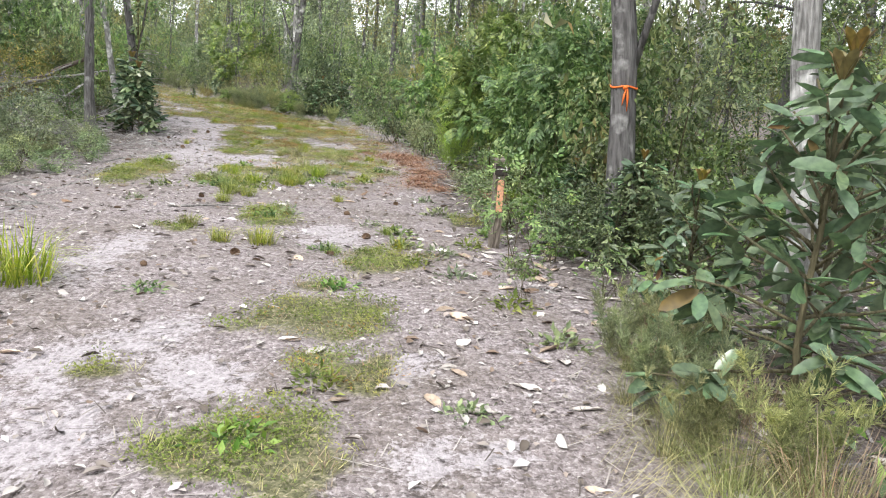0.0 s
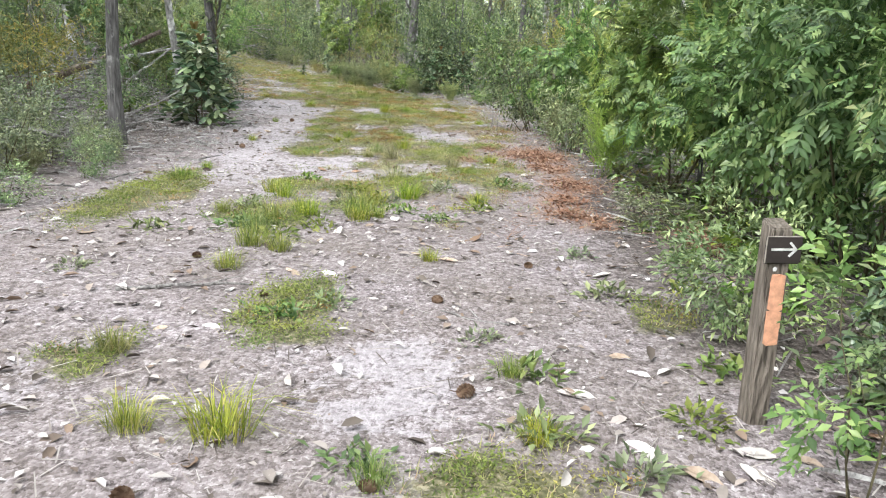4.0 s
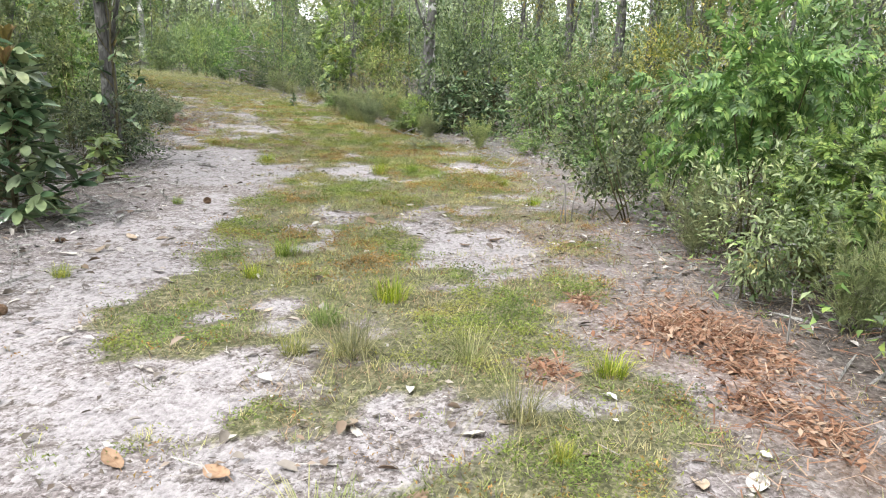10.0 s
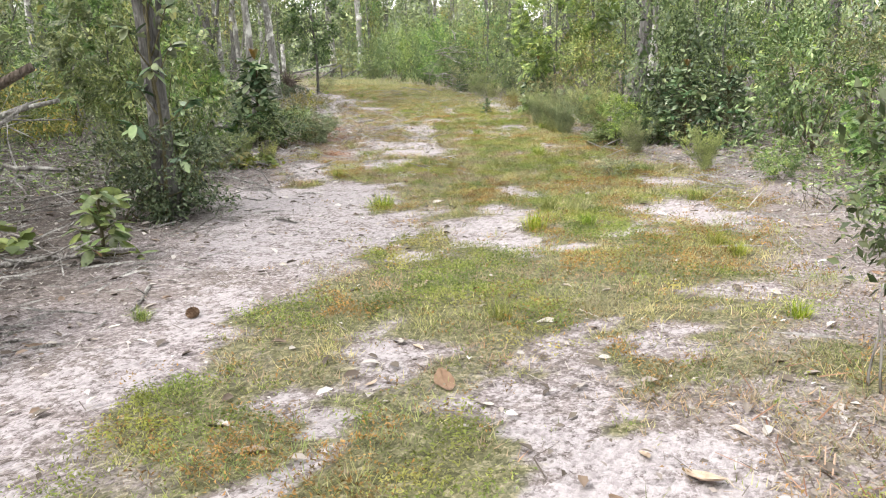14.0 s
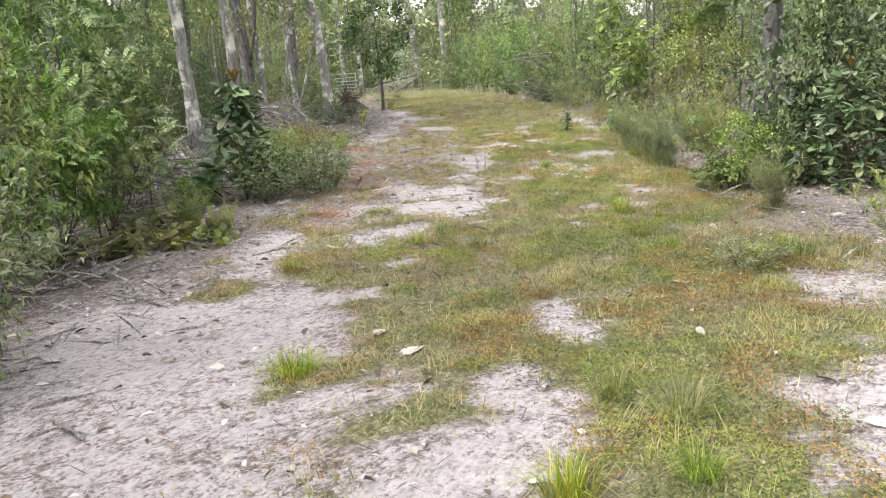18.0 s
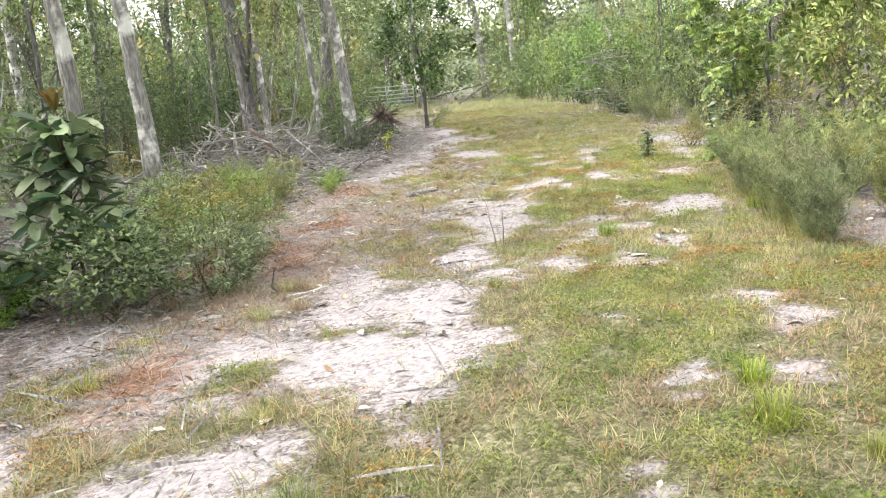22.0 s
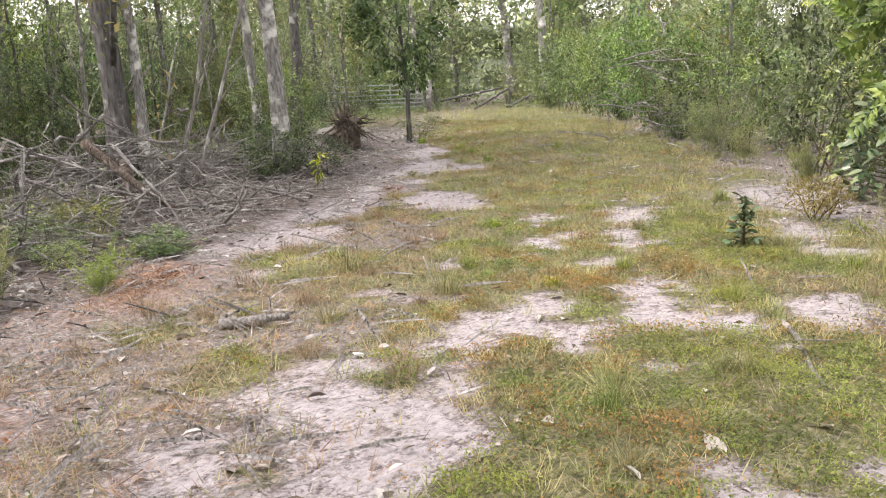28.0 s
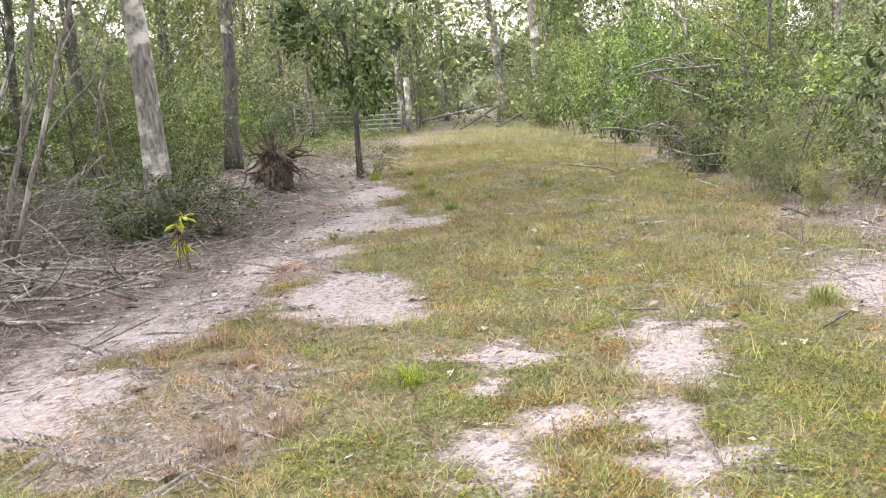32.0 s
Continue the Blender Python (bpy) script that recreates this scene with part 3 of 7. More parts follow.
RUSSET_MAT_1 = [(-1.93, 14.1, 0.21, 0.55), (-2.39, 14.13, 0.12, 0.18), (-4.62, 19.18, 0.14, 0.4), (-4.59, 19.69, 0.15, 0.38), (-3.42, 21.08, 0.17, 0.47), (-5.17, 21.1, 0.09, 0.19), (-6.54, 21.65, 0.25, 0.5), (-4.97,
    21.68, 0.1, 0.26), (-5.43, 22.3, 0.2, 0.51), (-3.45, 22.91, 0.13, 0.26), (-5.73, 23.35, 0.14, 0.6), (-3.71, 23.36, 0.13, 0.26), (-7.78, 23.37, 0.29, 0.88), (-6.27, 24.64, 0.21, 0.16), (-7.47, 24.86, 0.13, 0.21),
    (-6.49, 25.96, 0.11, 0.42), (-5.69, 26.19, 0.1, 0.29), (-7.57, 29.62, 0.18, 0.24), (-8.28, 30.55, 0.1, 0.15), (-12.85, 30.68, 0.41, 0.92), (-9.49, 30.99, 0.16, 0.42), (-9.4, 31.19, 0.08, 0.13)]
RUSSET_MAT_2 = [(-8.12, 31.39, 0.18, 0.13), (-12.14, 32.36, 0.26, 0.27), (-10.34, 32.38, 0.25, 0.25), (-10.9, 34.16, 0.25, 0.63), (-10.37, 34.31, 0.11, 0.13), (-9.95, 34.48, 0.17, 0.21), (-10.26, 34.64, 0.34, 0.53),
    (-14.16, 34.68, 0.16, 0.17), (-10.02, 35.0, 0.13, 0.23), (-14.79, 35.77, 0.16, 0.47), (-11.33, 37.36, 0.3, 0.28)]
RUSSET_MAT = [*RUSSET_MAT_1, *RUSSET_MAT_2]
DRY_BED_1 = [(0.05, 7.21, 0.61, 0.54), (-0.2, 8.26, 0.37, 0.4), (1.25, 13.12, 0.98, 0.5), (-0.35, 13.72, 0.44, 0.25), (-0.32, 15.1, 0.45, 0.56), (-8.24, 24.6, 0.52, 0.34), (-8.75, 25.12, 0.64, 0.58), (-10.67, 27.39,
    0.42, 1.0), (-10.0, 27.67, 0.31, 0.54), (-9.79, 28.16, 0.35, 0.37), (-11.07, 28.73, 1.19, 1.32), (-11.53, 29.14, 0.61, 0.81), (-11.14, 30.78, 0.56, 0.47), (-12.11, 30.99, 0.52, 0.52), (-12.93, 33.64, 0.64, 0.81)]
DRY_BED = [*DRY_BED_1]
STRAW_BED_1 = [(2.35, 6.99, 0.27, 0.64), (1.49, 7.34, 0.14, 0.2), (1.42, 7.68, 0.25, 0.12), (1.2, 7.81, 0.24, 0.29), (1.18, 8.51, 0.24, 0.45), (1.27, 9.53, 0.29, 0.6), (1.08, 10.72, 0.19, 0.41), (0.86, 11.01, 0.18,
    0.25), (-0.09, 11.16, 0.14, 0.24), (0.88, 11.42, 0.1, 0.26), (0.89, 11.88, 0.34, 0.92), (0.58, 12.02, 0.39, 0.45), (0.07, 12.51, 0.11, 0.21), (-7.95, 23.7, 0.3, 0.6), (-10.2, 25.79, 0.3, 0.5), (-9.49, 26.43, 0.44,
    0.51), (-10.3, 26.9, 0.4, 0.8), (-11.03, 28.06, 0.41, 0.44), (-10.94, 28.4, 0.35, 0.6), (-12.91, 30.76, 0.3, 1.03), (-13.27, 31.07, 0.4, 0.6), (-15.25, 36.2, 0.17, 0.3)]
STRAW_BED = [*STRAW_BED_1]


def patch(x, y, rows):
    """1 in the middle of the patches, 0.5 at their rims, 0 well outside them."""
    x, y = np.asarray(x, float), np.asarray(y, float)
    order = np.argsort(y)
    xs, ys = x[order], y[order]
    wx = xs + (smooth_noise(xs, ys, 0.3, 11) - 0.5) * 0.26 + (smooth_noise(xs, ys, 0.11, 13) - 0.5) * 0.16
    wy = ys + (smooth_noise(xs, ys, 0.3, 12) - 0.5) * 0.36 + (smooth_noise(xs, ys, 0.11, 14) - 0.5) * 0.2
    best = np.zeros(len(xs))
    for cx, cy, a, b in rows:
        turn = np.interp(cy, [0, 9, 13, 19, 32], [0, 0.1, 0.35, 0.6, 0.69])
        r = 1.8 * max(a, b) + 0.4
        lo, hi = np.searchsorted(ys, (cy - r, cy + r))
        dx, dy = wx[lo:hi] - cx, wy[lo:hi] - cy
        u, v = dx * np.cos(turn) + dy * np.sin(turn), -dx * np.sin(turn) + dy * np.cos(turn)
        best[lo:hi] = np.maximum(best[lo:hi], np.clip(1.28 - 0.65 * np.sqrt((u / a) ** 2 + (v / b) ** 2), 0, 1))
    back = np.empty(len(xs))
    back[order] = best
    return back


def clump(x, y, height=False):
    """Which kind of cover a place belongs to, 0 to 1, the same all over one ragged clump."""
    g = np.random.default_rng(5).random((3, 64, 64))
    size = 0.42
    u = (x + (smooth_noise(x, y, 0.16, 81) - 0.5) * 0.3) / size + 300
    v = (y * 0.8 + (smooth_noise(x, y, 0.16, 82) - 0.5) * 0.3) / size + 300
    i, j = np.floor(u).astype(int), np.floor(v).astype(int)
    best, kind = np.full(np.shape(x), 9.0), np.zeros(np.shape(x))
    for di in (-1, 0, 1):
        for dj in (-1, 0, 1):
            a, b = (i + di) % 64, (j + dj) % 64
            d = (i + di + g[0, a, b] - u) ** 2 + (j + dj + g[1, a, b] - v) ** 2
            near = d < best
            best, kind = np.where(near, d, best), np.where(near, g[2, a, b], kind)
    off = x - np.interp(y, MID_Y, MID_X)
    drier = np.interp(y, [18, 26], [0, 0.14]) + np.clip(-off / 3 - 0.1, 0, 0.4) * np.clip((y - 19) / 3, 0, 1)
    late = np.clip((y - 19) / 4, 0, 1)
    kind = np.where(((off > 0.2) & (y > 29.5)) | ((off > -0.3) & (y > 17.5) & (y < 28.5)), kind * 0.62, kind)
    shifted = kind + (smooth_noise(x, y, 1.6, 83) - 0.5) * (0.3 + 0.35 * late) + drier * (kind < 0.72)
    kind = np.clip(np.where((kind < 0.8) & (late > 0.2), np.minimum(shifted, 0.84), shifted), 0, 1)
    kind = np.where(patch(x, y, DRY_BED) > 0.62, 0.72 + 0.16 * kind, kind)
    kind = np.where(patch(x, y, RUSSET_MAT) > 0.62, 0.365, kind)
    kind = np.where((patch(x, y, GREEN_MAT) > 0.6) & (kind < 0.75), kind * 0.4, np.where(kind < 0.5, 0.22 + 0.56 * kind, kind))
    return (kind, np.clip(1 - np.sqrt(best) * 1.25, 0, 1)) if height else kind


def covers(x, y):
    """Shares of sand, grass, rust straw and dry grass at places."""
    off = x - np.interp(y, MID_Y, MID_X)
    left, right = np.interp(y, EDGE_Y, LEFT_X), np.interp(y, EDGE_Y, RIGHT_X)
    wob = (smooth_noise(x, y, 0.8, 21) - 0.5) * 0.9 + (smooth_noise(x, y, 0.3, 22) - 0.5) * 0.3
    lawn = np.clip((off - left + wob) / 0.5, 0, 1) * np.clip((right - off + wob) / 0.7, 0, 1) * np.clip((y - 7.3 + wob * 2) / 1.2, 0, 1)
    sand, straw, green = patch(x, y, SAND), patch(x, y, STRAW_BED), np.clip(2.6 * np.maximum(patch(x, y, GREEN_MAT), patch(x, y, RUSSET_MAT)) - 1.3, 0, 1)
    bed = patch(x, y, DRY_BED)
    sand = np.where((green > 0.7) & (sand < 0.85), np.minimum(sand, 1.1 - green), sand)
    sand = np.where(off > left, sand * (0.8 + 0.5 * smooth_noise(x, y, 0.17, 36)), sand)
    sand = np.clip(np.where((off < left) & (y < 19), sand * (0.62 + 0.38 * smooth_noise(x, y, 0.5, 35)), sand), 0, 1)
    speck = smooth_noise(x, y, 0.4, 31) * 0.6 + smooth_noise(x, y, 0.14, 32) * 0.4
    sand = np.clip(np.maximum(sand, 0.55 * (speck > 0.8) * (np.abs(off) < 4)), 0, 1)
    grass = np.clip(np.maximum(lawn * (0.62 + 0.38 * smooth_noise(x, y, 0.6, 33)) * (1 - 0.45 * (bed > 0.5)), green) - np.clip(sand * 1.9 - 0.6, 0, 1) - straw * 0.9, 0, 1)
    dry = np.clip(smooth_noise(x, y, 1.1, 41) * 1.25 - 0.3 + np.clip((y - 20) / 40, 0, 0.2) + np.clip((off - right + 1.2) / 1.5, 0, 0.4) + 0.5 * (bed > 0.5), 0, 1)
    bare = clump(x, y) > 0.94
    return np.maximum(sand, 0.55 * bare * lawn), grass * np.where(bare & (green < 0.3), 0.25, 1.0), straw, dry


def spread(a, b, step, reach, grow=1.28):
    mid = list(np.arange(a, b + step / 2, step))
    lo, hi, d = [], [], step
    while mid[-1] + sum(hi) < reach:
        d *= grow
        hi.append(d)
    ups = list(mid[-1] + np.cumsum(hi))
    return np.array(list(mid[0] - np.cumsum(hi))[::-1] + mid + ups)


gx, gy = spread(-22, 4, 0.13, 600), spread(-5, 44, 0.16, 600)
X, Y = np.meshgrid(gx, gy)
X, Y = X.ravel(), Y.ravel()
c_sand, c_grass, c_straw, _ = covers(X, Y)
off = X - np.interp(Y, MID_Y, MID_X)
c_wood = np.clip(np.maximum((off - np.interp(Y, EDGE_Y, [1.6, 1.6, 1.3, 1.0, 1.3, 1.9, 3.0, 3.4, 3.5, 3.8, 4.4, 6.0, 7.4, 7, 7])) / 1.5, (-off - np.interp(Y, EDGE_Y, [3.6, 3.6, 3.6, 3.6, 3.3, 3.2, 3.6, 4.2, 4.4, 4.6, 4.2, 1.8, 1.2, 2, 2])) / 2.0) + 0.3, 0, 1)
Z = land(X, Y) + 0.05 * np.clip(c_straw - 0.3, 0, 1) - 0.012 * c_sand
nx, ny = len(gx), len(gy)
i, j = np.meshgrid(np.arange(nx - 1), np.arange(ny - 1))
q = (j * nx + i).ravel()

m, n, l, b = material("woodland_ground", 0.95)
cov = n.new("ShaderNodeAttribute")
cov.attribute_name = "cover"
sep = n.new("ShaderNodeSeparateColor")
l.new(cov.outputs["Color"], sep.inputs[0])
mid = noise_tex(n, l, 7, 5)
big, fine, grit = noise_tex(n, l, 1.1, 5), noise_tex(n, l, 38, 5, (1, 0.45, 1)), noise_tex(n, l, 160, 3)
crumbs = n.new("ShaderNodeTexVoronoi")
crumbs.inputs["Scale"].default_value = 26
cc = n.new("ShaderNodeTexCoord")
warp = mixc(n, l, 0.06, cc.outputs["Object"], fine.outputs["Color"], "ADD")
l.new(warp, crumbs.inputs["Vector"])
small = n.new("ShaderNodeTexVoronoi")
small.inputs["Scale"].default_value = 75
l.new(warp, small.inputs["Vector"])
pick = [n.new("ShaderNodeSeparateColor") for _ in range(2)]
l.new(crumbs.outputs["Color"], pick[0].inputs[0])
l.new(small.outputs["Color"], pick[1].inputs[0])
shard = mathn(n, l, "ADD", mathn(n, l, "MULTIPLY", pick[0].outputs[0], 0.4), mathn(n, l, "MULTIPLY", pick[1].outputs[0], 0.6))
flake = ramp(n, [(0.05, (0.032, 0.026, 0.025)), (0.3, (0.095, 0.079, 0.078)), (0.5, (0.205, 0.176, 0.18)), (0.7, (0.345, 0.305, 0.313)), (0.95, (0.62, 0.59, 0.595))])
l.new(mathn(n, l, "ADD", mathn(n, l, "MULTIPLY", fine.outputs[0], 0.5), mathn(n, l, "MULTIPLY", shard, 0.6)), flake.inputs[0])
loam = ramp(n, [(0.25, (0.06, 0.046, 0.036)), (0.75, (0.2, 0.165, 0.13))])
l.new(fine.outputs[0], loam.inputs[0])
bigr = ramp(n, [(0.35, (0, 0, 0)), (0.65, (1, 1, 1))])
l.new(big.outputs[0], bigr.inputs[0])
base = mixc(n, l, mathn(n, l, "MULTIPLY", bigr.outputs[0], 0.5), flake.outputs[0], loam.outputs[0])
sandc = ramp(n, [(0.24, (0.09, 0.078, 0.081)), (0.4, (0.23, 0.206, 0.215)), (0.56, (0.36, 0.33, 0.343)), (0.8, (0.48, 0.447, 0.462))])
l.new(mathn(n, l, "ADD", mathn(n, l, "MULTIPLY", fine.outputs[0], 0.55), mathn(n, l, "ADD", mathn(n, l, "MULTIPLY", grit.outputs[0], 0.25), mathn(n, l, "MULTIPLY", shard, 0.28))), sandc.inputs[0])
edge = mathn(n, l, "ADD", sep.outputs[0], mathn(n, l, "MULTIPLY", mathn(n, l, "SUBTRACT", fine.outputs[0], 0.5), 1.0))
edge = mathn(n, l, "ADD", edge, mathn(n, l, "MULTIPLY", mathn(n, l, "SUBTRACT", shard, 0.5), 0.5))
edge = mathn(n, l, "ADD", edge, mathn(n, l, "MULTIPLY", mathn(n, l, "SUBTRACT", mid.outputs[0], 0.5), 1.8))
sr = ramp(n, [(0.42, (0, 0, 0)), (0.82, (1, 1, 1))])
l.new(edge, sr.inputs[0])
c1 = mixc(n, l, sr.outputs[0], base, sandc.outputs[0])
turf = ramp(n, [(0.25, (0.04, 0.044, 0.018)), (0.45, (0.09, 0.095, 0.036)), (0.6, (0.165, 0.158, 0.07)), (0.8, (0.36, 0.31, 0.2))])
l.new(mathn(n, l, "ADD", mathn(n, l, "MULTIPLY", fine.outputs[0], 0.55), mathn(n, l, "MULTIPLY", shard, 0.45)), turf.inputs[0])
gr = ramp(n, [(0.35, (0, 0, 0)), (0.7, (1, 1, 1))])
l.new(mathn(n, l, "ADD", sep.outputs[1], mathn(n, l, "MULTIPLY", mathn(n, l, "SUBTRACT", fine.outputs[0], 0.5), 0.9)), gr.inputs[0])
c2 = mixc(n, l, mathn(n, l, "MULTIPLY", gr.outputs[0], 0.85), c1, turf.outputs[0])
rust = ramp(n, [(0.25, (0.14, 0.075, 0.05)), (0.75, (0.38, 0.24, 0.16))])
l.new(fine.outputs[0], rust.inputs[0])
humus = ramp(n, [(0.25, (0.03, 0.024, 0.022)), (0.55, (0.105, 0.087, 0.08)), (0.8, (0.25, 0.22, 0.205))])
l.new(mathn(n, l, "ADD", mathn(n, l, "MULTIPLY", fine.outputs[0], 0.5), mathn(n, l, "MULTIPLY", shard, 0.5)), humus.inputs[0])
hr = ramp(n, [(0.35, (0, 0, 0)), (0.75, (1, 1, 1))])
l.new(mathn(n, l, "ADD", cov.outputs["Alpha"], mathn(n, l, "MULTIPLY", mathn(n, l, "SUBTRACT", mid.outputs[0], 0.5), 1.0)), hr.inputs[0])
c3 = mixc(n, l, hr.outputs[0], c2, humus.outputs[0])
l.new(mixc(n, l, mathn(n, l, "MULTIPLY", sep.outputs[2], 0.4, True), c3, rust.outputs[0]), b.inputs["Base Color"])
bump(n, l, b, mathn(n, l, "ADD", fine.outputs[0], mathn(n, l, "MULTIPLY", crumbs.outputs[0], 0.5)), 0.8, 0.02)
GROUND = m
me = build_mesh("ground", np.stack([X, Y, Z], 1), np.stack([q, q + 1, q + nx + 1, q + nx], 1), GROUND, True)
attr = me.color_attributes.new("cover", "FLOAT_COLOR", "POINT")
attr.data.foreach_set("color", np.stack([c_sand, c_grass, np.clip(c_straw * 1.6 - 0.6, 0, 1), c_wood], 1).astype(np.float32).ravel())
tagged(new("ground", me), "sandy woodland ground with leaf litter and patchy grass", "ground", "", "structure")


# ---- ground cover ----
def strewn(seed, count, keep, xr=6.0, y0=-5.5, y1=50.0, kinds=None):
    """Random places along the way, kept with the chance keep(sand, grass, straw, dry, off, y)."""
    rng = np.random.default_rng(seed)
    y = rng.uniform(y0, y1, count)
    x = np.interp(y, MID_Y, MID_X) + rng.uniform(-xr, xr + 2, count)
    off = x - np.interp(y, MID_Y, MID_X)
    ok = rng.random(count) < keep(*covers(x, y), off, y)
    if kinds:
        c = clump(x, y) + rng.normal(0, 0.035, count)
        ok &= ((c >= kinds[0]) & (c < kinds[1])) | (rng.random(count) < kinds[2])
    x, y = x[ok], y[ok]
    return rng, np.stack([x, y, land(x, y)], 1)


def round_dirs(rng, n, tilt=0.0):
    a = rng.uniform(0, 2 * np.pi, n)
    return np.stack([np.cos(a), np.sin(a), rng.normal(0, tilt, n) if tilt else np.zeros(n)], 1)


def stuff(name, geo, mat, label, category):
    return tagged(new(name, build_mesh(name, *geo, mat)), label, category, "", "stuff")


UP = np.array([0, 0, 1.0])


def blades(rng, P, per, radius, low, high, width, lean=0.5):
    pos = np.repeat(P, per, 0)
    k = len(pos)
    d = round_dirs(rng, k)
    pos = pos + d * (radius * rng.random((k, 1)) ** 0.7)
    d2 = unit(d + round_dirs(rng, k) * 0.8)
    h = rng.uniform(low, high, k)
    B, F = blade(width, 1.0)
    V, G = scatter(B, F, pos, d2, np.tile(UP, (k, 1)), h)
    V = V.reshape(k, 5, 3)
    # each blade its own lean
    s = rng.uniform(0.1, lean * 1.8, k)[:, None]
    for r, f in ((2, 0.35), (3, 0.35), (4, 1.0)):
        V[:, r, :2] -= d2[:, :2] * (f * (1 - s) * h[:, None])
    V[:, 4, 2] -= h * s[:, 0] ** 2 * 0.35
    return V.reshape(-1, 3), G


def slips(rng, P, per, radius, low, high, width, flat=0.75):
    """Single thin grass blades, leaning every way."""
    pos = np.repeat(P, per, 0)
    k = len(pos)
    d = round_dirs(rng, k)
    pos = pos + d * (radius * rng.random((k, 1)) ** 0.7)
    h = rng.uniform(low, high, k) * np.interp(pos[:, 1], [15, 22], [0.6, 1.0])
    V = np.stack([pos, pos, pos], 1)
    side = np.stack([-d[:, 1], d[:, 0], np.zeros(k)], 1) * (width / 2)
    V[:, 0] -= side
    V[:, 1] += side
    V[:, 2] += unit(d * flat + round_dirs(rng, k) * 0.3 + UP * rng.uniform(0.35, 1.1, (k, 1))) * h[:, None]
    return V.reshape(-1, 3), np.arange(3 * k).reshape(-1, 3)


rng, P = strewn(1, 150000, lambda s, g, t, d, off, y: np.maximum(g, 0.05 * (off > -2) * (y > 7)) * np.where(y > 36, 0.6, 1.0), 5, kinds=(0.38, 0.72, 0.22))
stuff("short_grass", slips(rng, P, 11, 0.09, 0.035, 0.12, 0.0052, 0.75), GRASS, "patchy green grass of the track", "grass")
rng, P = strewn(2, 120000, lambda s, g, t, d, off, y: np.clip(g * (0.6 + 0.6 * d), 0, 1) + np.clip(d - 0.5, 0, 1) * (off > -1.5) * (y > 8) * 0.5 * (s < 0.5), kinds=(0.62, 0.92, 0.14))
stuff("dry_grass", slips(rng, P, 10, 0.09, 0.03, 0.11, 0.006, 1.0), DRYGRASS, "short tan and rust-coloured dry grass", "grass")
for seed, nm, mat, kinds, lab in ((3, "creeping_plants", MOSSY, (-1, 0.32, 0.05), "dense mats of low creeping green plants"), (13, "russet_plants", RUSSET, (0.32, 0.43, 0.035), "mats of low russet creeping plants")):
    rng, P = strewn(seed, 190000, lambda s, g, t, d, off, y: np.clip(np.maximum(g * 1.7 - 0.15, 0.035 * (off > -2.5) * (y > 7)), 0, 1) * np.where(y > 36, 0.35, 1.0) * np.where((y < 13) & (seed == 13), 0.35, 1.0) * np.where(np.abs(off) > 3.2, 0.5, 1.0), 4.5, kinds=kinds)
    dome = clump(P[:, 0], P[:, 1], True)[1]
    per = 22
    k = len(P) * per
    pos = np.repeat(P, per, 0) + np.concatenate([rng.normal(0, 0.04, (k, 2)), np.repeat(0.012 + 0.085 * dome, per)[:, None] * rng.random((k, 1)) ** 0.6], 1)
    stuff(nm, scatter(*leaf3(0.3), pos, round_dirs(rng, k, 0.75), UP + rng.normal(0, 0.45, (k, 3)), rng.uniform(0.009, 0.026, k)), mat, lab, "plant")
rng, P = strewn(14, 11000, lambda s, g, t, d, off, y: (np.clip((off - 1.2) / 2, 0, 1) * np.clip((y - 31) / 4, 0, 1) + np.clip((y - 44) / 3, 0, 1)) * (s < 0.6) * 0.7, 8, 30, 60)
stuff("tall_weeds", slips(rng, P, 6, 0.14, 0.08, 0.3, 0.006, 0.5), GRASS, "tall thin weeds and grass at the track's far end", "grass")
rng, P = strewn(4, 62000, lambda s, g, t, d, off, y: np.clip(1.0 - g * 1.3, 0, 1) * np.where(s > 0.6, 0.45, 0.9) * (1 - t) * np.where((y > 22) & (off < -2), 0.9, 1.0), 7)
k = len(P)
N4 = np.array([(-0.022, 0, 0), (0.022, 0.02, 0), (0.026, 1, 0.02), (-0.012, 0.96, 0.02)]), np.array([(0, 1, 2), (0, 2, 3)])
stuff("fallen_needles", scatter(*N4, P + UP * rng.uniform(0.004, 0.02, (k, 1)), round_dirs(rng, k, 0.08), UP + rng.normal(0, 0.15, (k, 3)), rng.uniform(0.05, 0.17, k)), NEEDLE, "fallen pine needles and bark shreds", "leaf litter")
rng, P = strewn(5, 75000, lambda s, g, t, d, off, y: np.clip(1.0 - g * 1.1, 0.06, 1) * np.where(s > 0.6, 0.36, 0.8) * (1 - t) * np.where((y > 22) & (off < -2), 0.9, 1.0), 9)
k = len(P)
stuff("small_dead_leaves", scatter(*leaf4(0.26), P + UP * 0.012, round_dirs(rng, k, 0.15), UP + rng.normal(0, 0.35, (k, 3)), rng.uniform(0.02, 0.055, k) * (1 + 0.9 * (rng.random(k) < 0.1))), LITTER, "small tan dead leaves and bark flakes", "leaf litter")
rng = np.random.default_rng(6)
pts = []
for cx, cy, a, c in STRAW_BED:
    k = int(a * c * (8500 if cy < 13 else 5000))
    d = rng.normal(0, 0.42, (k, 2))
    turn = np.interp(cy, [0, 9, 13, 19, 32], [0, 0.1, 0.35, 0.6, 0.69])
    u, v = d[:, 0] * a, d[:, 1] * c
    pts.append(np.stack([cx + u * np.cos(turn) - v * np.sin(turn), cy + u * np.sin(turn) + v * np.cos(turn)], 1))
P = np.concatenate(pts)
P = np.column_stack([P, land(P[:, 0], P[:, 1]) + rng.uniform(0.005, 0.06, len(P))])
k = len(P)
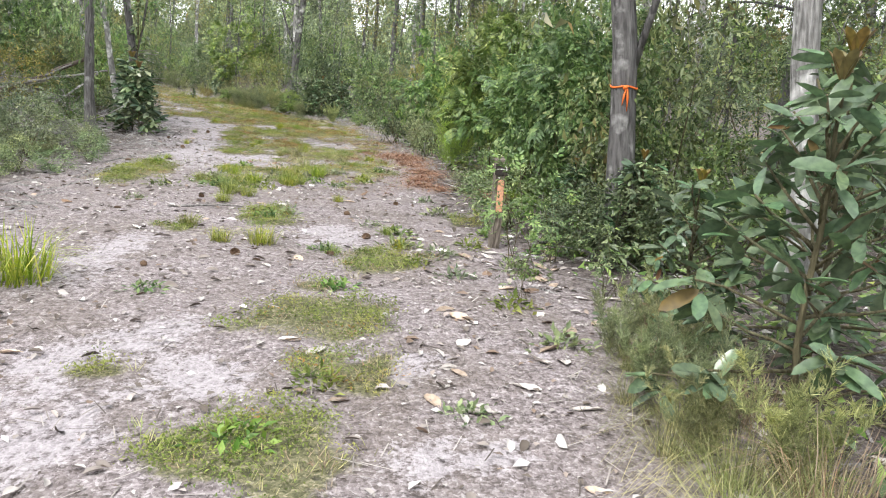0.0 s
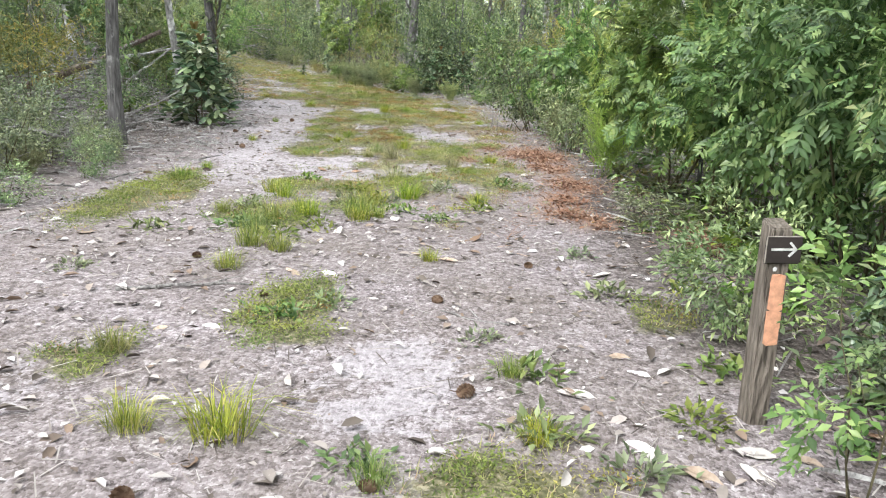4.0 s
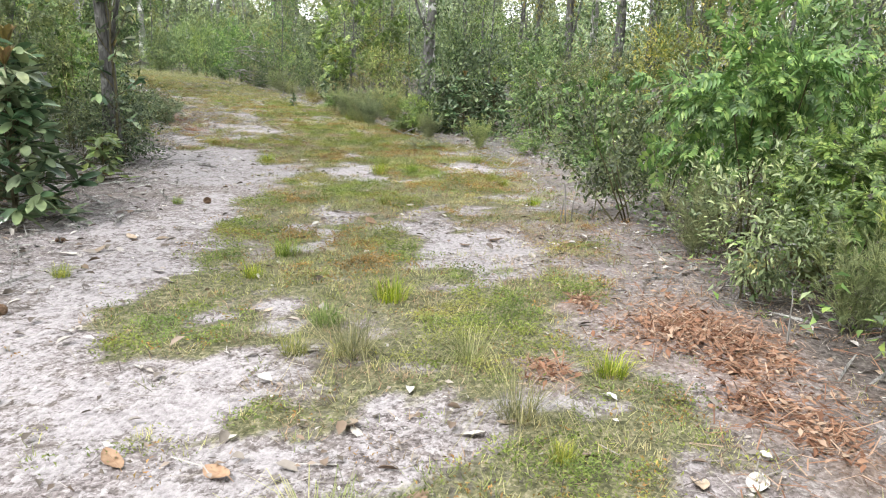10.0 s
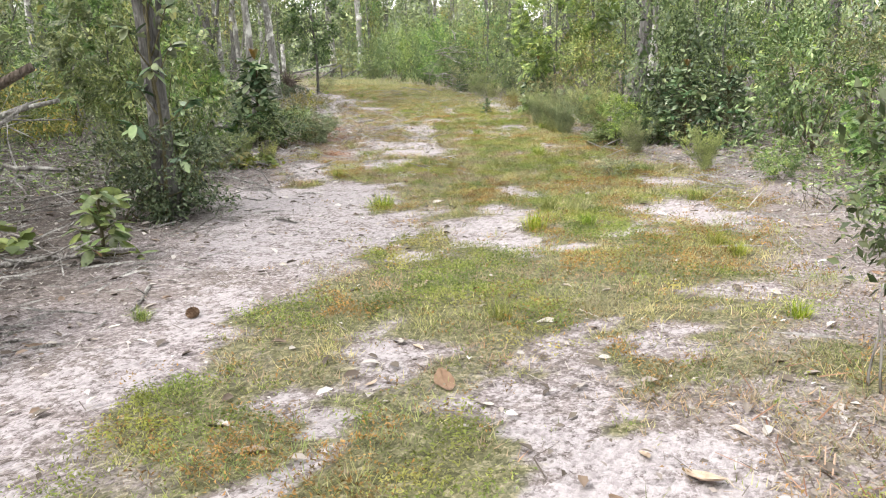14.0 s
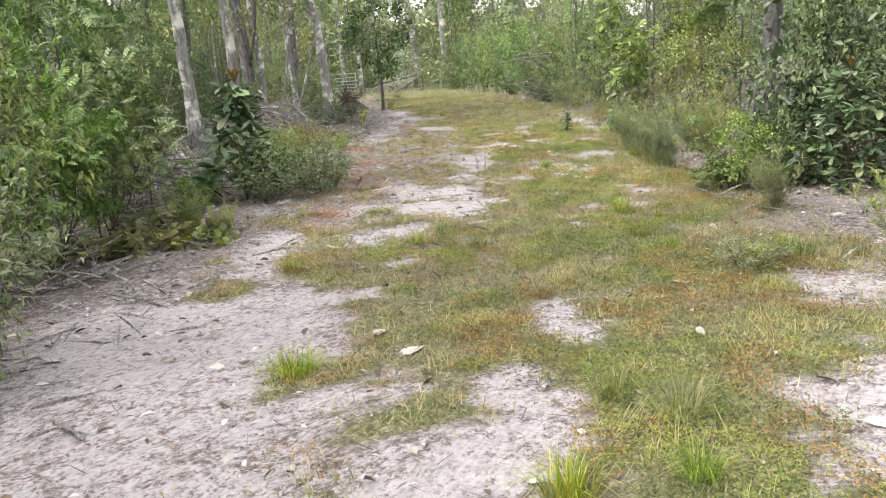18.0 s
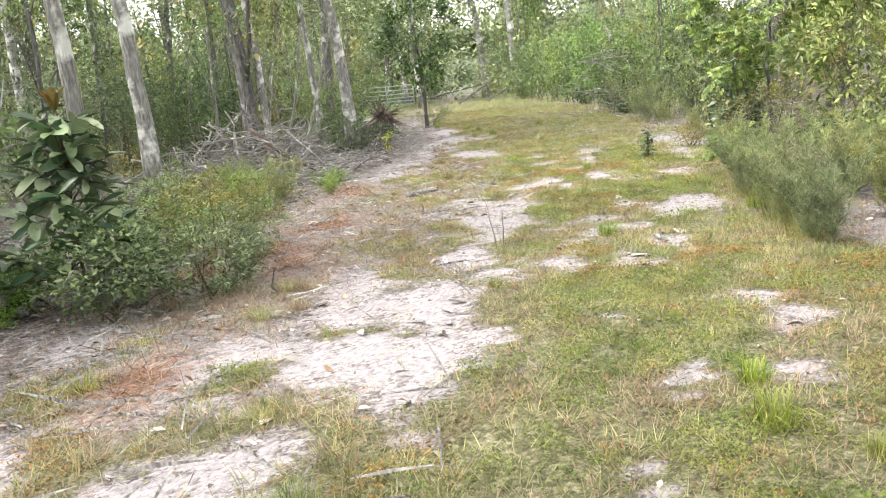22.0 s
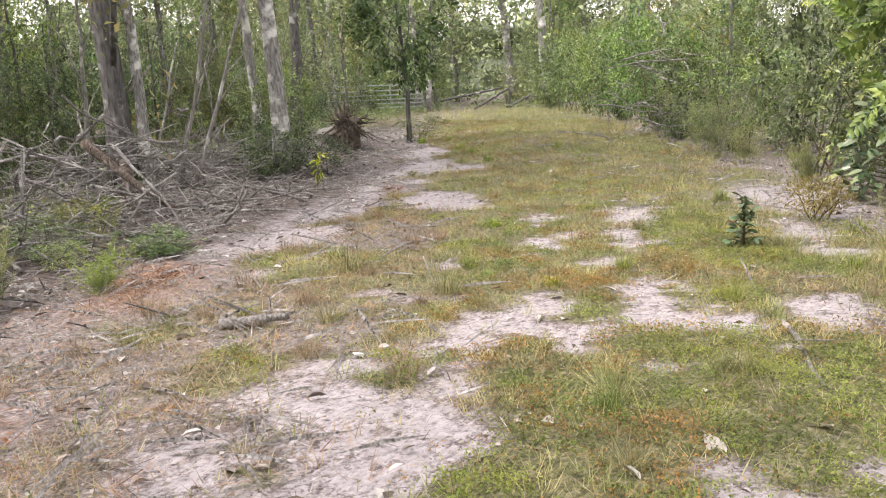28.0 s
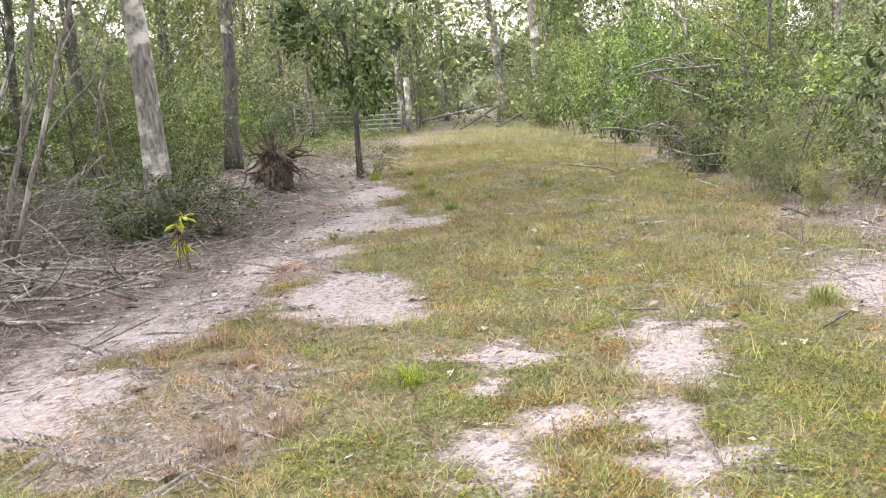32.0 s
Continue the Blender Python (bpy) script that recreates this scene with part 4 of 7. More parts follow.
half = rng.random(k) < np.where(P[:, 1] < 13, 0.66, 0.95)
for sel, tpl, lo, hi, nm in ((half, N4, 0.05, 0.14, "rust_straw"), (~half, leaf4(0.22), 0.03, 0.07, "rust_leaves")):
    kk = int(sel.sum())
    stuff(nm, scatter(*tpl, P[sel], round_dirs(rng, kk, 0.35), UP + rng.normal(0, 0.35, (kk, 3)), rng.uniform(lo, hi, kk)), STRAW, "heaped rust-coloured fallen pine straw and leaves", "pine straw")
rng, P = strewn(15, 16000, lambda s, g, t, d, off, y: np.clip(1.0 - g, 0.05, 1) * np.where(s > 0.6, 0.35, 0.8) * (1 - t) * np.where((y < 17) | (off < -0.8), 1.0, 0.5), 7)
k = len(P)
stuff("curled_leaves", scatter(*leaf7(0.26, 0.06), P + UP * 0.012, round_dirs(rng, k, 0.2), UP + rng.normal(0, 0.3, (k, 3)), rng.uniform(0.045, 0.11, k)), LITTER, "curled tan and pale dead leaves", "leaf litter")


rng, P = strewn(16, 64000, lambda s, g, t, d, off, y: (((off < -1.2) & (off > -5.5)) * np.clip((y - 20) / 3, 0, 1) * np.clip((33 - y) / 3, 0, 1) + ((off > 0.7) & (off < 2.8)) * np.clip((y - 6) / 2, 0, 1) * np.clip((17 - y) / 3, 0, 1) * 1.6) * smooth_noise(off * 3, y, 0.8, 19) * (s < 0.6) * 0.9, 6, 5, 34)
k = len(P)
stuff("rust_debris", scatter(*N4, P + UP * rng.uniform(0.004, 0.04, (k, 1)), round_dirs(rng, k, 0.25), UP + rng.normal(0, 0.3, (k, 3)), rng.uniform(0.06, 0.16, k)), STRAW, "rust-brown dead stalks and straw under the dry grass", "pine straw")


rng, P = strewn(17, 52000, lambda s, g, t, d, off, y: (np.clip((-off - 2.6) / 1.2, 0, 1) + 0.7 * np.clip((off - 1.4) / 1.0, 0, 1) + 1.3 * (off < -0.8) * (y > 22) * (s < 0.7)) * np.clip(1 - g, 0.1, 1) * (0.25 + smooth_noise(off * 2, y, 0.7, 18)) * 0.8, 9, -3, 46)
k = len(P)
stuff("fallen_twigs", scatter(np.array([(-0.014, 0, 0), (0.014, 0, 0), (0.01, 1, 0.03), (-0.008, 0.98, 0.03), (0, 0.5, 0.06)]), np.array([(0, 1, 4), (1, 2, 4), (2, 3, 4), (3, 0, 4)]), P + UP * rng.uniform(0.005, 0.05, (k, 1)), round_dirs(rng, k, 0.22), UP + rng.normal(0, 0.3, (k, 3)), rng.uniform(0.12, 0.5, k)), STICK, "thin grey fallen twigs over leaf litter", "twigs")
rng, P = strewn(20, 30000, lambda s, g, t, d, off, y: patch(off + np.interp(y, MID_Y, MID_X), y, DRY_BED) * 0.8 + ((off < -1.4) & (off > -4.8)) * np.clip((y - 20) / 3, 0, 1) * np.clip((34 - y) / 3, 0, 1) * smooth_noise(off * 2, y, 0.6, 29) * (s < 0.6) * 0.7, 6, 8, 36)
stuff("dry_stalks", slips(rng, P, 5, 0.1, 0.06, 0.2, 0.006, 1.6), DRYGRASS, "flattened brown dead stalks and stems", "stalks")


# ---- plants ----
def cloud(rng, n, rx, z0, z1, clumps, leaf, size, spreadout=0.12, droop=-0.15, flat=0.6, hollow=0.45):
    """Leaves in clumps about an uneven crown."""
    d = unit(rng.normal(0, 1, (clumps, 3)))
    r = rng.uniform(hollow, 1.0, (clumps, 1)) ** 0.7 * rng.uniform(0.7, 1.18, (clumps, 1))
    half = (z1 - z0) / 2
    c = d * r * (rx, rx, half) + (0, 0, z0 + half)
    w = rng.integers(0, clumps, n)
    pos = c[w] + rng.normal(0, 1, (n, 3)) * (spreadout * rx, spreadout * rx, spreadout * half * 0.8)
    pos[:, 2] = np.maximum(pos[:, 2], 0.02)
    out = unit(pos - (0, 0, z0 + half * 0.7))
    ahead = unit(out * 0.7 + rng.normal(0, 0.55, (n, 3)) + (0, 0, droop))
    up = unit(UP * flat + out * 0.5 + rng.normal(0, 0.35, (n, 3)))
    return c, scatter(*leaf, pos, ahead, up, rng.uniform(0.45, 1.3, n) * size)


def stems(rng, centres, r0, count, sides=4, base=0.08):
    geo = []
    for c in centres[:count]:
        b = np.append(rng.normal(0, base, 2), 0.0)
        P = bent(rng, b + (0, 0, -0.02), c, 6, 0.05)
        geo.append(tube(P, np.linspace(r0, r0 * 0.3, 6), sides))
    return geo


def make_shrub(name, label, mat, seed, h, rx, n, leaf, size, clumps=40, low=0.1, stem=0.011, stemmat=None, count=6, **kw):
    """A shrub at the origin, to be copied to its places."""
    rng = np.random.default_rng(seed)
    c, geo = cloud(rng, n, rx, h * low, h, clumps, leaf, size, **kw)
    t = thing(name, 0, 0, 0, label, "shrub")
    for g in stems(rng, c, stem, count):
        part("stem", build_mesh("stem", *g, stemmat or STEM, True), t)
    part("foliage", build_mesh("foliage", *geo, mat), t)
    return t


def place(proto, x, y, size=1.0, turn=None, tall=1.0, label="", group="", sink=0.03):
    turn = (x * 137.0 + y * 71.0) % 360 if turn is None else turn
    ob = copy_thing(proto, pose(x, y, at(x, y, -sink), 0, 0, turn))
    ob.scale = (size, size, size * tall)
    if label:
        ob["label"] = label
    if group:
        ob["group"] = group
    return ob


def make_tree(name, label, seed, h, r, crown_from, crown_r, n, leafmat, barkmat, leaf, size, lean=(0, 0), clumps=36, limbs=9, wob=0.012, low_leaves=0):
    rng = np.random.default_rng(seed)
    top = np.array([lean[0] * h, lean[1] * h, h])
    P = bent(rng, (0, 0, -0.1), top, 16, wob)
    R = np.linspace(r, r * 0.35, 16)
    R[0], R[1] = r * 1.45, r * 1.1
    t = thing(name, 0, 0, 0, label, "tree")
    part("trunk", build_mesh("trunk", *tube(P, R, 11), barkmat, True), t)
    c, geo = cloud(rng, n, crown_r, h * crown_from, h * 1.06, clumps, leaf, size, spreadout=0.085)
    geo = (geo[0] + np.outer(geo[0][:, 2] / h, np.array([lean[0] * h, lean[1] * h, 0])), geo[1])
    lg = []
    for k in range(limbs):
        s = rng.uniform(max(crown_from * 0.75, 0.15), 0.9)
        a = np.array([np.interp(s, np.linspace(0, 1, 16), P[:, q]) for q in range(3)])
        e = c[k] + np.array([lean[0], lean[1], 0]) * c[k][2]
        lg.append(tube(bent(rng, a, e, 6, 0.05), np.linspace(r * 0.32 * (1.1 - s), 0.012, 6), 5))
    for g in lg:
        part("limb", build_mesh("limb", *g, barkmat, True), t)
    part("crown", build_mesh("crown", *geo, leafmat), t)
    if h > 8:
        # coarse extra crown, mostly above the view, added to shade the wood below
        c, geo = cloud(rng, 1100, crown_r * 1.25, h * 0.55, h * 1.1, clumps, leaf, 0.34, spreadout=0.16)
        part("upper_crown", build_mesh("upper_crown", geo[0] + np.outer(geo[0][:, 2] / h, np.array([lean[0] * h, lean[1] * h, 0])), geo[1], leafmat), t)
    return t


L3, L4, L4N, L7W, PIN, SPRIG, SPRIGN = leaf3(), leaf4(0.25), leaf4(0.16), leaf7(0.22), pinnate(6), sprig(), sprig(3, 0.13)
protos = []


def proto(t):
    protos.append(t)
    return t


dark_shrub = [proto(make_shrub("shrub", "dense dark green evergreen shrub at the wood's edge", DARK, 10 + k, 1.2, 0.62, 2800, L4, 0.056, 60, low=0.0)) for k in range(2)]
grey_shrub = [proto(make_shrub("shrub", "grey-green fine-leaved shrub at the wood's edge", SILVER, 20 + k, 1.2, 0.6, 2300, L4N, 0.064, 44)) for k in range(2)]
green_shrub = [proto(make_shrub("shrub", "leafy mid-green shrub of the undergrowth", GREEN, 30 + k, 1.5, 0.75, 950, SPRIG, 0.145, 44)) for k in range(3)]
bright_shrub = [proto(make_shrub("shrub", "bright green broad-leaved shrub of the undergrowth", BRIGHT, 40 + k, 1.3, 0.65, 1500, sprig(3, 0.26, 0.45), 0.12, 40)) for k in range(2)]
sumac = [proto(make_shrub("sumac_shrub", "bright green shrub with long compound leaves", BRIGHT, 50 + k, 1.8, 0.8, 640, PIN, 0.23, 34, low=0.25, droop=-0.35, stem=0.014)) for k in range(2)]
olive_shrub = [proto(make_shrub("shrub", "olive and yellowing shrub of the undergrowth", OLIVE, 60 + k, 1.5, 0.8, 950, SPRIGN, 0.145, 42)) for k in range(2)]
thicket = [proto(make_shrub("thicket", "tall tangled green thicket inside the wood", (GREEN, DARK, SILVER)[k], 70 + k, 3.6, 1.5, 3400, L3, 0.135, 60, low=0.02, stem=0.025, count=4, spreadout=0.085)) for k in range(3)]
fine_thicket = [proto(make_shrub("thicket", "tall tangled green thicket at the wood's edge", (DARK, OLIVE, SILVER)[k], 170 + k, 3.5, 1.5, 1500, (SPRIG, SPRIGN, SPRIG)[k], 0.175, 70, low=0.02, stem=0.02, count=5, spreadout=0.075)) for k in range(3)]
wood_shrub = [proto(make_shrub("shrub", ("leafy mid-green shrub under the trees", "olive and yellowing shrub under the trees", "dark green shrub under the trees")[k], (GREEN, OLIVE, DARK)[k], 75 + k, 1.5, 0.85, 1500, L3, 0.095, 44, count=2)) for k in range(3)]


def make_fennel(seed, h, rx, n, mat=None, label="tall feathery bright green dog fennel weed"):
    """Upright stalks set with soft side plumes of thread-like leaves."""
    rng = np.random.default_rng(seed)
    t = thing("feathery_weed", 0, 0, 0, label, "weed")
    stalks, pos, ahead = 13, [], []
    each = max(3, n // (stalks * 26))
    for k in range(stalks):
        e = np.array([rng.normal(0, rx * 0.42), rng.normal(0, rx * 0.42), h * rng.uniform(0.6, 1.0)])
        P = bent(rng, np.append(rng.normal(0, 0.08, 2), 0), e, 8, 0.05)
        part("stalk", build_mesh("stalk", *tube(P, np.linspace(0.004, 0.0015, 8), 4), mat or FENNEL, True), t)
        for s in rng.uniform(0.12, 1.0, 26):
            a = np.array([np.interp(s, np.linspace(0, 1, 8), P[:, q]) for q in range(3)])
            d = unit(np.append(rng.normal(0, 1, 2), rng.uniform(0.5, 1.3)))
            reach = h * 0.17 * (1.15 - 0.7 * s) * rng.uniform(0.6, 1.3)
            f = rng.random((each, 1)) ** 0.8
            pos.append(a + d * reach * f + UP * (reach * 0.35 * f**2))
            ahead.append(unit(d + rng.normal(0, 0.55, (each, 3)) + UP * 0.3))
    P, A = np.concatenate(pos), np.concatenate(ahead)
    P[:, 2] = np.maximum(P[:, 2], 0.02)
    k = len(P)
    N, F = np.array([(-0.05, 0, 0), (0.05, 0, 0), (0, 1, 0)]), np.array([(0, 1, 2)])
    part("feathery_foliage", build_mesh("feathery_foliage", *scatter(N, F, P, A, unit(rng.normal(0, 1, (k, 3))), rng.uniform(0.03, 0.085, k)), mat or FENNEL), t)
    return t


grey_weed = proto(make_fennel(84, 0.95, 0.6, 8500, PALEWEED, "feathery grey-green weed clump beside the track"))
fennel = [proto(make_fennel(80 + k, 1.6, 0.55, 10000)) for k in range(2)]
far_fennel = [proto(make_fennel(86 + k, 1.5, 0.8, 8000, PALEWEED, "tall feathery grey-green weeds beside the track")) for k in range(2)]


def make_tuft(name, seed, n, low, high, radius, mat, label, lean=0.6, width=0.018):
    rng = np.random.default_rng(seed)
    t = tagged(new(name, build_mesh(name, *blades(rng, np.zeros((1, 3)), n, radius, low, high, width, lean), mat)), label, "grass")
    return t


tuft = [proto(make_tuft("grass_tuft", 90 + k, 210, 0.07, 0.19, 0.085, TUFT, "small upright green grass tuft growing in sand", 0.75, 0.013)) for k in range(3)]
tussock = [proto(make_tuft("grass_tussock", 95 + k, 220, 0.16, 0.38, 0.1, (GRASS, HAY)[k], ("arching green grass tussock", "arching pale dry grass tussock")[k], 1.5, 0.006)) for k in range(2)]
tall_grass = [proto(make_tuft("tall_grass", 98 + k, 260, 0.35, 1.0, 0.32, (TUFT, GRASS)[k], "tall thin green grass clump", 0.5, 0.005)) for k in range(2)]


def make_magnolia(seed, h, rx, sprays, size, label, leafmat=None, far=False):
    """Whorls of large leathery leaves, each a leaf of its own, at the ends of a few stems."""
    rng = np.random.default_rng(seed)
    t = thing("magnolia_shrub", 0, 0, 0, label, "shrub")
    geo = []
    OV = [oval_leaf((0.15 if far else 0.165) + 0.03 * k, 0.06 - 0.06 * k) for k in range(3)]
    LV = [build_mesh("leaf", *o, leafmat or WAXY, True) for o in OV] + [build_mesh("leaf", *oval_leaf(0.17), RUSTY, True)]
    for k in range(sprays):
        f = k / max(1, sprays - 1)
        z = h * (0.12 + 0.88 * f)
        a = k * 2.4 + rng.uniform(-0.3, 0.3)
        reach = rx * (1.05 - 0.75 * f) * rng.uniform(0.7, 1.1)
        e = np.array([math.cos(a) * reach, math.sin(a) * reach, z])
        geo.append(tube(bent(rng, (0, 0, z * 0.78), e, 5, 0.05), np.linspace(0.009, 0.005, 5), 5))
        bunch = []
        for q in range(rng.integers(9, 12)):
            az = q * 0.9 + rng.uniform(0, 0.5)
            d = Vector((math.cos(az), math.sin(az), rng.uniform(-0.9, 0.7))) + Vector((math.cos(a), math.sin(a), 0)) * 0.5
            rot = d.to_track_quat("Y", "Z").to_matrix().to_4x4() @ Matrix.Rotation(float(rng.normal(0, 0.5)), 4, "Y")
            mx = Matrix.Translation(Vector(e) - Vector((math.cos(a), math.sin(a), 1.2)) * float(rng.uniform(0, 0.09))) @ rot @ Matrix.Scale(size * float(rng.uniform(0.7, 1.2)), 4)
            if far:
                R = np.array(mx)
                bunch.append((OV[q % 3][0] @ R[:3, :3].T + R[:3, 3], OV[q % 3][1]))
            else:
                part("leaf", LV[3 if rng.random() < 0.05 else q % 3], t).matrix_local = mx
        if far:
            part("leaf_whorl", build_mesh("leaf_whorl", *joined(bunch), leafmat or WAXY, True), t)
    geo.append(tube(bent(rng, (0, 0, -0.03), (0, 0, h), 8, 0.02), np.linspace(0.02, 0.008, 8), 6))
    for g in geo:
        part("stem", build_mesh("stem", *g, STEM, True), t)
    if h > 1:
        for q in range(6):
            d = Vector((math.cos(q * 1.1) * 0.5, math.sin(q * 1.1) * 0.5, 1.0))
            part("young_leaf", build_mesh("young_leaf", *oval_leaf(0.2), NEWLEAF, True), t, "amber young leaf").matrix_local = Matrix.Translation((0, 0, h)) @ d.to_track_quat("Y", "Z").to_matrix().to_4x4() @ Matrix.Scale(size * 0.9, 4)
    return t


big_mag = proto(make_magnolia(7, 1.5, 0.62, 27, 0.17, "magnolia shrub with large glossy dark leaves and rusty undersides"))
far_mag = proto(make_magnolia(17, 1.5, 0.6, 52, 0.18, "dense magnolia shrub with glossy dark leathery leaves", None, True))
near_mag = proto(make_magnolia(18, 1.85, 0.62, 36, 0.28, "magnolia shrub with long leathery leaves and amber shoots", None, True))
small_mag = proto(make_magnolia(8, 0.6, 0.26, 11, 0.17, "small young magnolia with broad leathery leaves", PALEWAX))

oak = [proto(make_tree("tree", "slender grey-barked woodland tree", 100 + k, 9 + k, 0.14, 0.16, 2.2, 3900, (GREEN, OLIVE, SILVER)[k], BARK, L3, 0.135, (0.02 * (k - 1), 0.01), 46, 4)) for k in range(3)]
pine = [proto(make_tree("tree", "tall straight pale-barked woodland tree", 110 + k, 12 + k, 0.16, 0.3, 2.0, 2600, (GREEN, SILVER)[k], PALEBARK, L3, 0.16, (0.01, 0.012), 34, 4)) for k in range(2)]
young = [proto(make_tree("young_tree", "slim young tree leafy almost to the ground", 120 + k, 4.8, 0.05, 0.1, 1.25, 2100, (GREEN, DARK, OLIVE)[k], BARK, L3, 0.1, (0.03, 0), 56, 3)) for k in range(3)]
leafy_tree = proto(make_tree("young_tree", "young tree with a dense dark crown beside the track", 131, 4.8, 0.06, 0.26, 1.3, 3400, DARK, BARK, leaf7(0.25), 0.14, (0.02, 0), 40, 12))
sumac_tree = proto(make_tree("sumac_tree", "small spreading tree with compound bright green leaves", 133, 3.4, 0.035, 0.34, 1.6, 620, GREEN, BARK, PIN, 0.36, (0.02, 0), 34, 14))

# x, y, trunk radius, height, lean in degrees (about y)
TREES = [(3.16, 3.42, 0.128, 10, -6, oak[1]), (3.9, 1.2, 0.1, 9, -7, pine[0]), (-4.5, 10.37, 0.09, 8, -2, oak[0]), (-5.7, 14.95, 0.075, 7, -6, pine[1]), (-25.3, 43.2, 0.17, 11, -7, oak[2]), (-6.44, 18.15, 0.115, 9, -4, oak[1]), (-18.57, 37.07, 0.165, 10, -5, pine[1]),
         (-17.0, 30.1, 0.16, 11, -4, pine[0]), (-19.2, 34.35, 0.2, 11, -3, oak[1]), (-18.95, 34.6, 0.1, 8, -2, pine[1]), (1.93, 24.9, 0.09, 9, 0, oak[0]), (-4.83, 32.8, 0.18, 11, 1, oak[2]), (-10.55, 25.15, 0.085, 8, -3, pine[0]),
         (-33.0, 68.1, 0.28, 16, -3, pine[0]), (-36.8, 70.3, 0.28, 16, -3, pine[1]), (3.4, 19.3, 0.06, 6, 3, pine[1]), (-21.5, 38.9, 0.11, 10, -4, pine[0])]
placed = []
for x, y, r, h, lean, kind in TREES:
    ob = copy_thing(kind, pose(x, y, at(x, y, -0.05), 0, lean, (x * 47 + y * 31) % 50 - 25))
    r0, h0 = (0.14, 9 + oak.index(kind)) if kind in oak else (0.16, 12 + pine.index(kind))
    ob.scale = (r / r0, r / r0, h / h0)
    ob["group"] = "trees by the track"
    placed.append(ob)
place(leafy_tree, -20.2, 42.2)
place(sumac_tree, -8.0, 36.2, 1.0, 40)
place(sumac_tree, 2.6, 9.4, 0.75, 130)
place(sumac_tree, 0.15, 18.5, 0.4, 75)
place(sumac_tree, -11.2, 22.8, 0.8, 220)
place(sumac_tree, -9.4, 20.4, 0.62, 310)

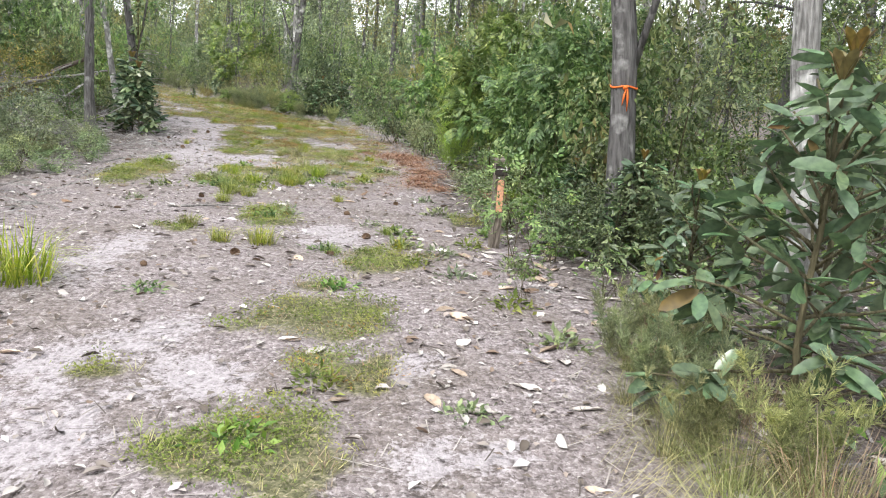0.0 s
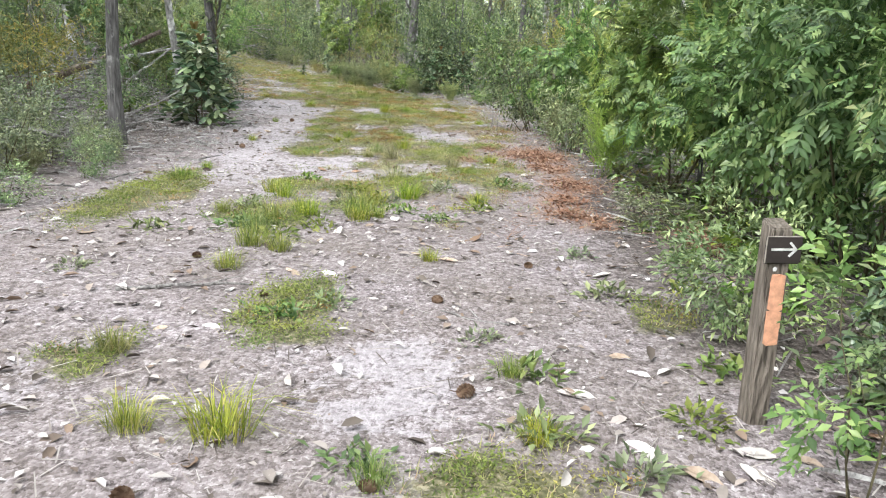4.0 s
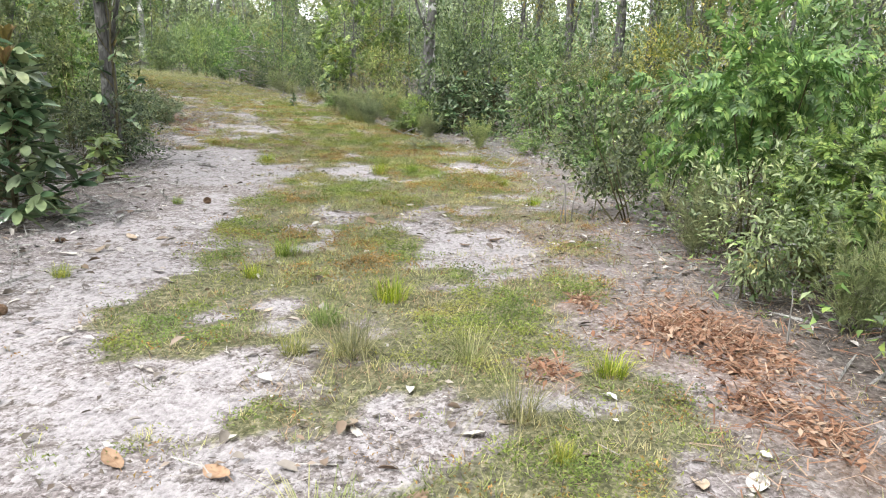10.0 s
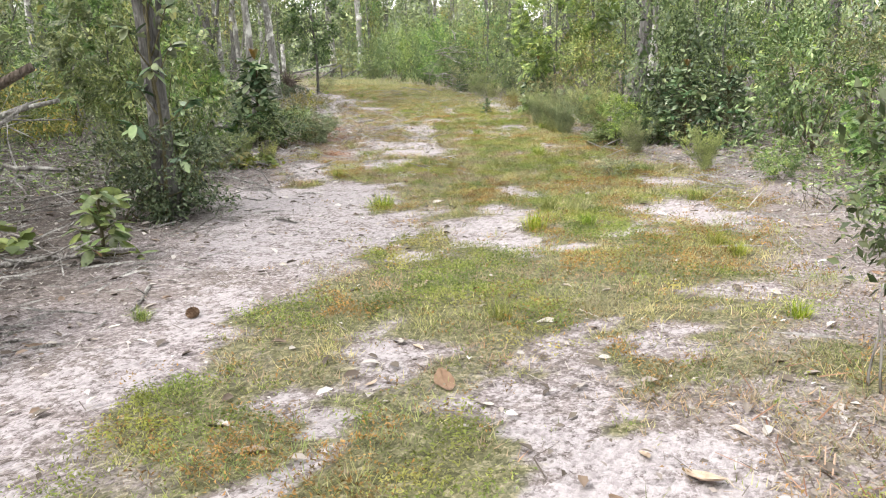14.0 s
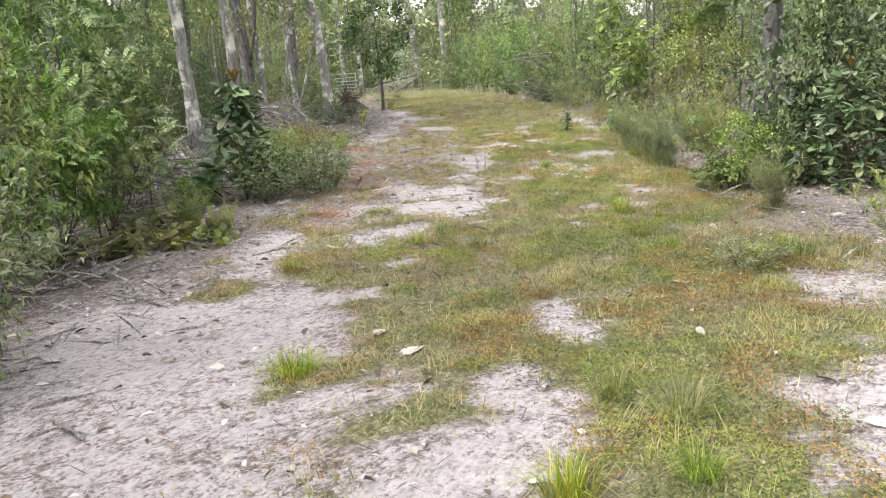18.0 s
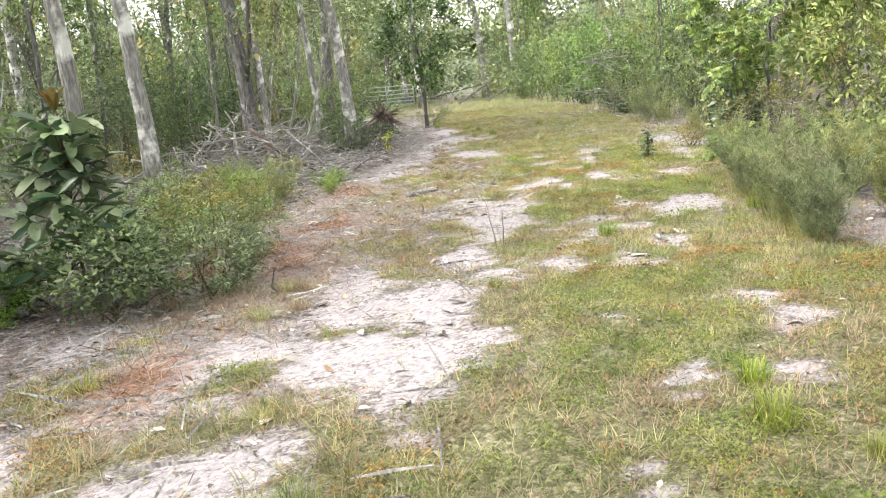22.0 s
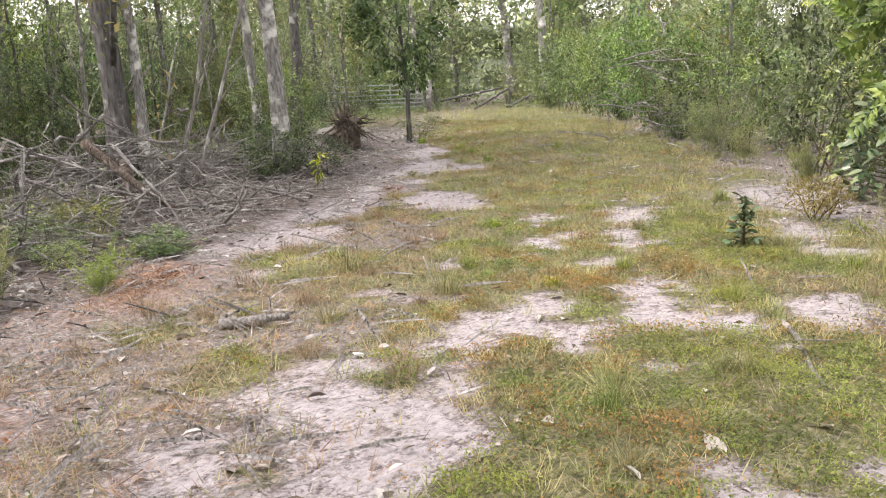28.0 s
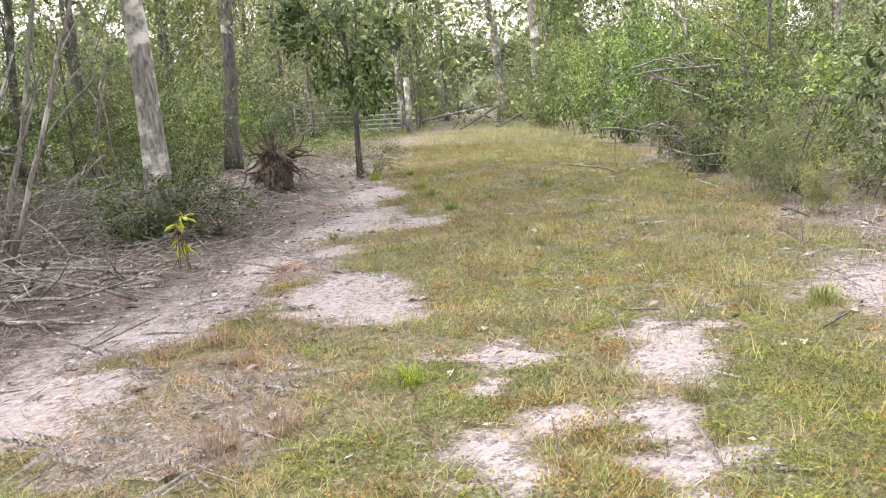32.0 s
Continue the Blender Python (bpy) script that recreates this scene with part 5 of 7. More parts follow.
# shrubs that line the way
for kind, x, y, s, tall in (
    (dark_shrub[1], 3.0, 3.05, 0.78, 0.95), (dark_shrub[0], 3.45, 2.95, 0.8, 0.9), (dark_shrub[1], 2.75, 3.5, 0.6, 0.9), (dark_shrub[0], 3.25, 4.2, 1.0, 1.0), (dark_shrub[1], 3.9, 4.1, 1.1, 1.1), (grey_shrub[0], 2.15, 4.75, 0.8, 0.9), (green_shrub[0], 3.4, 5.2, 1.2, 1.2), (sumac[0], 2.6, 7.6, 1.0, 1.1),
    (sumac[1], 2.3, 9.2, 1.1, 1.15), (bright_shrub[0], 2.9, 8.6, 1.3, 1.4), (grey_shrub[1], 2.0, 7.8, 0.7, 0.45), (fennel[0], 1.9, 11.2, 1.15, 1.05), (fennel[1], 1.65, 10.5, 0.9, 1.0),
    (grey_shrub[0], 1.25, 13.0, 0.9, 1.05), (sumac[0], 1.9, 13.4, 0.8, 0.9), (dark_shrub[1], 0.4, 16.1, 1.05, 1.25), (grey_shrub[1], 1.0, 17.0, 1.0, 1.3), (fennel[0], 0.3, 20.6, 1.0, 1.1), (grey_shrub[1], 0.5, 19.4, 0.7, 0.6),
    (bright_shrub[0], -0.95, 22.7, 0.5, 0.8), (olive_shrub[0], 0.2, 23.2, 1.3, 1.1), (dark_shrub[0], -3.4, 27.7, 1.7, 1.5), (dark_shrub[1], -2.6, 28.4, 1.5, 1.4), (bright_shrub[1], -3.85, 26.3, 0.8, 0.95), (bright_shrub[0], -3.5, 26.9, 0.7, 1.0),
    (sumac[1], -4.1, 26.3, 0.42, 0.6), (grey_shrub[0], -2.95, 22.5, 0.55, 0.45), (dark_shrub[0], -6.35, 18.1, 1.0, 0.95), (dark_shrub[1], -6.75, 18.0, 0.9, 1.0), (grey_shrub[1], -6.7, 18.7, 1.1, 1.1), (green_shrub[0], -8.0, 19.6, 1.1, 1.4), (sumac[1], -8.6, 20.6, 0.9, 1.2), (green_shrub[1], -11.0, 22.6, 1.25, 1.6), (sumac[0], -9.6, 22.0, 1.0, 1.1), (green_shrub[2], -11.3, 23.6, 1.3, 1.5),
    (dark_shrub[1], -9.6, 24.6, 1.0, 0.75), (olive_shrub[0], -9.9, 25.9, 0.8, 0.9), (green_shrub[1], -10.6, 26.8, 0.7, 0.7), (grey_shrub[0], -9.4, 25.4, 0.8, 0.8), (olive_shrub[1], -8.8, 21.5, 0.7, 0.25), (green_shrub[0], -15.0, 31.0, 0.6, 0.5), (bright_shrub[1], -14.3, 31.8, 0.6, 0.4), (fennel[1], -13.1, 30.5, 0.55, 0.55),
    (dark_shrub[0], -18.5, 36.7, 1.1, 0.8), (dark_shrub[1], -17.9, 37.3, 0.9, 0.7), (dark_shrub[1], -19.4, 37.6, 1.1, 0.9), (green_shrub[1], -20.6, 38.6, 1.2, 1.1), (green_shrub[1], -20.3, 42.6, 0.8, 0.6), (far_fennel[0], -12.4, 41.1, 0.9, 0.95), (far_fennel[1], -12.9, 42.0, 0.9, 0.85), (far_fennel[1], -11.7, 40.6, 0.7, 0.75), (green_shrub[1], -12.4, 42.0, 1.2, 1.03), (dark_shrub[0], -14.2, 43.9, 1.3, 1.15), (green_shrub[1], -15.7, 45.7, 1.4, 1.26), (far_fennel[0], -14.9, 44.9, 0.9, 0.9), (dark_shrub[0], -18.6, 49.6, 1.5, 1.38), (green_shrub[0], -20.4, 51.8, 1.5, 1.2), (green_shrub[1], -22.3, 54.0, 1.6, 1.38), (green_shrub[2], -24.6, 56.6, 1.6, 1.2), (dark_shrub[0], -27.2, 59.4, 1.7, 1.38),
    (dark_shrub[1], -10.2, 39.6, 1.5, 1.6), (green_shrub[2], -9.2, 38.4, 1.2, 1.2), (green_shrub[0], -11.3, 41.6, 1.0, 1.0), (dark_shrub[0], -15.6, 46.6, 1.4, 1.26), (green_shrub[1], -17.2, 48.6, 1.5, 1.38), (green_shrub[1], -16.2, 50.4, 1.8, 1.4),
    (fine_thicket[0], -13.0, 45.2, 0.8, 1.0), (fine_thicket[2], -11.6, 43.4, 0.7, 0.9), (fine_thicket[1], -15.2, 47.8, 0.9, 1.0), (fine_thicket[2], -17.4, 51.4, 1.0, 1.1), (fine_thicket[0], -10.0, 41.4, 0.7, 1.0), (young[0], -14.4, 46.8, 1.0, 1.0), (young[1], -9.4, 39.9, 0.8, 1.0), (thicket[1], -19.5, 54.5, 1.0, 1.0), (thicket[0], -22.5, 58.0, 1.0, 1.0), (thicket[2], -25.5, 61.0, 1.1, 1.0),
    (young[2], -7.0, 37.0, 0.8, 1.0), (olive_shrub[1], -6.4, 34.6, 1.3, 1.2), (green_shrub[1], -5.4, 31.4, 1.3, 1.2), (young[0], -2.6, 30.2, 0.8, 0.9), (green_shrub[2], -0.8, 25.6, 1.4, 1.3), (green_shrub[0], 1.9, 16.2, 1.3, 1.5), (sumac[1], 1.4, 14.8, 1.0, 1.3), (green_shrub[1], 3.0, 12.2, 1.3, 1.6), (olive_shrub[0], 1.2, 19.6, 1.2, 1.3),
    (bright_shrub[1], 3.0, 6.6, 1.2, 1.5), (green_shrub[2], 3.5, 4.4, 1.2, 1.5), (sumac[0], 3.2, 5.9, 1.1, 1.3), (sumac[1], 3.5, 7.6, 1.2, 1.4), (bright_shrub[0], 4.1, 3.2, 0.9, 1.0), (sumac[0], -7.4, 32.6, 0.5, 0.75), (grey_shrub[1], -6.9, 31.9, 0.6, 0.75), (olive_shrub[0], -7.4, 34.4, 1.0, 0.8), (grey_shrub[0], -3.6, 6.8, 0.6, 0.6), (grey_shrub[1], -4.6, 8.2, 0.9, 0.9), (grey_shrub[0], -5.2, 9.6, 1.0, 0.9),
    (olive_shrub[1], -6.6, 11.6, 1.2, 1.1), (grey_shrub[1], -3.4, 3.4, 0.8, 0.6), (grey_shrub[0], -4.2, 1.0, 0.9, 0.8), (grey_shrub[1], -5.0, 5.4, 1.1, 1.0), (green_shrub[0], -6.6, 14.6, 0.9, 0.9),
):
    place(kind, x, y, s, None, tall)
place(big_mag, 3.1, -0.55, 1.1, 20)
place(big_mag, 3.5, 0.2, 1.2, 140)
place(big_mag, 2.95, 0.7, 0.7, 260)
place(far_mag, 3.2, 3.1, 0.66, 100)
place(proto(make_magnolia(10, 3.0, 0.42, 16, 0.17, "slim tall magnolia growing against a trunk", None, True)), -6.32, 17.95, 1.0, 60)
place(near_mag, -5.15, 14.2, 0.84, 200)
place(near_mag, -10.25, 24.75, 0.9, 80)
place(far_mag, -2.7, 26.6, 0.92, 140)
place(far_mag, -2.05, 26.9, 0.85, 250)
place(far_mag, -3.2, 27.3, 0.9, 20)
place(far_mag, -9.0, 37.6, 1.0, 300)
place(small_mag, -5.65, 16.5, 1.0, 30)
place(far_mag, 2.8, 4.2, 0.55, 200)
place(near_mag, -4.85, 13.75, 0.75, 20)


def make_weed(seed, n, r, h):
    rng = np.random.default_rng(seed)
    k = n
    pos = np.column_stack([rng.normal(0, r * 0.5, (k, 2)), h * rng.random(k) ** 1.3])
    pos[:, 2] *= np.clip(1.1 - np.hypot(pos[:, 0], pos[:, 1]) / r, 0.1, 1)
    t = thing("low_weed", 0, 0, 0, "low spreading green weed growing through litter", "weed")
    part("foliage", build_mesh("foliage", *scatter(*leaf4(0.22), pos, unit(np.column_stack([pos[:, :2] * 6, np.full(k, 0.25)]) + rng.normal(0, 0.4, (k, 3))), UP + rng.normal(0, 0.35, (k, 3)), rng.uniform(0.025, 0.07, k)), (MOSSY, SILVER, BRIGHT)[seed % 3]), t)
    return t


low_weed = [proto(make_weed(900 + k, 90, 0.13, 0.1)) for k in range(3)]
for x, y, s in ((-0.32, 4.43, 1.2), (-0.15, 4.75, 1.0), (1.06, 3.89, 1.2), (1.12, 3.25, 1.3), (1.46, 5.32, 1.3), (0.47, 2.85, 1.0), (1.97, 4.15, 1.2), (0.77, 4.34, 0.8), (1.47, 2.99, 1.2), (1.75, 3.5, 1.1), (-0.82, 6.74, 1.2), (2.1, 2.6, 1.3), (1.6, 2.2, 1.0), (1.26, 2.57, 0.9), (0.73, 1.6, 1.1), (0.85, -0.34, 1.1), (0.62, -1.04, 1.1), (1.6, -0.6, 0.9), (-0.5, 1.2, 0.9), (1.95, 1.4, 1.2), (2.2, 0.6, 1.3), (-0.86, 7.9, 1.3), (-0.5, 8.0, 1.3), (-0.92, 8.55, 1.2), (-0.99, 6.31, 1.3), (-1.4, 6.5, 1.4), (-1.6, 7.3, 1.3), (-0.3, 7.6, 1.2), (0.1, 7.3, 1.1), (0.4, 7.9, 1.2), (-2.0, 6.2, 1.2), (-1.9, 5.0, 0.9), (1.3, 6.3, 0.9), (2.0, 5.6, 1.1), (2.1, 6.4, 1.2), (1.9, 7.4, 1.2), (-0.1, 9.0, 1.1), (0.5, 9.5, 1.1), (-1.6, 9.1, 1.1)):
    place(low_weed[int(x * 11 + y * 17) % 3], x, y, s, sink=0.005, group="low weeds")
place(proto(make_magnolia(9, 0.58, 0.17, 15, 0.1, "small dark upright evergreen sapling growing in sand")), -9.55, 34.6, 0.82, 70)
dry_clump = proto(make_tuft("tall_grass", 107, 170, 0.3, 0.8, 0.22, DRYGRASS, "tall thin dry straw-coloured grass clump", 0.7, 0.005))
for x, y, s in ((2.7, 0.25, 0.6), (2.85, -1.5, 0.7), (2.95, -0.5, 0.7), (-13.58, 29.2, 0.5), (-12.2, 30.4, 0.45), (-12.4, 31.4, 0.4), (-13.0, 32.4, 0.4), (-12.3, 33.3, 0.35), (-7.0, 31.4, 0.6), (-6.0, 30.0, 0.6)):
    place(dry_clump, x, y, s)
for x, y, s in ((2.75, -0.4, 0.55), (2.5, 0.45, 0.5), (2.9, -1.1, 0.6), (2.6, -0.85, 0.5), (2.55, -0.1, 0.5), (2.75, 0.8, 0.5), (2.85, 0.3, 0.55), (-13.6, 29.4, 0.8), (-13.4, 29.8, 0.7), (-9.0, 22.6, 0.6), (-8.4, 22.5, 0.45), (-9.6, 25.9, 0.6)):
    place(grey_weed, x, y, s)
for x, y, s in ((-5.9, 29.3, 1.0), (-6.3, 30.0, 0.9), (-5.5, 28.5, 0.85), (-6.8, 30.9, 0.9), (-12.6, 28.4, 0.75), (-13.0, 28.9, 0.6), (-7.6, 33.2, 0.8), (-8.2, 33.9, 0.7)):
    place(tall_grass[int(s * 10) % 2], x, y, s * 0.5)
for x, y, s in ((-5.7, 29.0, 1.0), (-6.1, 29.8, 0.95), (-5.3, 28.2, 0.85), (-6.6, 30.6, 0.95), (-7.2, 32.4, 0.9), (-7.9, 33.6, 0.8), (-5.0, 29.6, 1.1), (-5.6, 30.7, 1.1), (-12.7, 28.7, 0.6), (-15.6, 30.6, 0.7), (-10.3, 38.9, 0.6), (1.0, 14.4, 0.8), (1.7, 12.4, 0.8), (-1.9, 23.2, 0.7), (-3.2, 25.0, 0.7)):
    place(grey_weed, x, y, s)
for x, y, s in ((-1.0, 5.32, 1.0), (-0.08, 2.98, 1.35), (-0.45, 2.95, 1.0), (-0.95, 3.75, 0.9), (-0.84, 5.89, 1.0), (-1.05, 7.2, 1.2), (-1.25, 6.9, 1.25), (-0.65, 7.5, 1.3), (0.95, 3.85, 0.7), (1.1, 3.2, 0.8), (0.55, 2.75, 0.7),
                (-1.36, 1.22, 2.6), (-1.6, 1.0, 2.3), (0.25, 5.9, 0.7), (-1.7, 8.2, 1.0), (-0.3, 8.6, 1.0), (-2.9, 9.4, 0.7), (-3.4, 12.2, 0.7), (-4.1, 15.3, 0.6), (-2.2, 12.6, 0.8), (-1.5, 8.0, 1.1), (-0.55, 7.1, 1.1), (-0.45, 7.3, 1.0), (-0.62, 7.3, 1.2), (-1.2, 6.4, 1.1), (-1.3, 6.65, 1.0), (-1.1, 6.0, 1.3), (-0.35, 8.3, 1.3)):
    place(tuft[int(x * 7 + y * 13) % 3], x, y, s, sink=0.005, group="grass tufts")
rng, P = strewn(8, 420, lambda s, g, t, d, off, y: np.clip(g * 0.35 + 0.05 * (np.abs(off) < 3), 0, 1), 4, 6, 44)
for x, y, _ in P[:130]:
    place(tuft[int(rng.integers(3))], float(x), float(y), float(rng.uniform(0.6, 1.25)), sink=0.005, group="grass tufts")
for x, y, s, k in ((-8.77, 30.8, 0.75, 0), (-0.7, 9.4, 0.9, 0), (-0.2, 10.6, 0.8, 1), (-0.5, 11.3, 0.8, 0), (-2.6, 19.6, 0.8, 0), (-11.0, 31.0, 0.6, 1), (-10.8, 32.0, 0.8, 1), (-12.0, 32.2, 0.9, 1), (-1.1, 11.2, 0.9, 1), (2.45, -0.9, 0.8, 1), (2.5, -1.6, 1.0, 0), (2.3, -2.1, 0.8, 0), (2.6, -1.2, 1.0, 0), (2.6, -0.6, 0.9, 0), (2.6, -2.2, 1.0, 1), (2.75, -1.7, 1.1, 0), (2.4, -0.3, 0.6, 1), (2.9, -1.2, 1.1, 1), (2.55, 0.2, 0.7, 0)):
    place(tussock[k], x, y, s, sink=0.005)

rng, P = strewn(18, 700, lambda s, g, t, d, off, y: np.clip(g * 0.9 + 0.1, 0, 1) * (s < 0.5), 4, 22, 46)
for x, y, _ in P[:60]:
    place(tussock[int(rng.random() < 0.55)], float(x), float(y), float(rng.uniform(0.3, 0.55)), sink=0.005, group="grass tussocks")
dry_tussock = proto(make_tuft("grass_tussock", 97, 240, 0.14, 0.36, 0.16, DRYGRASS, "loose brown dry grass tussock", 1.2, 0.008))
rng, P = strewn(19, 900, lambda s, g, t, d, off, y: ((off < -0.6) & (off > -4.6)) * 0.6 * (s < 0.55), 5, 23.5, 35)
for x, y, _ in P[:30]:
    place(dry_tussock, float(x), float(y), float(rng.uniform(0.3, 0.55)), sink=0.005, group="dry grass tussocks")
vine = [proto(make_shrub("low_vine", "low spread of yellow-green heart-shaped leaves", (OLIVE, BRIGHT)[k], 310 + k, 0.22, 0.45, 130, leaf7(0.5), 0.11, 14, low=0.2, stem=0.004, count=5, flat=1.6)) for k in range(2)]
for x, y, s in ((-8.8, 21.9, 1.0), (-8.5, 21.5, 0.9), (-8.2, 22.0, 0.8), (-8.5, 22.4, 0.8), (-9.3, 22.4, 1.1), (-9.0, 21.2, 1.0), (2.4, 14.2, 1.2), (2.2, 15.0, 1.2), (1.6, 13.9, 0.9), (-7.2, 15.6, 1.0), (-6.9, 16.4, 1.0), (2.45, 3.5, 0.4), (2.25, 2.35, 0.3), (2.75, 3.9, 0.6), (3.5, 3.5, 0.7), (2.7, 6.9, 0.9), (2.9, 6.3, 1.0), (2.6, 8.1, 0.8), (2.5, 8.8, 0.8), (2.3, 6.3, 0.6), (2.2, 9.6, 0.7), (2.4, 5.4, 0.6), (2.0, 10.6, 0.7), (2.3, 11.9, 0.8)):
    place(vine[int(x * 13) % 2], x, y, s, group="low vines")

# the wood on both sides and beyond the end
rng = np.random.default_rng(500)
WOOD = (thicket[0], young[0], thicket[1], wood_shrub[0], young[1], oak[0], thicket[2], wood_shrub[1], young[2], oak[1], pine[0], wood_shrub[2], thicket[1], pine[1], young[0], thicket[0], wood_shrub[0])


def clear(x, y, pad):
    off = x - np.interp(y, MID_Y, MID_X)
    lo = np.interp(y, [-12, 8, 14, 19, 25, 30, 37, 44, 58, 62], [-5.5, -5.8, -7.4, -8.6, -8.2, -9.5, -8.5, -5.5, -4.5, 0.2])
    hi = np.interp(y, [-12, 3, 10, 16, 22, 28, 35, 42, 50, 58, 62], [2.6, 3.0, 2.9, 3.2, 5.0, 5.2, 6.8, 8.4, 9.0, 6, 0])
    return off < lo - pad or off > hi + pad


spots = []
tries = 0
while len(spots) < 318 and tries < 30000:
    tries += 1
    y = rng.uniform(-14, 84)
    side = rng.choice([-1, 1])
    x = np.interp(y, MID_Y, MID_X) + side * (2.5 + abs(rng.normal(0, 9 if len(spots) < 300 else 15)))
    k = int(rng.integers(len(WOOD)))
    base = WOOD[k].name.split(".")[0]
    if not clear(x, y, {"thicket": 1.0, "young_tree": 0.7, "tree": 3.0}.get(base, 0.1)) or any((x - a) ** 2 + (y - c) ** 2 < (0.9 if y < 50 else 1.8) for a, c in spots):
        continue
    spots.append((x, y))
    s = float(rng.uniform(0.75, 1.2)) * (1.4 if base == "shrub" else 1.0)
    kind = WOOD[k]
    if base == "thicket" and abs(x - np.interp(y, MID_Y, MID_X)) < 9.5 and y > -5:
        kind = fine_thicket[thicket.index(kind)]
    place(kind, float(x), float(y), s, float(rng.uniform(0, 360)), group="wood")
for k in range(50):
    y = float(rng.uniform(2, 50))
    x = float(np.interp(y, MID_Y, MID_X) + np.interp(y, [-12, 8, 14, 19, 25, 30, 37, 44, 58], [-6, -6.2, -7.6, -9, -9, -10.5, -9.5, -6, -5]) - rng.uniform(0, 3.2))
    place(wood_shrub[k % 3], x, y, float(rng.uniform(0.6, 1.1)), float(rng.uniform(0, 360)), group="wood")

# more trees deep in the wood, their foliage filling the upper view
for k in range(66):
    y = float(rng.uniform(8, 78))
    x = float(np.interp(y, MID_Y, MID_X) + rng.choice([-1, 1, 1]) * rng.uniform(7, 22))
    if clear(x, y, 2.0) and all((x - a) ** 2 + (y - c) ** 2 > 1.2 for a, c in spots):
        spots.append((x, y))
        place((oak[0], oak[1], young[0], oak[2], young[2], pine[1])[k % 6], x, y, float(rng.uniform(0.7, 1.1)), float(rng.uniform(0, 360)), group="wood")

# low undergrowth under the trees and along the edges
rng = np.random.default_rng(510)
cnt = 24000
y = rng.uniform(-8, 62, cnt)
off = rng.choice([-1, 1], cnt) * (1.5 + np.abs(rng.normal(0, 5.5, cnt)))
lo = np.interp(y, [-12, 8, 14, 19, 25, 30, 37, 44, 58, 62], [-4.6, -4.6, -5.2, -5.6, -5.0, -5.6, -6.6, -3.5, -2.5, 0.2])
hi = np.interp(y, [-12, 0, 5, 10, 16, 22, 28, 35, 42, 50, 58, 62], [1.7, 1.8, 1.9, 1.6, 2.0, 3.2, 3.6, 5.6, 7.0, 8.0, 5, 0])
thick = smooth_noise(off + y, y, 1.5, 71)
ok = ((off > hi + 0.3 * thick) | (off < lo - 0.8 * thick)) & (rng.random(cnt) < 0.3 + 1.1 * thick) & ((off > 0) | (thick > 0.2))
y, off, thick = y[ok], off[ok], thick[ok]
x = off + np.interp(y, MID_Y, MID_X)
k = len(x) * 9
P = np.repeat(np.stack([x, y, land(x, y)], 1), 9, 0) + np.stack([rng.normal(0, 0.12, k), rng.normal(0, 0.12, k), np.repeat(0.1 + 0.5 * thick, 9) * rng.random(k) ** 1.3], 1)
half = rng.random(len(P)) < 0.55
for sel, mat, nm in ((half, GREEN, "undergrowth"), (~half, SILVER, "undergrowth_weeds")):
    kk = int(sel.sum())
    stuff(nm, scatter(*L3, P[sel], unit(rng.normal(0, 1, (kk, 3)) * (1, 1, 0.45) + (0, 0, 0.2)), unit(UP + rng.normal(0, 0.5, (kk, 3))), rng.uniform(0.045, 0.12, kk)), mat, "low green undergrowth along the wood's edge", "undergrowth")

# far woods all round, joined, with ragged tops
parts_far = []
for ring, (far, hgt, cnt) in enumerate(((50, 10.0, 55000), (70, 18.0, 40000))):
    a = np.where(rng.random(cnt) < 0.8, rng.uniform(0.9, 3.4, cnt), rng.uniform(0, 2 * np.pi, cnt))
    rr = far + rng.normal(0, 5, cnt)
    x, y = -8 + np.cos(a) * rr, 24 + np.sin(a) * rr * 1.15
    topz = hgt * (0.5 + 0.7 * smooth_noise(a * 30, a * 0, 1.0, 61 + ring))
    z = land(x, y) + topz * rng.random(cnt) ** 0.8
    parts_far.append(scatter(*leaf3(0.4), np.stack([x, y, z], 1), unit(rng.normal(0, 1, (cnt, 3))), unit(rng.normal(0, 1, (cnt, 3)) + UP * 0.4), rng.uniform(0.18, 0.45, cnt) * (1 + ring * 0.5)))
stuff("far_woods", joined(parts_far), SILVER, "hazy far woods behind the nearer trees", "trees")

# the last line of woods on the horizon, a bulging wall of foliage with a ragged top
m, n, l, sh = material("haze_tinted_foliage", 0.9)
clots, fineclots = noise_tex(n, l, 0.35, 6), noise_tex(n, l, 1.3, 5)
# pale grey-green mottling: the haze of distance is painted into the foliage colour
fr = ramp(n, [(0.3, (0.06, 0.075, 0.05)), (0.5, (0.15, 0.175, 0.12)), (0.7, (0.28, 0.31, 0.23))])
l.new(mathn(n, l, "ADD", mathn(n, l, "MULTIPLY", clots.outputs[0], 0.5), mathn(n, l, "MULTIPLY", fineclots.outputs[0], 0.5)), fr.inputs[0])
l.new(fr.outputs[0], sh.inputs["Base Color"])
bump(n, l, sh, fineclots.outputs[0], 1.0, 0.6)
cols, rows = 1800, 12
a = np.linspace(0, 2 * np.pi, cols + 1)[:-1]
tops = 5.5 + 10.0 * smooth_noise(a * 40, a * 0, 1.0, 91) ** 1.5 + 2.2 * smooth_noise(a * 90, a * 0, 1.0, 92) + 1.3 * np.random.default_rng(93).random(cols)
f, A = np.linspace(0, 1, rows), np.tile(a, (rows, 1))
Zf = f[:, None] * tops
R = 92 + (smooth_noise(A * 90, Zf, 2.0, 94) - 0.5) * 7 + f[:, None] * 3
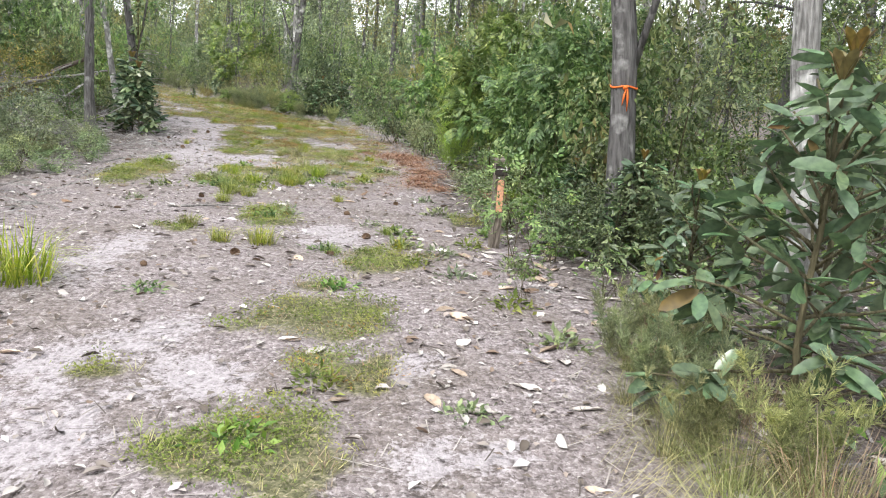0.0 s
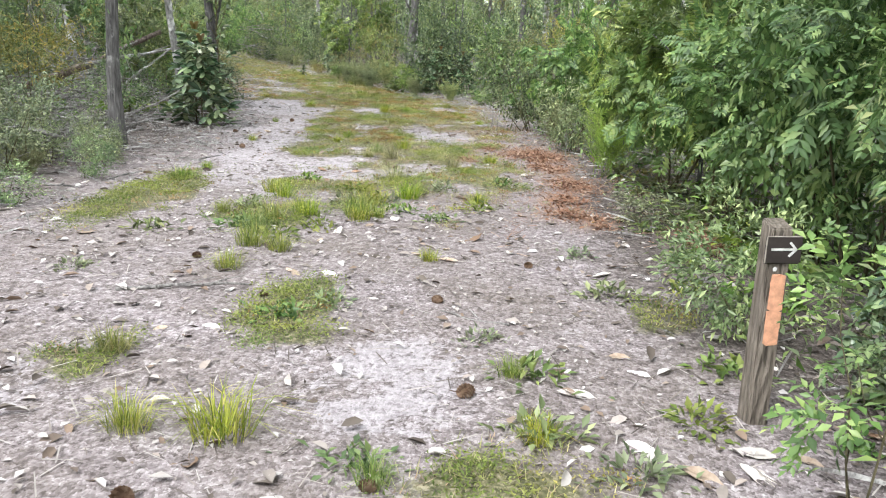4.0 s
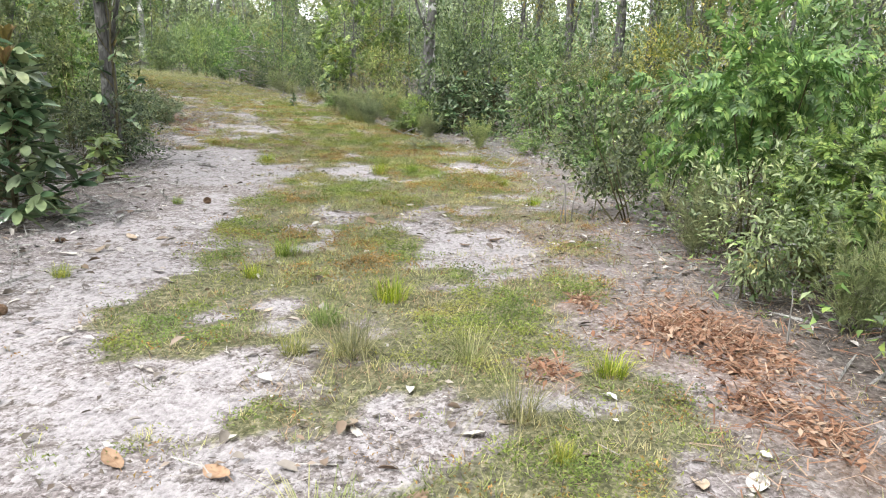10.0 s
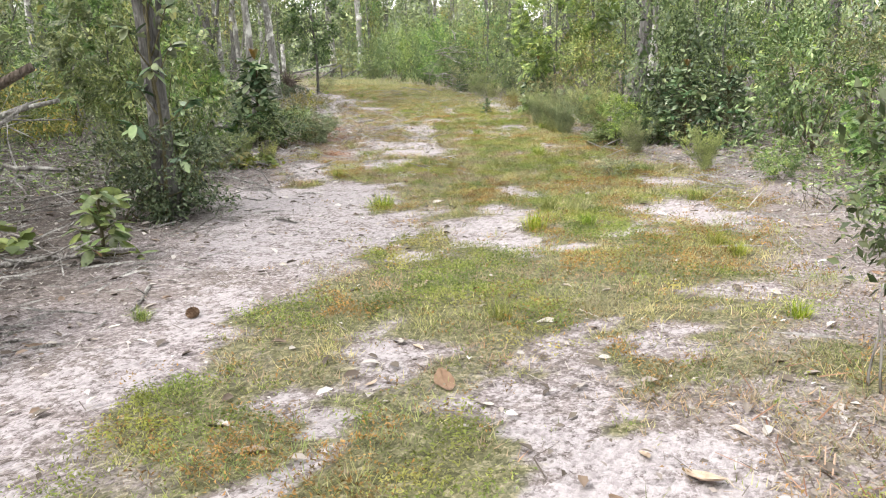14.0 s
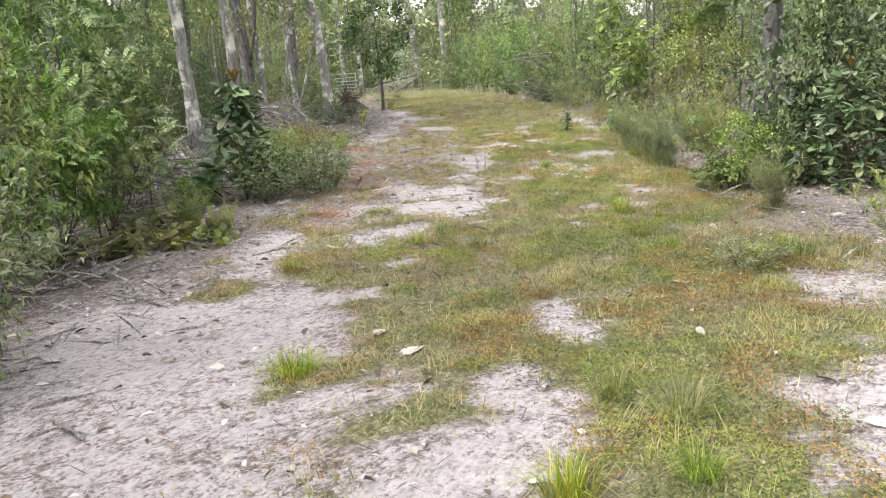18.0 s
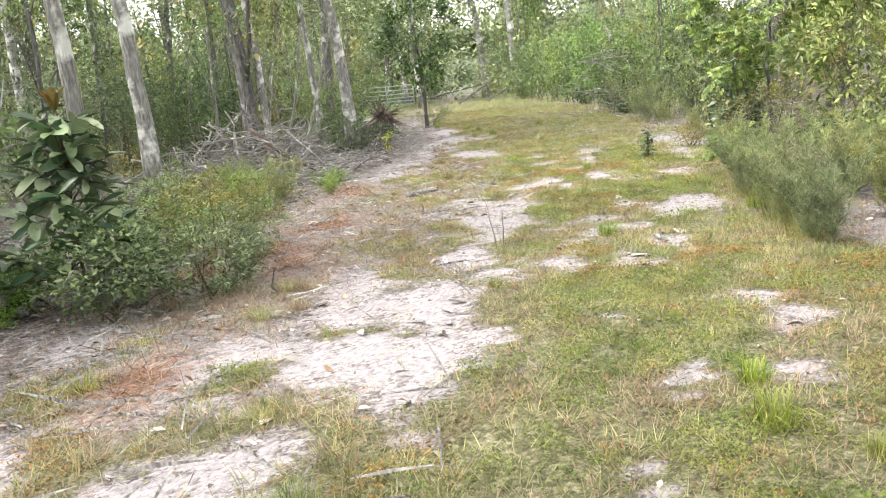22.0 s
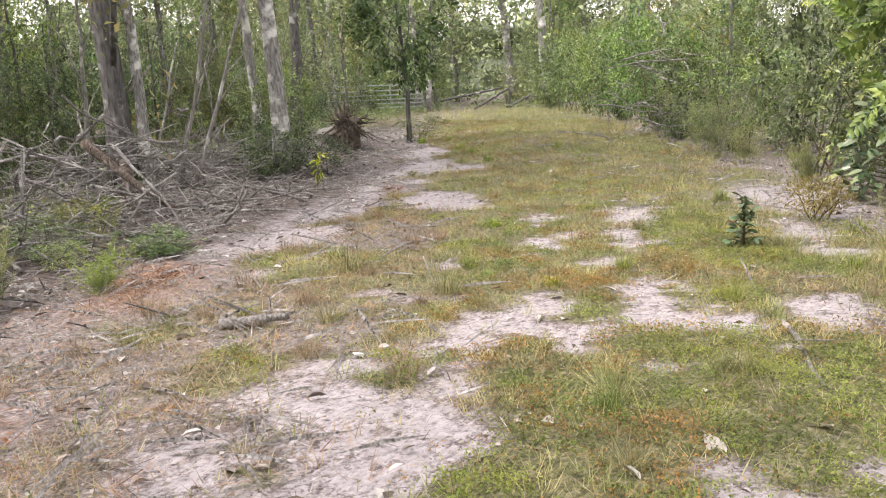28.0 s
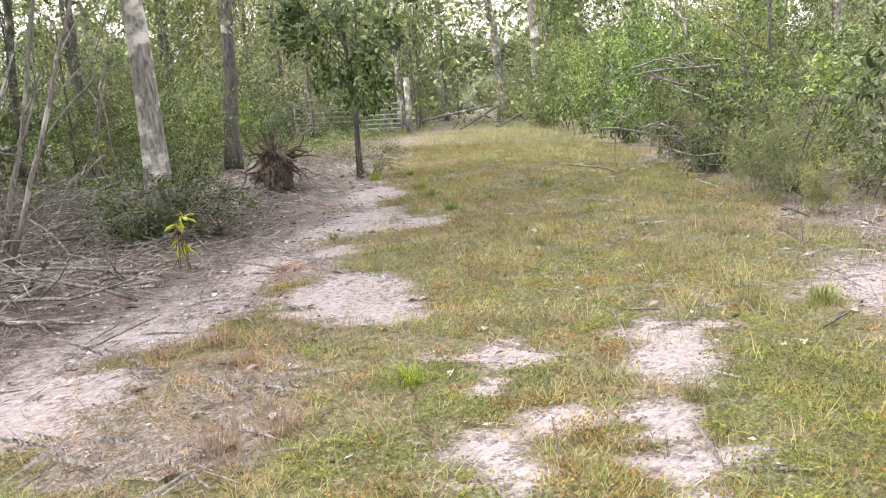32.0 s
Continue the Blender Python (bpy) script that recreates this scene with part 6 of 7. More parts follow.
Xf, Yf = -8 + np.cos(A) * R, 24 + np.sin(A) * R * 1.1
V = np.stack([Xf, Yf, Zf + land(Xf, Yf) - 1], 2).reshape(-1, 3)
i, j = np.meshgrid(np.arange(rows - 1), np.arange(cols), indexing="ij")
q0, q1 = (i * cols + j).ravel(), (i * cols + (j + 1) % cols).ravel()
tagged(new("backdrop_woods", build_mesh("backdrop_woods", V, np.stack([q0, q1, q1 + cols, q0 + cols], 1), m, True)), "distant green wood on the horizon with haze painted into its colour", "woods", "", "structure")

# ---- made things ----
def box(size, at_=(0, 0, 0), bevel=0.0, turn=0.0):
    bm = bmesh.new()
    bmesh.ops.create_cube(bm, size=1, matrix=pose(*at_, 0, 0, turn) @ Matrix.Diagonal((*size, 1)))
    if bevel:
        bmesh.ops.bevel(bm, geom=bm.edges[:], offset=bevel, segments=2, affect="EDGES")
    return bm


def bm_part(name, bm, mat, parent, label=""):
    me = bpy.data.meshes.new(name)
    bm.to_mesh(me)
    bm.free()
    me.materials.append(mat)
    return part(name, me, parent, label)


def paint(name, col, rough=0.6, spots=30.0, worn=0.35):
    m, n, l, b = material(name, rough)
    nt = noise_tex(n, l, spots, 5)
    r = ramp(n, [(0.35, tuple(v * (1 - worn) for v in col)), (0.65, col)])
    l.new(nt.outputs[0], r.inputs[0])
    l.new(r.outputs[0], b.inputs["Base Color"])
    bump(n, l, b, nt.outputs[0], 0.25, 0.004)
    return m


POSTWOOD = barky("weathered_post_wood", (0.09, 0.075, 0.06), (0.25, 0.215, 0.18), (0.2, 0.2, 0.15), 1.5, 0.6)
PLATE = paint("brown_plate", (0.055, 0.045, 0.042), 0.5, 12)
WHITEP = paint("white_paint", (0.8, 0.8, 0.78), 0.6)
RIM = paint("pale_plate_edge", (0.42, 0.38, 0.33), 0.6)
BLAZE = paint("orange_blaze_paint", (0.76, 0.4, 0.25), 0.75, 40, 0.3)
TAPE = paint("orange_tape", (0.9, 0.2, 0.04), 0.45, 8, 0.15)
STEELG = paint("galvanised_pipe", (0.4, 0.45, 0.43), 0.5, 9)

post = thing("trail_post", 1.99, 3.64, at(1.99, 3.64), "weathered square wooden trail post with an arrow plate", "sign post", "", 17)
bm = box((0.092, 0.092, 0.9), (0, 0, 0.4), 0.006)
for v in bm.verts:
    if v.co.z > 0.8:
        v.co.z += v.co.y * 0.3
bm_part("post", bm, POSTWOOD, post)
plate = bm_part("plate", box((0.158, 0.012, 0.115), (0.005, -0.053, 0.752), 0.0055), PLATE, post, "dark brown sign plate with rounded corners")
for size, p in (((0.15, 0.004, 0.004), (0.005, -0.0585, 0.8075)), ((0.004, 0.004, 0.106), (-0.072, -0.0585, 0.752))):
    bm_part("edge_strip", box(size, p), RIM, plate, "pale worn plate edge")
bm_part("arrow_shaft", box((0.1, 0.003, 0.009), (0.0, -0.0605, 0.755)), WHITEP, plate, "white arrow pointing right")
for s in (-1, 1):
    bm = box((0.042, 0.003, 0.009))
    bmesh.ops.transform(bm, matrix=pose(0.042, -0.0605, 0.755 + s * 0.0135, 0, s * 45, 0), verts=bm.verts)
    bm_part("arrow_barb", bm, WHITEP, plate, "white arrow barb")
bm_part("bolt", box((0.018, 0.006, 0.018), (-0.018, -0.05, 0.672), 0.004), WHITEP, post, "pale bolt head")
for z, h, w in ((0.572, 0.146, 0.06), (0.422, 0.138, 0.056)):
    bm = box((w, 0.003, h), (0.004, -0.0475, z))
    bmesh.ops.subdivide_edges(bm, edges=bm.edges[:], cuts=3)
    for v in bm.verts:
        v.co.x += 0.006 * math.sin(v.co.z * 90 + v.co.x * 40)
        v.co.z += 0.006 * math.sin(v.co.x * 170)
    bm_part("blaze", bm, BLAZE, post, "faded orange painted trail blaze")

# orange flagging tape round the pine
def trunk_at(tree, z):
    """The middle and radius of a placed tree's trunk at a height."""
    co = np.array([tree.matrix_basis @ v.co for v in next(c for c in tree.children if c.name.startswith("trunk")).data.vertices])[:-2].reshape(-1, 11, 3)
    mid = co.mean(1)
    k = int(np.argmax(mid[:, 2] > z))
    f = (z - mid[k - 1, 2]) / (mid[k, 2] - mid[k - 1, 2])
    rad = np.linalg.norm(co - mid[:, None], axis=2).mean(1)
    return mid[k - 1] * (1 - f) + mid[k] * f, rad[k - 1] * (1 - f) + rad[k] * f


rng = np.random.default_rng(3)
c, RT = trunk_at(placed[0], at(3, 3.4) + 1.58)
RT += 0.004
ribbon = thing("flagging_tape", *(float(v) for v in c), "orange flagging tape tied round a grey trunk", "ribbon")
a = np.linspace(0, 2 * np.pi, 25)
ring = np.stack([np.cos(a) * RT, np.sin(a) * RT, 0.01 * np.sin(a * 3)], 1)
part("loop", build_mesh("loop", *tube(ring, np.full(25, 0.009), 5), TAPE, True), ribbon)
part("knot", build_mesh("knot", *tube([(-0.03, -RT - 0.008, -0.015), (-0.01, -RT - 0.02, 0), (0.012, -RT - 0.01, 0.01)], [0.012, 0.018, 0.01], 6), TAPE, True), ribbon)
for dx, ln in ((-0.022, 0.15), (0.012, 0.2)):
    part("tail", build_mesh("tail", *tube([(dx * 0.3, -RT - 0.015, -0.01), (dx, -RT - 0.025, -0.08), (dx * 1.4, -RT - 0.02, -0.01 - ln)], [0.006, 0.011, 0.004], 4), TAPE, True), ribbon)

# steel gate at the far end
gx0, gy0 = -33.3, 57.9
gz = at(gx0, gy0)
gate = thing("field_gate", gx0, gy0, gz, "pale galvanised tube field gate standing shut", "gate", "", 45)
for k, z in enumerate((0.3, 0.48, 0.67, 0.87, 1.08, 1.32)):
    part("rail", build_mesh("rail", *tube([(0, 0, z), (-4.4, 0, z + 0.02)], [0.03, 0.03], 8), STEELG, True), gate)
for x in (0, -1.5, -3.0, -4.4):
    part("upright", build_mesh("upright", *tube([(x, 0, 0.27), (x, 0, 1.35)], [0.03, 0.03], 8), STEELG, True), gate)
gp = thing("gate_post", gx0 + 0.25, gy0 + 0.2, gz - 0.2, "tall pale wooden gate post", "post")
part("pole", build_mesh("pole", *tube([(0, 0, 0), (0, 0.02, 1.4), (-0.02, 0, 2.55)], [0.15, 0.14, 0.13], 10), PALEBARK, True), gp)
rails = thing("broken_fence", gx0 + 0.7, gy0 + 0.5, gz, "fallen grey wooden fence rails leaning by the gate", "fence", "", 45)
for p, e in (((0, 0, 0.5), (3.0, 0.5, 1.0)), ((1.6, 0, 0.05), (3.4, 0.8, 0.95)), ((3.2, 0.4, 0.05), (4.9, 0.6, 0.75)), ((3.5, 0.9, -0.05), (3.45, 0.9, 0.9))):
    part("rail", build_mesh("rail", *tube(bent(rng, p, e, 5, 0.01), np.full(5, 0.055), 7), BARK, True), rails)

# upturned root plate
rx0, ry0 = -20.5, 40.5
root = thing("root_plate", rx0, ry0, at(rx0, ry0, -0.05), "upturned stump with a ragged earthy root plate", "stump")
bm = bmesh.new()
bmesh.ops.create_icosphere(bm, subdivisions=4, radius=0.5)
for v in bm.verts:
    f = 1 + 0.35 * noise.noise(v.co * 3.1) + 0.18 * noise.noise(v.co * 8)
    v.co = Vector((v.co.x * 0.62 * f, v.co.y * 0.5 * f, v.co.z * 0.75 * f + 0.38))
bm_part("root_ball", bm, ROOT, root)
rng = np.random.default_rng(9)
for k in range(95):
    d = unit(rng.normal(0, 1, 3) * (1, 0.7, 0.9))
    d[2] = d[2] if d[2] > -0.5 else -d[2]
    a0 = np.array([0, 0, 0.5]) + d * 0.26
    e = a0 + d * rng.uniform(0.12, 0.65) + (rng.normal(0, 0.12), rng.normal(0, 0.12), rng.uniform(-0.45, 0.15))
    e[2] = max(e[2], 0.04)
    part("root", build_mesh("root", *tube(bent(rng, a0, e, 7, 0.16), np.linspace(rng.uniform(0.01, 0.035), 0.004, 7), 5), ROOT, True), root)
part("log", build_mesh("log", *tube(bent(rng, (-0.3, 0.2, 0.45), (-2.6, 1.6, 0.3), 7, 0.02), np.linspace(0.2, 0.15, 7), 10), STICK, True), root)


# ---- dead wood ----
def brush_pile(x, y, rx, ry, h, count, seed, label, thick=0.016):
    rng = np.random.default_rng(seed)
    t = thing("brush_pile", x, y, at(x, y), label, "brush pile")
    for k in range(count):
        c = rng.normal(0, 0.45, 2) * (rx, ry)
        d = unit(rng.normal(0, 1, 3) * (1, 1, 0.28))
        ln = rng.uniform(0.7, 2.1)
        z = rng.uniform(0.04, h) * max(0.15, 1 - np.hypot(c[0] / rx, c[1] / ry))
        a, e = np.array([*c, z]) - d * ln / 2, np.array([*c, z]) + d * ln / 2
        a[2], e[2] = max(a[2], 0.02), max(e[2], 0.02)
        r = thick * rng.uniform(0.25, 1.6) ** 1.3
        P = bent(rng, a, e, 6, 0.1)
        P[:, 2] = np.maximum(P[:, 2], 0.01)
        geo = [tube(P, np.linspace(r, r * 0.4, 6), 5)]
        for q in range(3):
            s = P[int(rng.integers(1, 5))]
            f = s + unit(d + rng.normal(0, 0.6, 3)) * ln * rng.uniform(0.2, 0.45)
            geo.append(tube(bent(rng, s, f, 4, 0.06), np.linspace(r * 0.5, r * 0.2, 4), 4))
        part("branch", build_mesh("branch", *joined(geo), STICK, True), t)
    return t


for x, y, rx, ry, h, cnt, s in ((-16.6, 31.4, 2.1, 1.8, 1.5, 80, 1), (-18.4, 33.4, 2.2, 1.9, 1.6, 90, 2), (-19.8, 35.9, 1.8, 1.6, 1.4, 60, 3), (-9.2, 17.6, 1.5, 1.2, 1.2, 34, 4), (-12.2, 24.9, 1.4, 1.2, 0.7, 30, 5), (-7.6, 13.0, 1.4, 1.2, 0.6, 28, 6), (-5.4, 9.4, 1.3, 1.3, 0.5, 26, 14),
                                  (-5.6, 12.0, 1.0, 1.4, 0.3, 22, 7), (-16.0, 50.0, 1.6, 1.6, 2.6, 40, 8), (-15.2, 30.2, 0.8, 0.8, 0.4, 18, 9), (-8.2, 20.2, 1.0, 1.0, 0.25, 14, 10), (-16.4, 34.0, 0.9, 1.2, 0.35, 20, 11), (-14.6, 43.9, 1.5, 1.2, 3.4, 44, 12), (-11.6, 24.2, 1.1, 0.9, 0.9, 34, 13)):
    brush_pile(x, y, rx, ry, h, cnt, s, "tangled heap of grey dead branches under the trees")


def fallen(x, y, z0, ex, ey, z1, r, seed, label="", wood=None):
    label = label or ("dark rotting log leaning on its branches" if wood else "bleached fallen branch lying on the ground")
    rng = np.random.default_rng(seed)
    t = thing("fallen_branch", x, y, at(x, y), label, "branch")
    P = bent(rng, (0, 0, z0 + r * 0.7), (ex - x, ey - y, z1 + r * 0.7 + at(ex, ey) - at(x, y)), 9, 0.03)
    ln = float(np.linalg.norm(P[-1] - P[0]))
    part("bough", build_mesh("bough", *tube(P, np.linspace(r, r * 0.45, 9), 8), wood or STICK, True), t)
    for k in range(3):
        a = P[3 + k]
        part("twig", build_mesh("twig", *tube(bent(rng, a, a + unit(P[-1] - P[0] + rng.normal(0, ln * 0.5, 3) * (1, 1, 0.3)) * ln * 0.3 + (0, 0, 0.02), 5, 0.05), np.linspace(r * 0.4, r * 0.15, 5), 5), STICK, True), t)


for k, row in enumerate(((-9.7, 16.1, 0.2, -7.3, 17.45, 1.5, 0.1), (-8.6, 16.6, 0.75, -6.86, 17.3, 1.2, 0.045), (-7.6, 15.9, 0.3, -6.9, 17.0, 1.2, 0.035), (-19.3, 35.4, 0.0, -18.9, 36.1, 3.2, 0.04), (-18.5, 35.1, 0.0, -17.8, 36.0, 3.3, 0.035), (-21.1, 34.75, 0.0, -21.0, 34.9, 3.4, 0.05), (-8.7, 21.0, 0.0, -7.2, 20.6, 0.0, 0.03), (-6.5, 15.9, 0, -5.2, 16.4, 0.1, 0.03), (-4.6, 15.9, 0, -4.3, 15.4, 0, 0.015), (-4.2, 14.4, 0, -4.0, 13.9, 0, 0.02),
                         (-5.3, 18.35, 0, -5.0, 18.3, 0, 0.02), (-6.78, 28.4, 0, -6.55, 28.1, 0.02, 0.025), (-12.2, 25.6, 0.25, -10.9, 25.3, 0.3, 0.06), (-6.9, 12.2, 0.05, -5.4, 12.6, 0.1, 0.05), (-7.6, 11.4, 0.1, -6.0, 11.9, 0.3, 0.045), (-11.5, 30.5, 0, -11.15, 30.8, 0.02, 0.045),
                         (-8.5, 32.4, 0, -8.0, 31.4, 0, 0.018), (-18.2, 33.8, 0.5, -16.9, 33.0, 0.1, 0.09), (-17.6, 32.9, 0.9, -16.3, 33.4, 0.05, 0.07), (-20.6, 33.6, 0.05, -18.9, 34.8, 1.9, 0.035), (-19.8, 35.2, 0.05, -20.4, 36.3, 2.3, 0.03), (-0.9, 9.5, 0, -0.35, 9.6, 0.01, 0.012), (0.9, 4.6, 0, 0.5, 4.75, 0, 0.008), (-1.4, 4.6, 0, -0.7, 4.9, 0, 0.014))):
    fallen(*row, 40 + k, wood=ROOT if k in (0, 17, 18) else None)
for k, (x, y, h) in enumerate(((-0.1, 15.6, 0.5), (-0.05, 15.75, 0.42), (-0.15, 15.68, 0.38), (-10.9, 34.0, 0.2), (-8.1, 27.7, 0.45), (-7.95, 27.6, 0.4), (-11.3, 38.4, 0.35), (-11.2, 38.5, 0.28), (1.2, 11.9, 0.35))):
    rng = np.random.default_rng(600 + k)
    e = (x + rng.normal(0, 0.05), y + rng.normal(0, 0.05), at(x, y) + h)
    tagged(new("dead_stalk", build_mesh("dead_stalk", *tube(bent(rng, (x, y, at(x, y, -0.02)), e, 6, 0.04), np.linspace(0.008, 0.003, 6), 5), STICK, True)), "thin upright dead weed stalk", "stalk")


# ---- pine cones and large dead leaves ----
def make_cone(seed):
    rng = np.random.default_rng(seed)
    k = 90
    f = (np.arange(k) + 0.5) / k
    a = np.arange(k) * 2.39996
    r = 0.03 * np.sin(np.pi * (0.12 + 0.83 * f)) + 0.004
    pos = np.stack([f * 0.085 - 0.042, np.cos(a) * r * 0.6, np.sin(a) * r * 0.6], 1)
    out = np.stack([np.full(k, 0.5), np.cos(a), np.sin(a)], 1)
    geo = [scatter(*leaf7(0.42), pos, out, np.tile((1.0, 0, 0), (k, 1)), np.full(k, 0.017) + r * 0.25)]
    geo.append(tube([(-0.042, 0, 0), (-0.02, 0, 0), (0.02, 0, 0), (0.045, 0, 0)], [0.006, 0.02, 0.017, 0.003], 8))
    V, F = joined(geo)
    return tagged(new("pine_cone", build_mesh("pine_cone", V + (0, 0, 0.024), F, CONE)), "brown open pine cone lying on the sand", "pine cone", "pine cones")


cone = proto(make_cone(1))
for x, y, s in ((0.78, 3.58, 1.15), (0.46, 4.9, 1.0), (-3.23, 11.36, 1.2), (-3.85, 15.47, 1.25), (-0.55, 4.75, 0.8), (0.95, 5.85, 0.9), (-0.2, 2.45, 1.2), (0.55, 2.7, 0.9), (-1.3, 5.5, 0.9), (-0.75, 1.9, 0.8), (-4.05, 13.2, 1.1)):
    ob = copy_thing(cone, pose(x, y, at(x, y), 0, 0, (x * 300) % 360))
    ob.scale = (s * 0.8, s * 0.8, s * 0.7)


def make_dead_leaf(seed, mat, label):
    """A large leathery leaf, cupped and twisted as it dried, with its stalk."""
    rng = np.random.default_rng(seed)
    nu, nv = 9, 5
    u, v = np.meshgrid(np.linspace(0, 1, nu), np.linspace(-1, 1, nv), indexing="ij")
    w = 0.24 * np.sin(np.pi * np.clip(u * 0.94 + 0.03, 0, 1)) ** 0.75
    curl, cup, tw = rng.uniform(-0.25, 0.45), rng.uniform(0.1, 0.55), rng.uniform(-0.5, 0.5)
    x, y = v * w, u - 0.5
    z = cup * v**2 * w + curl * (u - 0.5) ** 2 + tw * x * (u - 0.5) + rng.normal(0, 0.012, u.shape)
    V = np.stack([x, y, z - z.min() + 0.01], -1).reshape(-1, 3)
    i, j = np.meshgrid(np.arange(nu - 1), np.arange(nv - 1), indexing="ij")
    q = (i * nv + j).ravel()
    F = np.concatenate([np.stack([q, q + nv, q + nv + 1], 1), np.stack([q, q + nv + 1, q + 1], 1)])
    V, F = joined([(V, F), tube([(0, -0.66, 0.02), (0, -0.5, 0.02 + V[2, 2] - 0.01), (0, 0.3, 0.004 + V[25, 2])], [0.012, 0.012, 0.004], 4)])
    return tagged(new("dead_leaf", build_mesh("dead_leaf", V, F, mat, True)), label, "dead leaf", "large dead leaves")


def dead_mat(name, a, c):
    m, n, l, b = material(name, 0.7)
    nt, info = noise_tex(n, l, 5, 5), n.new("ShaderNodeObjectInfo")
    r = ramp(n, [(0.3, a), (0.7, c)])
    l.new(nt.outputs[0], r.inputs[0])
    h = n.new("ShaderNodeHueSaturation")
    l.new(r.outputs[0], h.inputs["Color"])
    l.new(mathn(n, l, "ADD", mathn(n, l, "MULTIPLY", info.outputs["Random"], 0.7), 0.6), h.inputs["Value"])
    l.new(h.outputs[0], b.inputs["Base Color"])
    bump(n, l, b, nt.outputs[0], 0.3, 0.02)
    return m


PALEL, TANL, BROWNL, RUSTL = dead_mat("bleached_leaf", (0.55, 0.5, 0.46), (0.78, 0.74, 0.7)), dead_mat("tan_leaf", (0.34, 0.25, 0.18), (0.55, 0.45, 0.36)), dead_mat("brown_leaf", (0.14, 0.09, 0.06), (0.3, 0.21, 0.15)), dead_mat("rust_leaf", (0.27, 0.16, 0.1), (0.4, 0.27, 0.18))
leaves = [proto(make_dead_leaf(200 + k, (PALEL, TANL, PALEL, BROWNL, TANL, RUSTL)[k], ("bleached pale curled dead leaf on the ground", "tan curled dead leaf on the ground", "pale grey dead leaf on the ground", "dark brown dead leaf on the ground", "light tan dead leaf on the ground", "rust-brown dead leaf on the ground")[k])) for k in range(6)]
rng = np.random.default_rng(77)
KNOWN = ((1.25, 3.69, 0, 0.2), (0.49, 6.62, 5, 0.24), (1.45, 5.79, 0, 0.2), (-1.97, 15.05, 5, 0.26), (-1.8, 16.1, 0, 0.15), (-0.7, 14.5, 1, 0.24), (-2.37, 14.1, 4, 0.18), (-2.45, 15.5, 2, 0.16), (-4.68, 20.2, 0, 0.22), (-4.29, 19.98, 2, 0.24), (-3.31, 21.5, 0, 0.2),
         (-6.74, 22.3, 0, 0.2), (-6.68, 28.7, 0, 0.22), (-8.16, 30.5, 0, 0.2), (-1.24, 9.85, 5, 0.2), (0.72, 10.2, 0, 0.22), (0.78, 10.0, 1, 0.2), (-0.5, 9.85, 3, 0.16), (1.9, 3.1, 0, 0.2), (1.7, 3.05, 4, 0.22), (0.4, 5.9, 4, 0.2), (-0.6, 6.6, 2, 0.18), (-6.6, 27.6, 2, 0.2), (-3.26, 21.95, 1, 0.2),
         (-0.9, -0.6, 5, 0.2), (0.6, 0.35, 2, 0.18), (1.9, -0.2, 0, 0.2), (1.6, 0.5, 2, 0.22), (1.5, 1.2, 4, 0.18))


def lay(k, x, y, s):
    ob = copy_thing(leaves[k], pose(x, y, at(x, y, -0.004), float(rng.normal(0, 9)), float(rng.normal(0, 9)), float(rng.uniform(0, 360))))
    ob.scale = (s, s, s)


for x, y, k, s in KNOWN:
    lay(k, x, y, s * 0.8)
r2, P = strewn(9, 3000, lambda s, g, t, d, off, y: np.where(np.abs(off) < 3.6, 1, 0.3) * np.where(y < 16, 0.3, 0.09) * (1 - t) * np.clip(1.1 - g, 0.15, 1), 5, -4.5, 34)
for x, y, _ in P[:230]:
    lay(int(rng.choice([0, 0, 1, 1, 2, 2, 3, 4, 5])), float(x), float(y), float(rng.uniform(0.06, 0.16)))

# broad pale leaves lying thick beside the post
r2 = np.random.default_rng(91)
for k in range(95):
    x, y = float(r2.uniform(1.35, 3.3)), float(r2.uniform(-0.6, 4.6))
    if np.hypot(x - 1.99, y - 3.64) > 0.2 and r2.random() < 0.35 + 0.4 * (x - 1.35):
        lay(int(r2.choice([0, 0, 0, 1, 2, 2, 4, 4, 3])), x, y, float(r2.uniform(0.09, 0.19)))

# thin saplings standing in the litter
spindly = proto(make_shrub("sapling", "spindly green sapling with small oval leaves", GREEN, 320, 1.15, 0.42, 105, sprig(5, 0.24, 0.36), 0.14, 16, low=0.25, stem=0.006, count=6, flat=1.2))
for x, y, s in ((2.15, 2.6, 0.95), (2.45, 2.95, 0.75), (2.05, 1.55, 0.5), (2.75, 1.9, 0.55), (-0.55, 20.6, 0.6)):
    place(spindly, x, y, s, group="thin saplings")

# grey weeds under the trees beside the bare path
r2 = np.random.default_rng(92)
for k in range(26):
    y = float(r2.uniform(4.6, 10.6))
    place((grey_weed, grey_shrub[0], grey_shrub[1])[k % 3], float(np.interp(y, [4.6, 10.6], [-3.6, -4.5]) - r2.uniform(0, 2.4)), y, float(r2.uniform(0.35, 0.6)), tall=0.85)

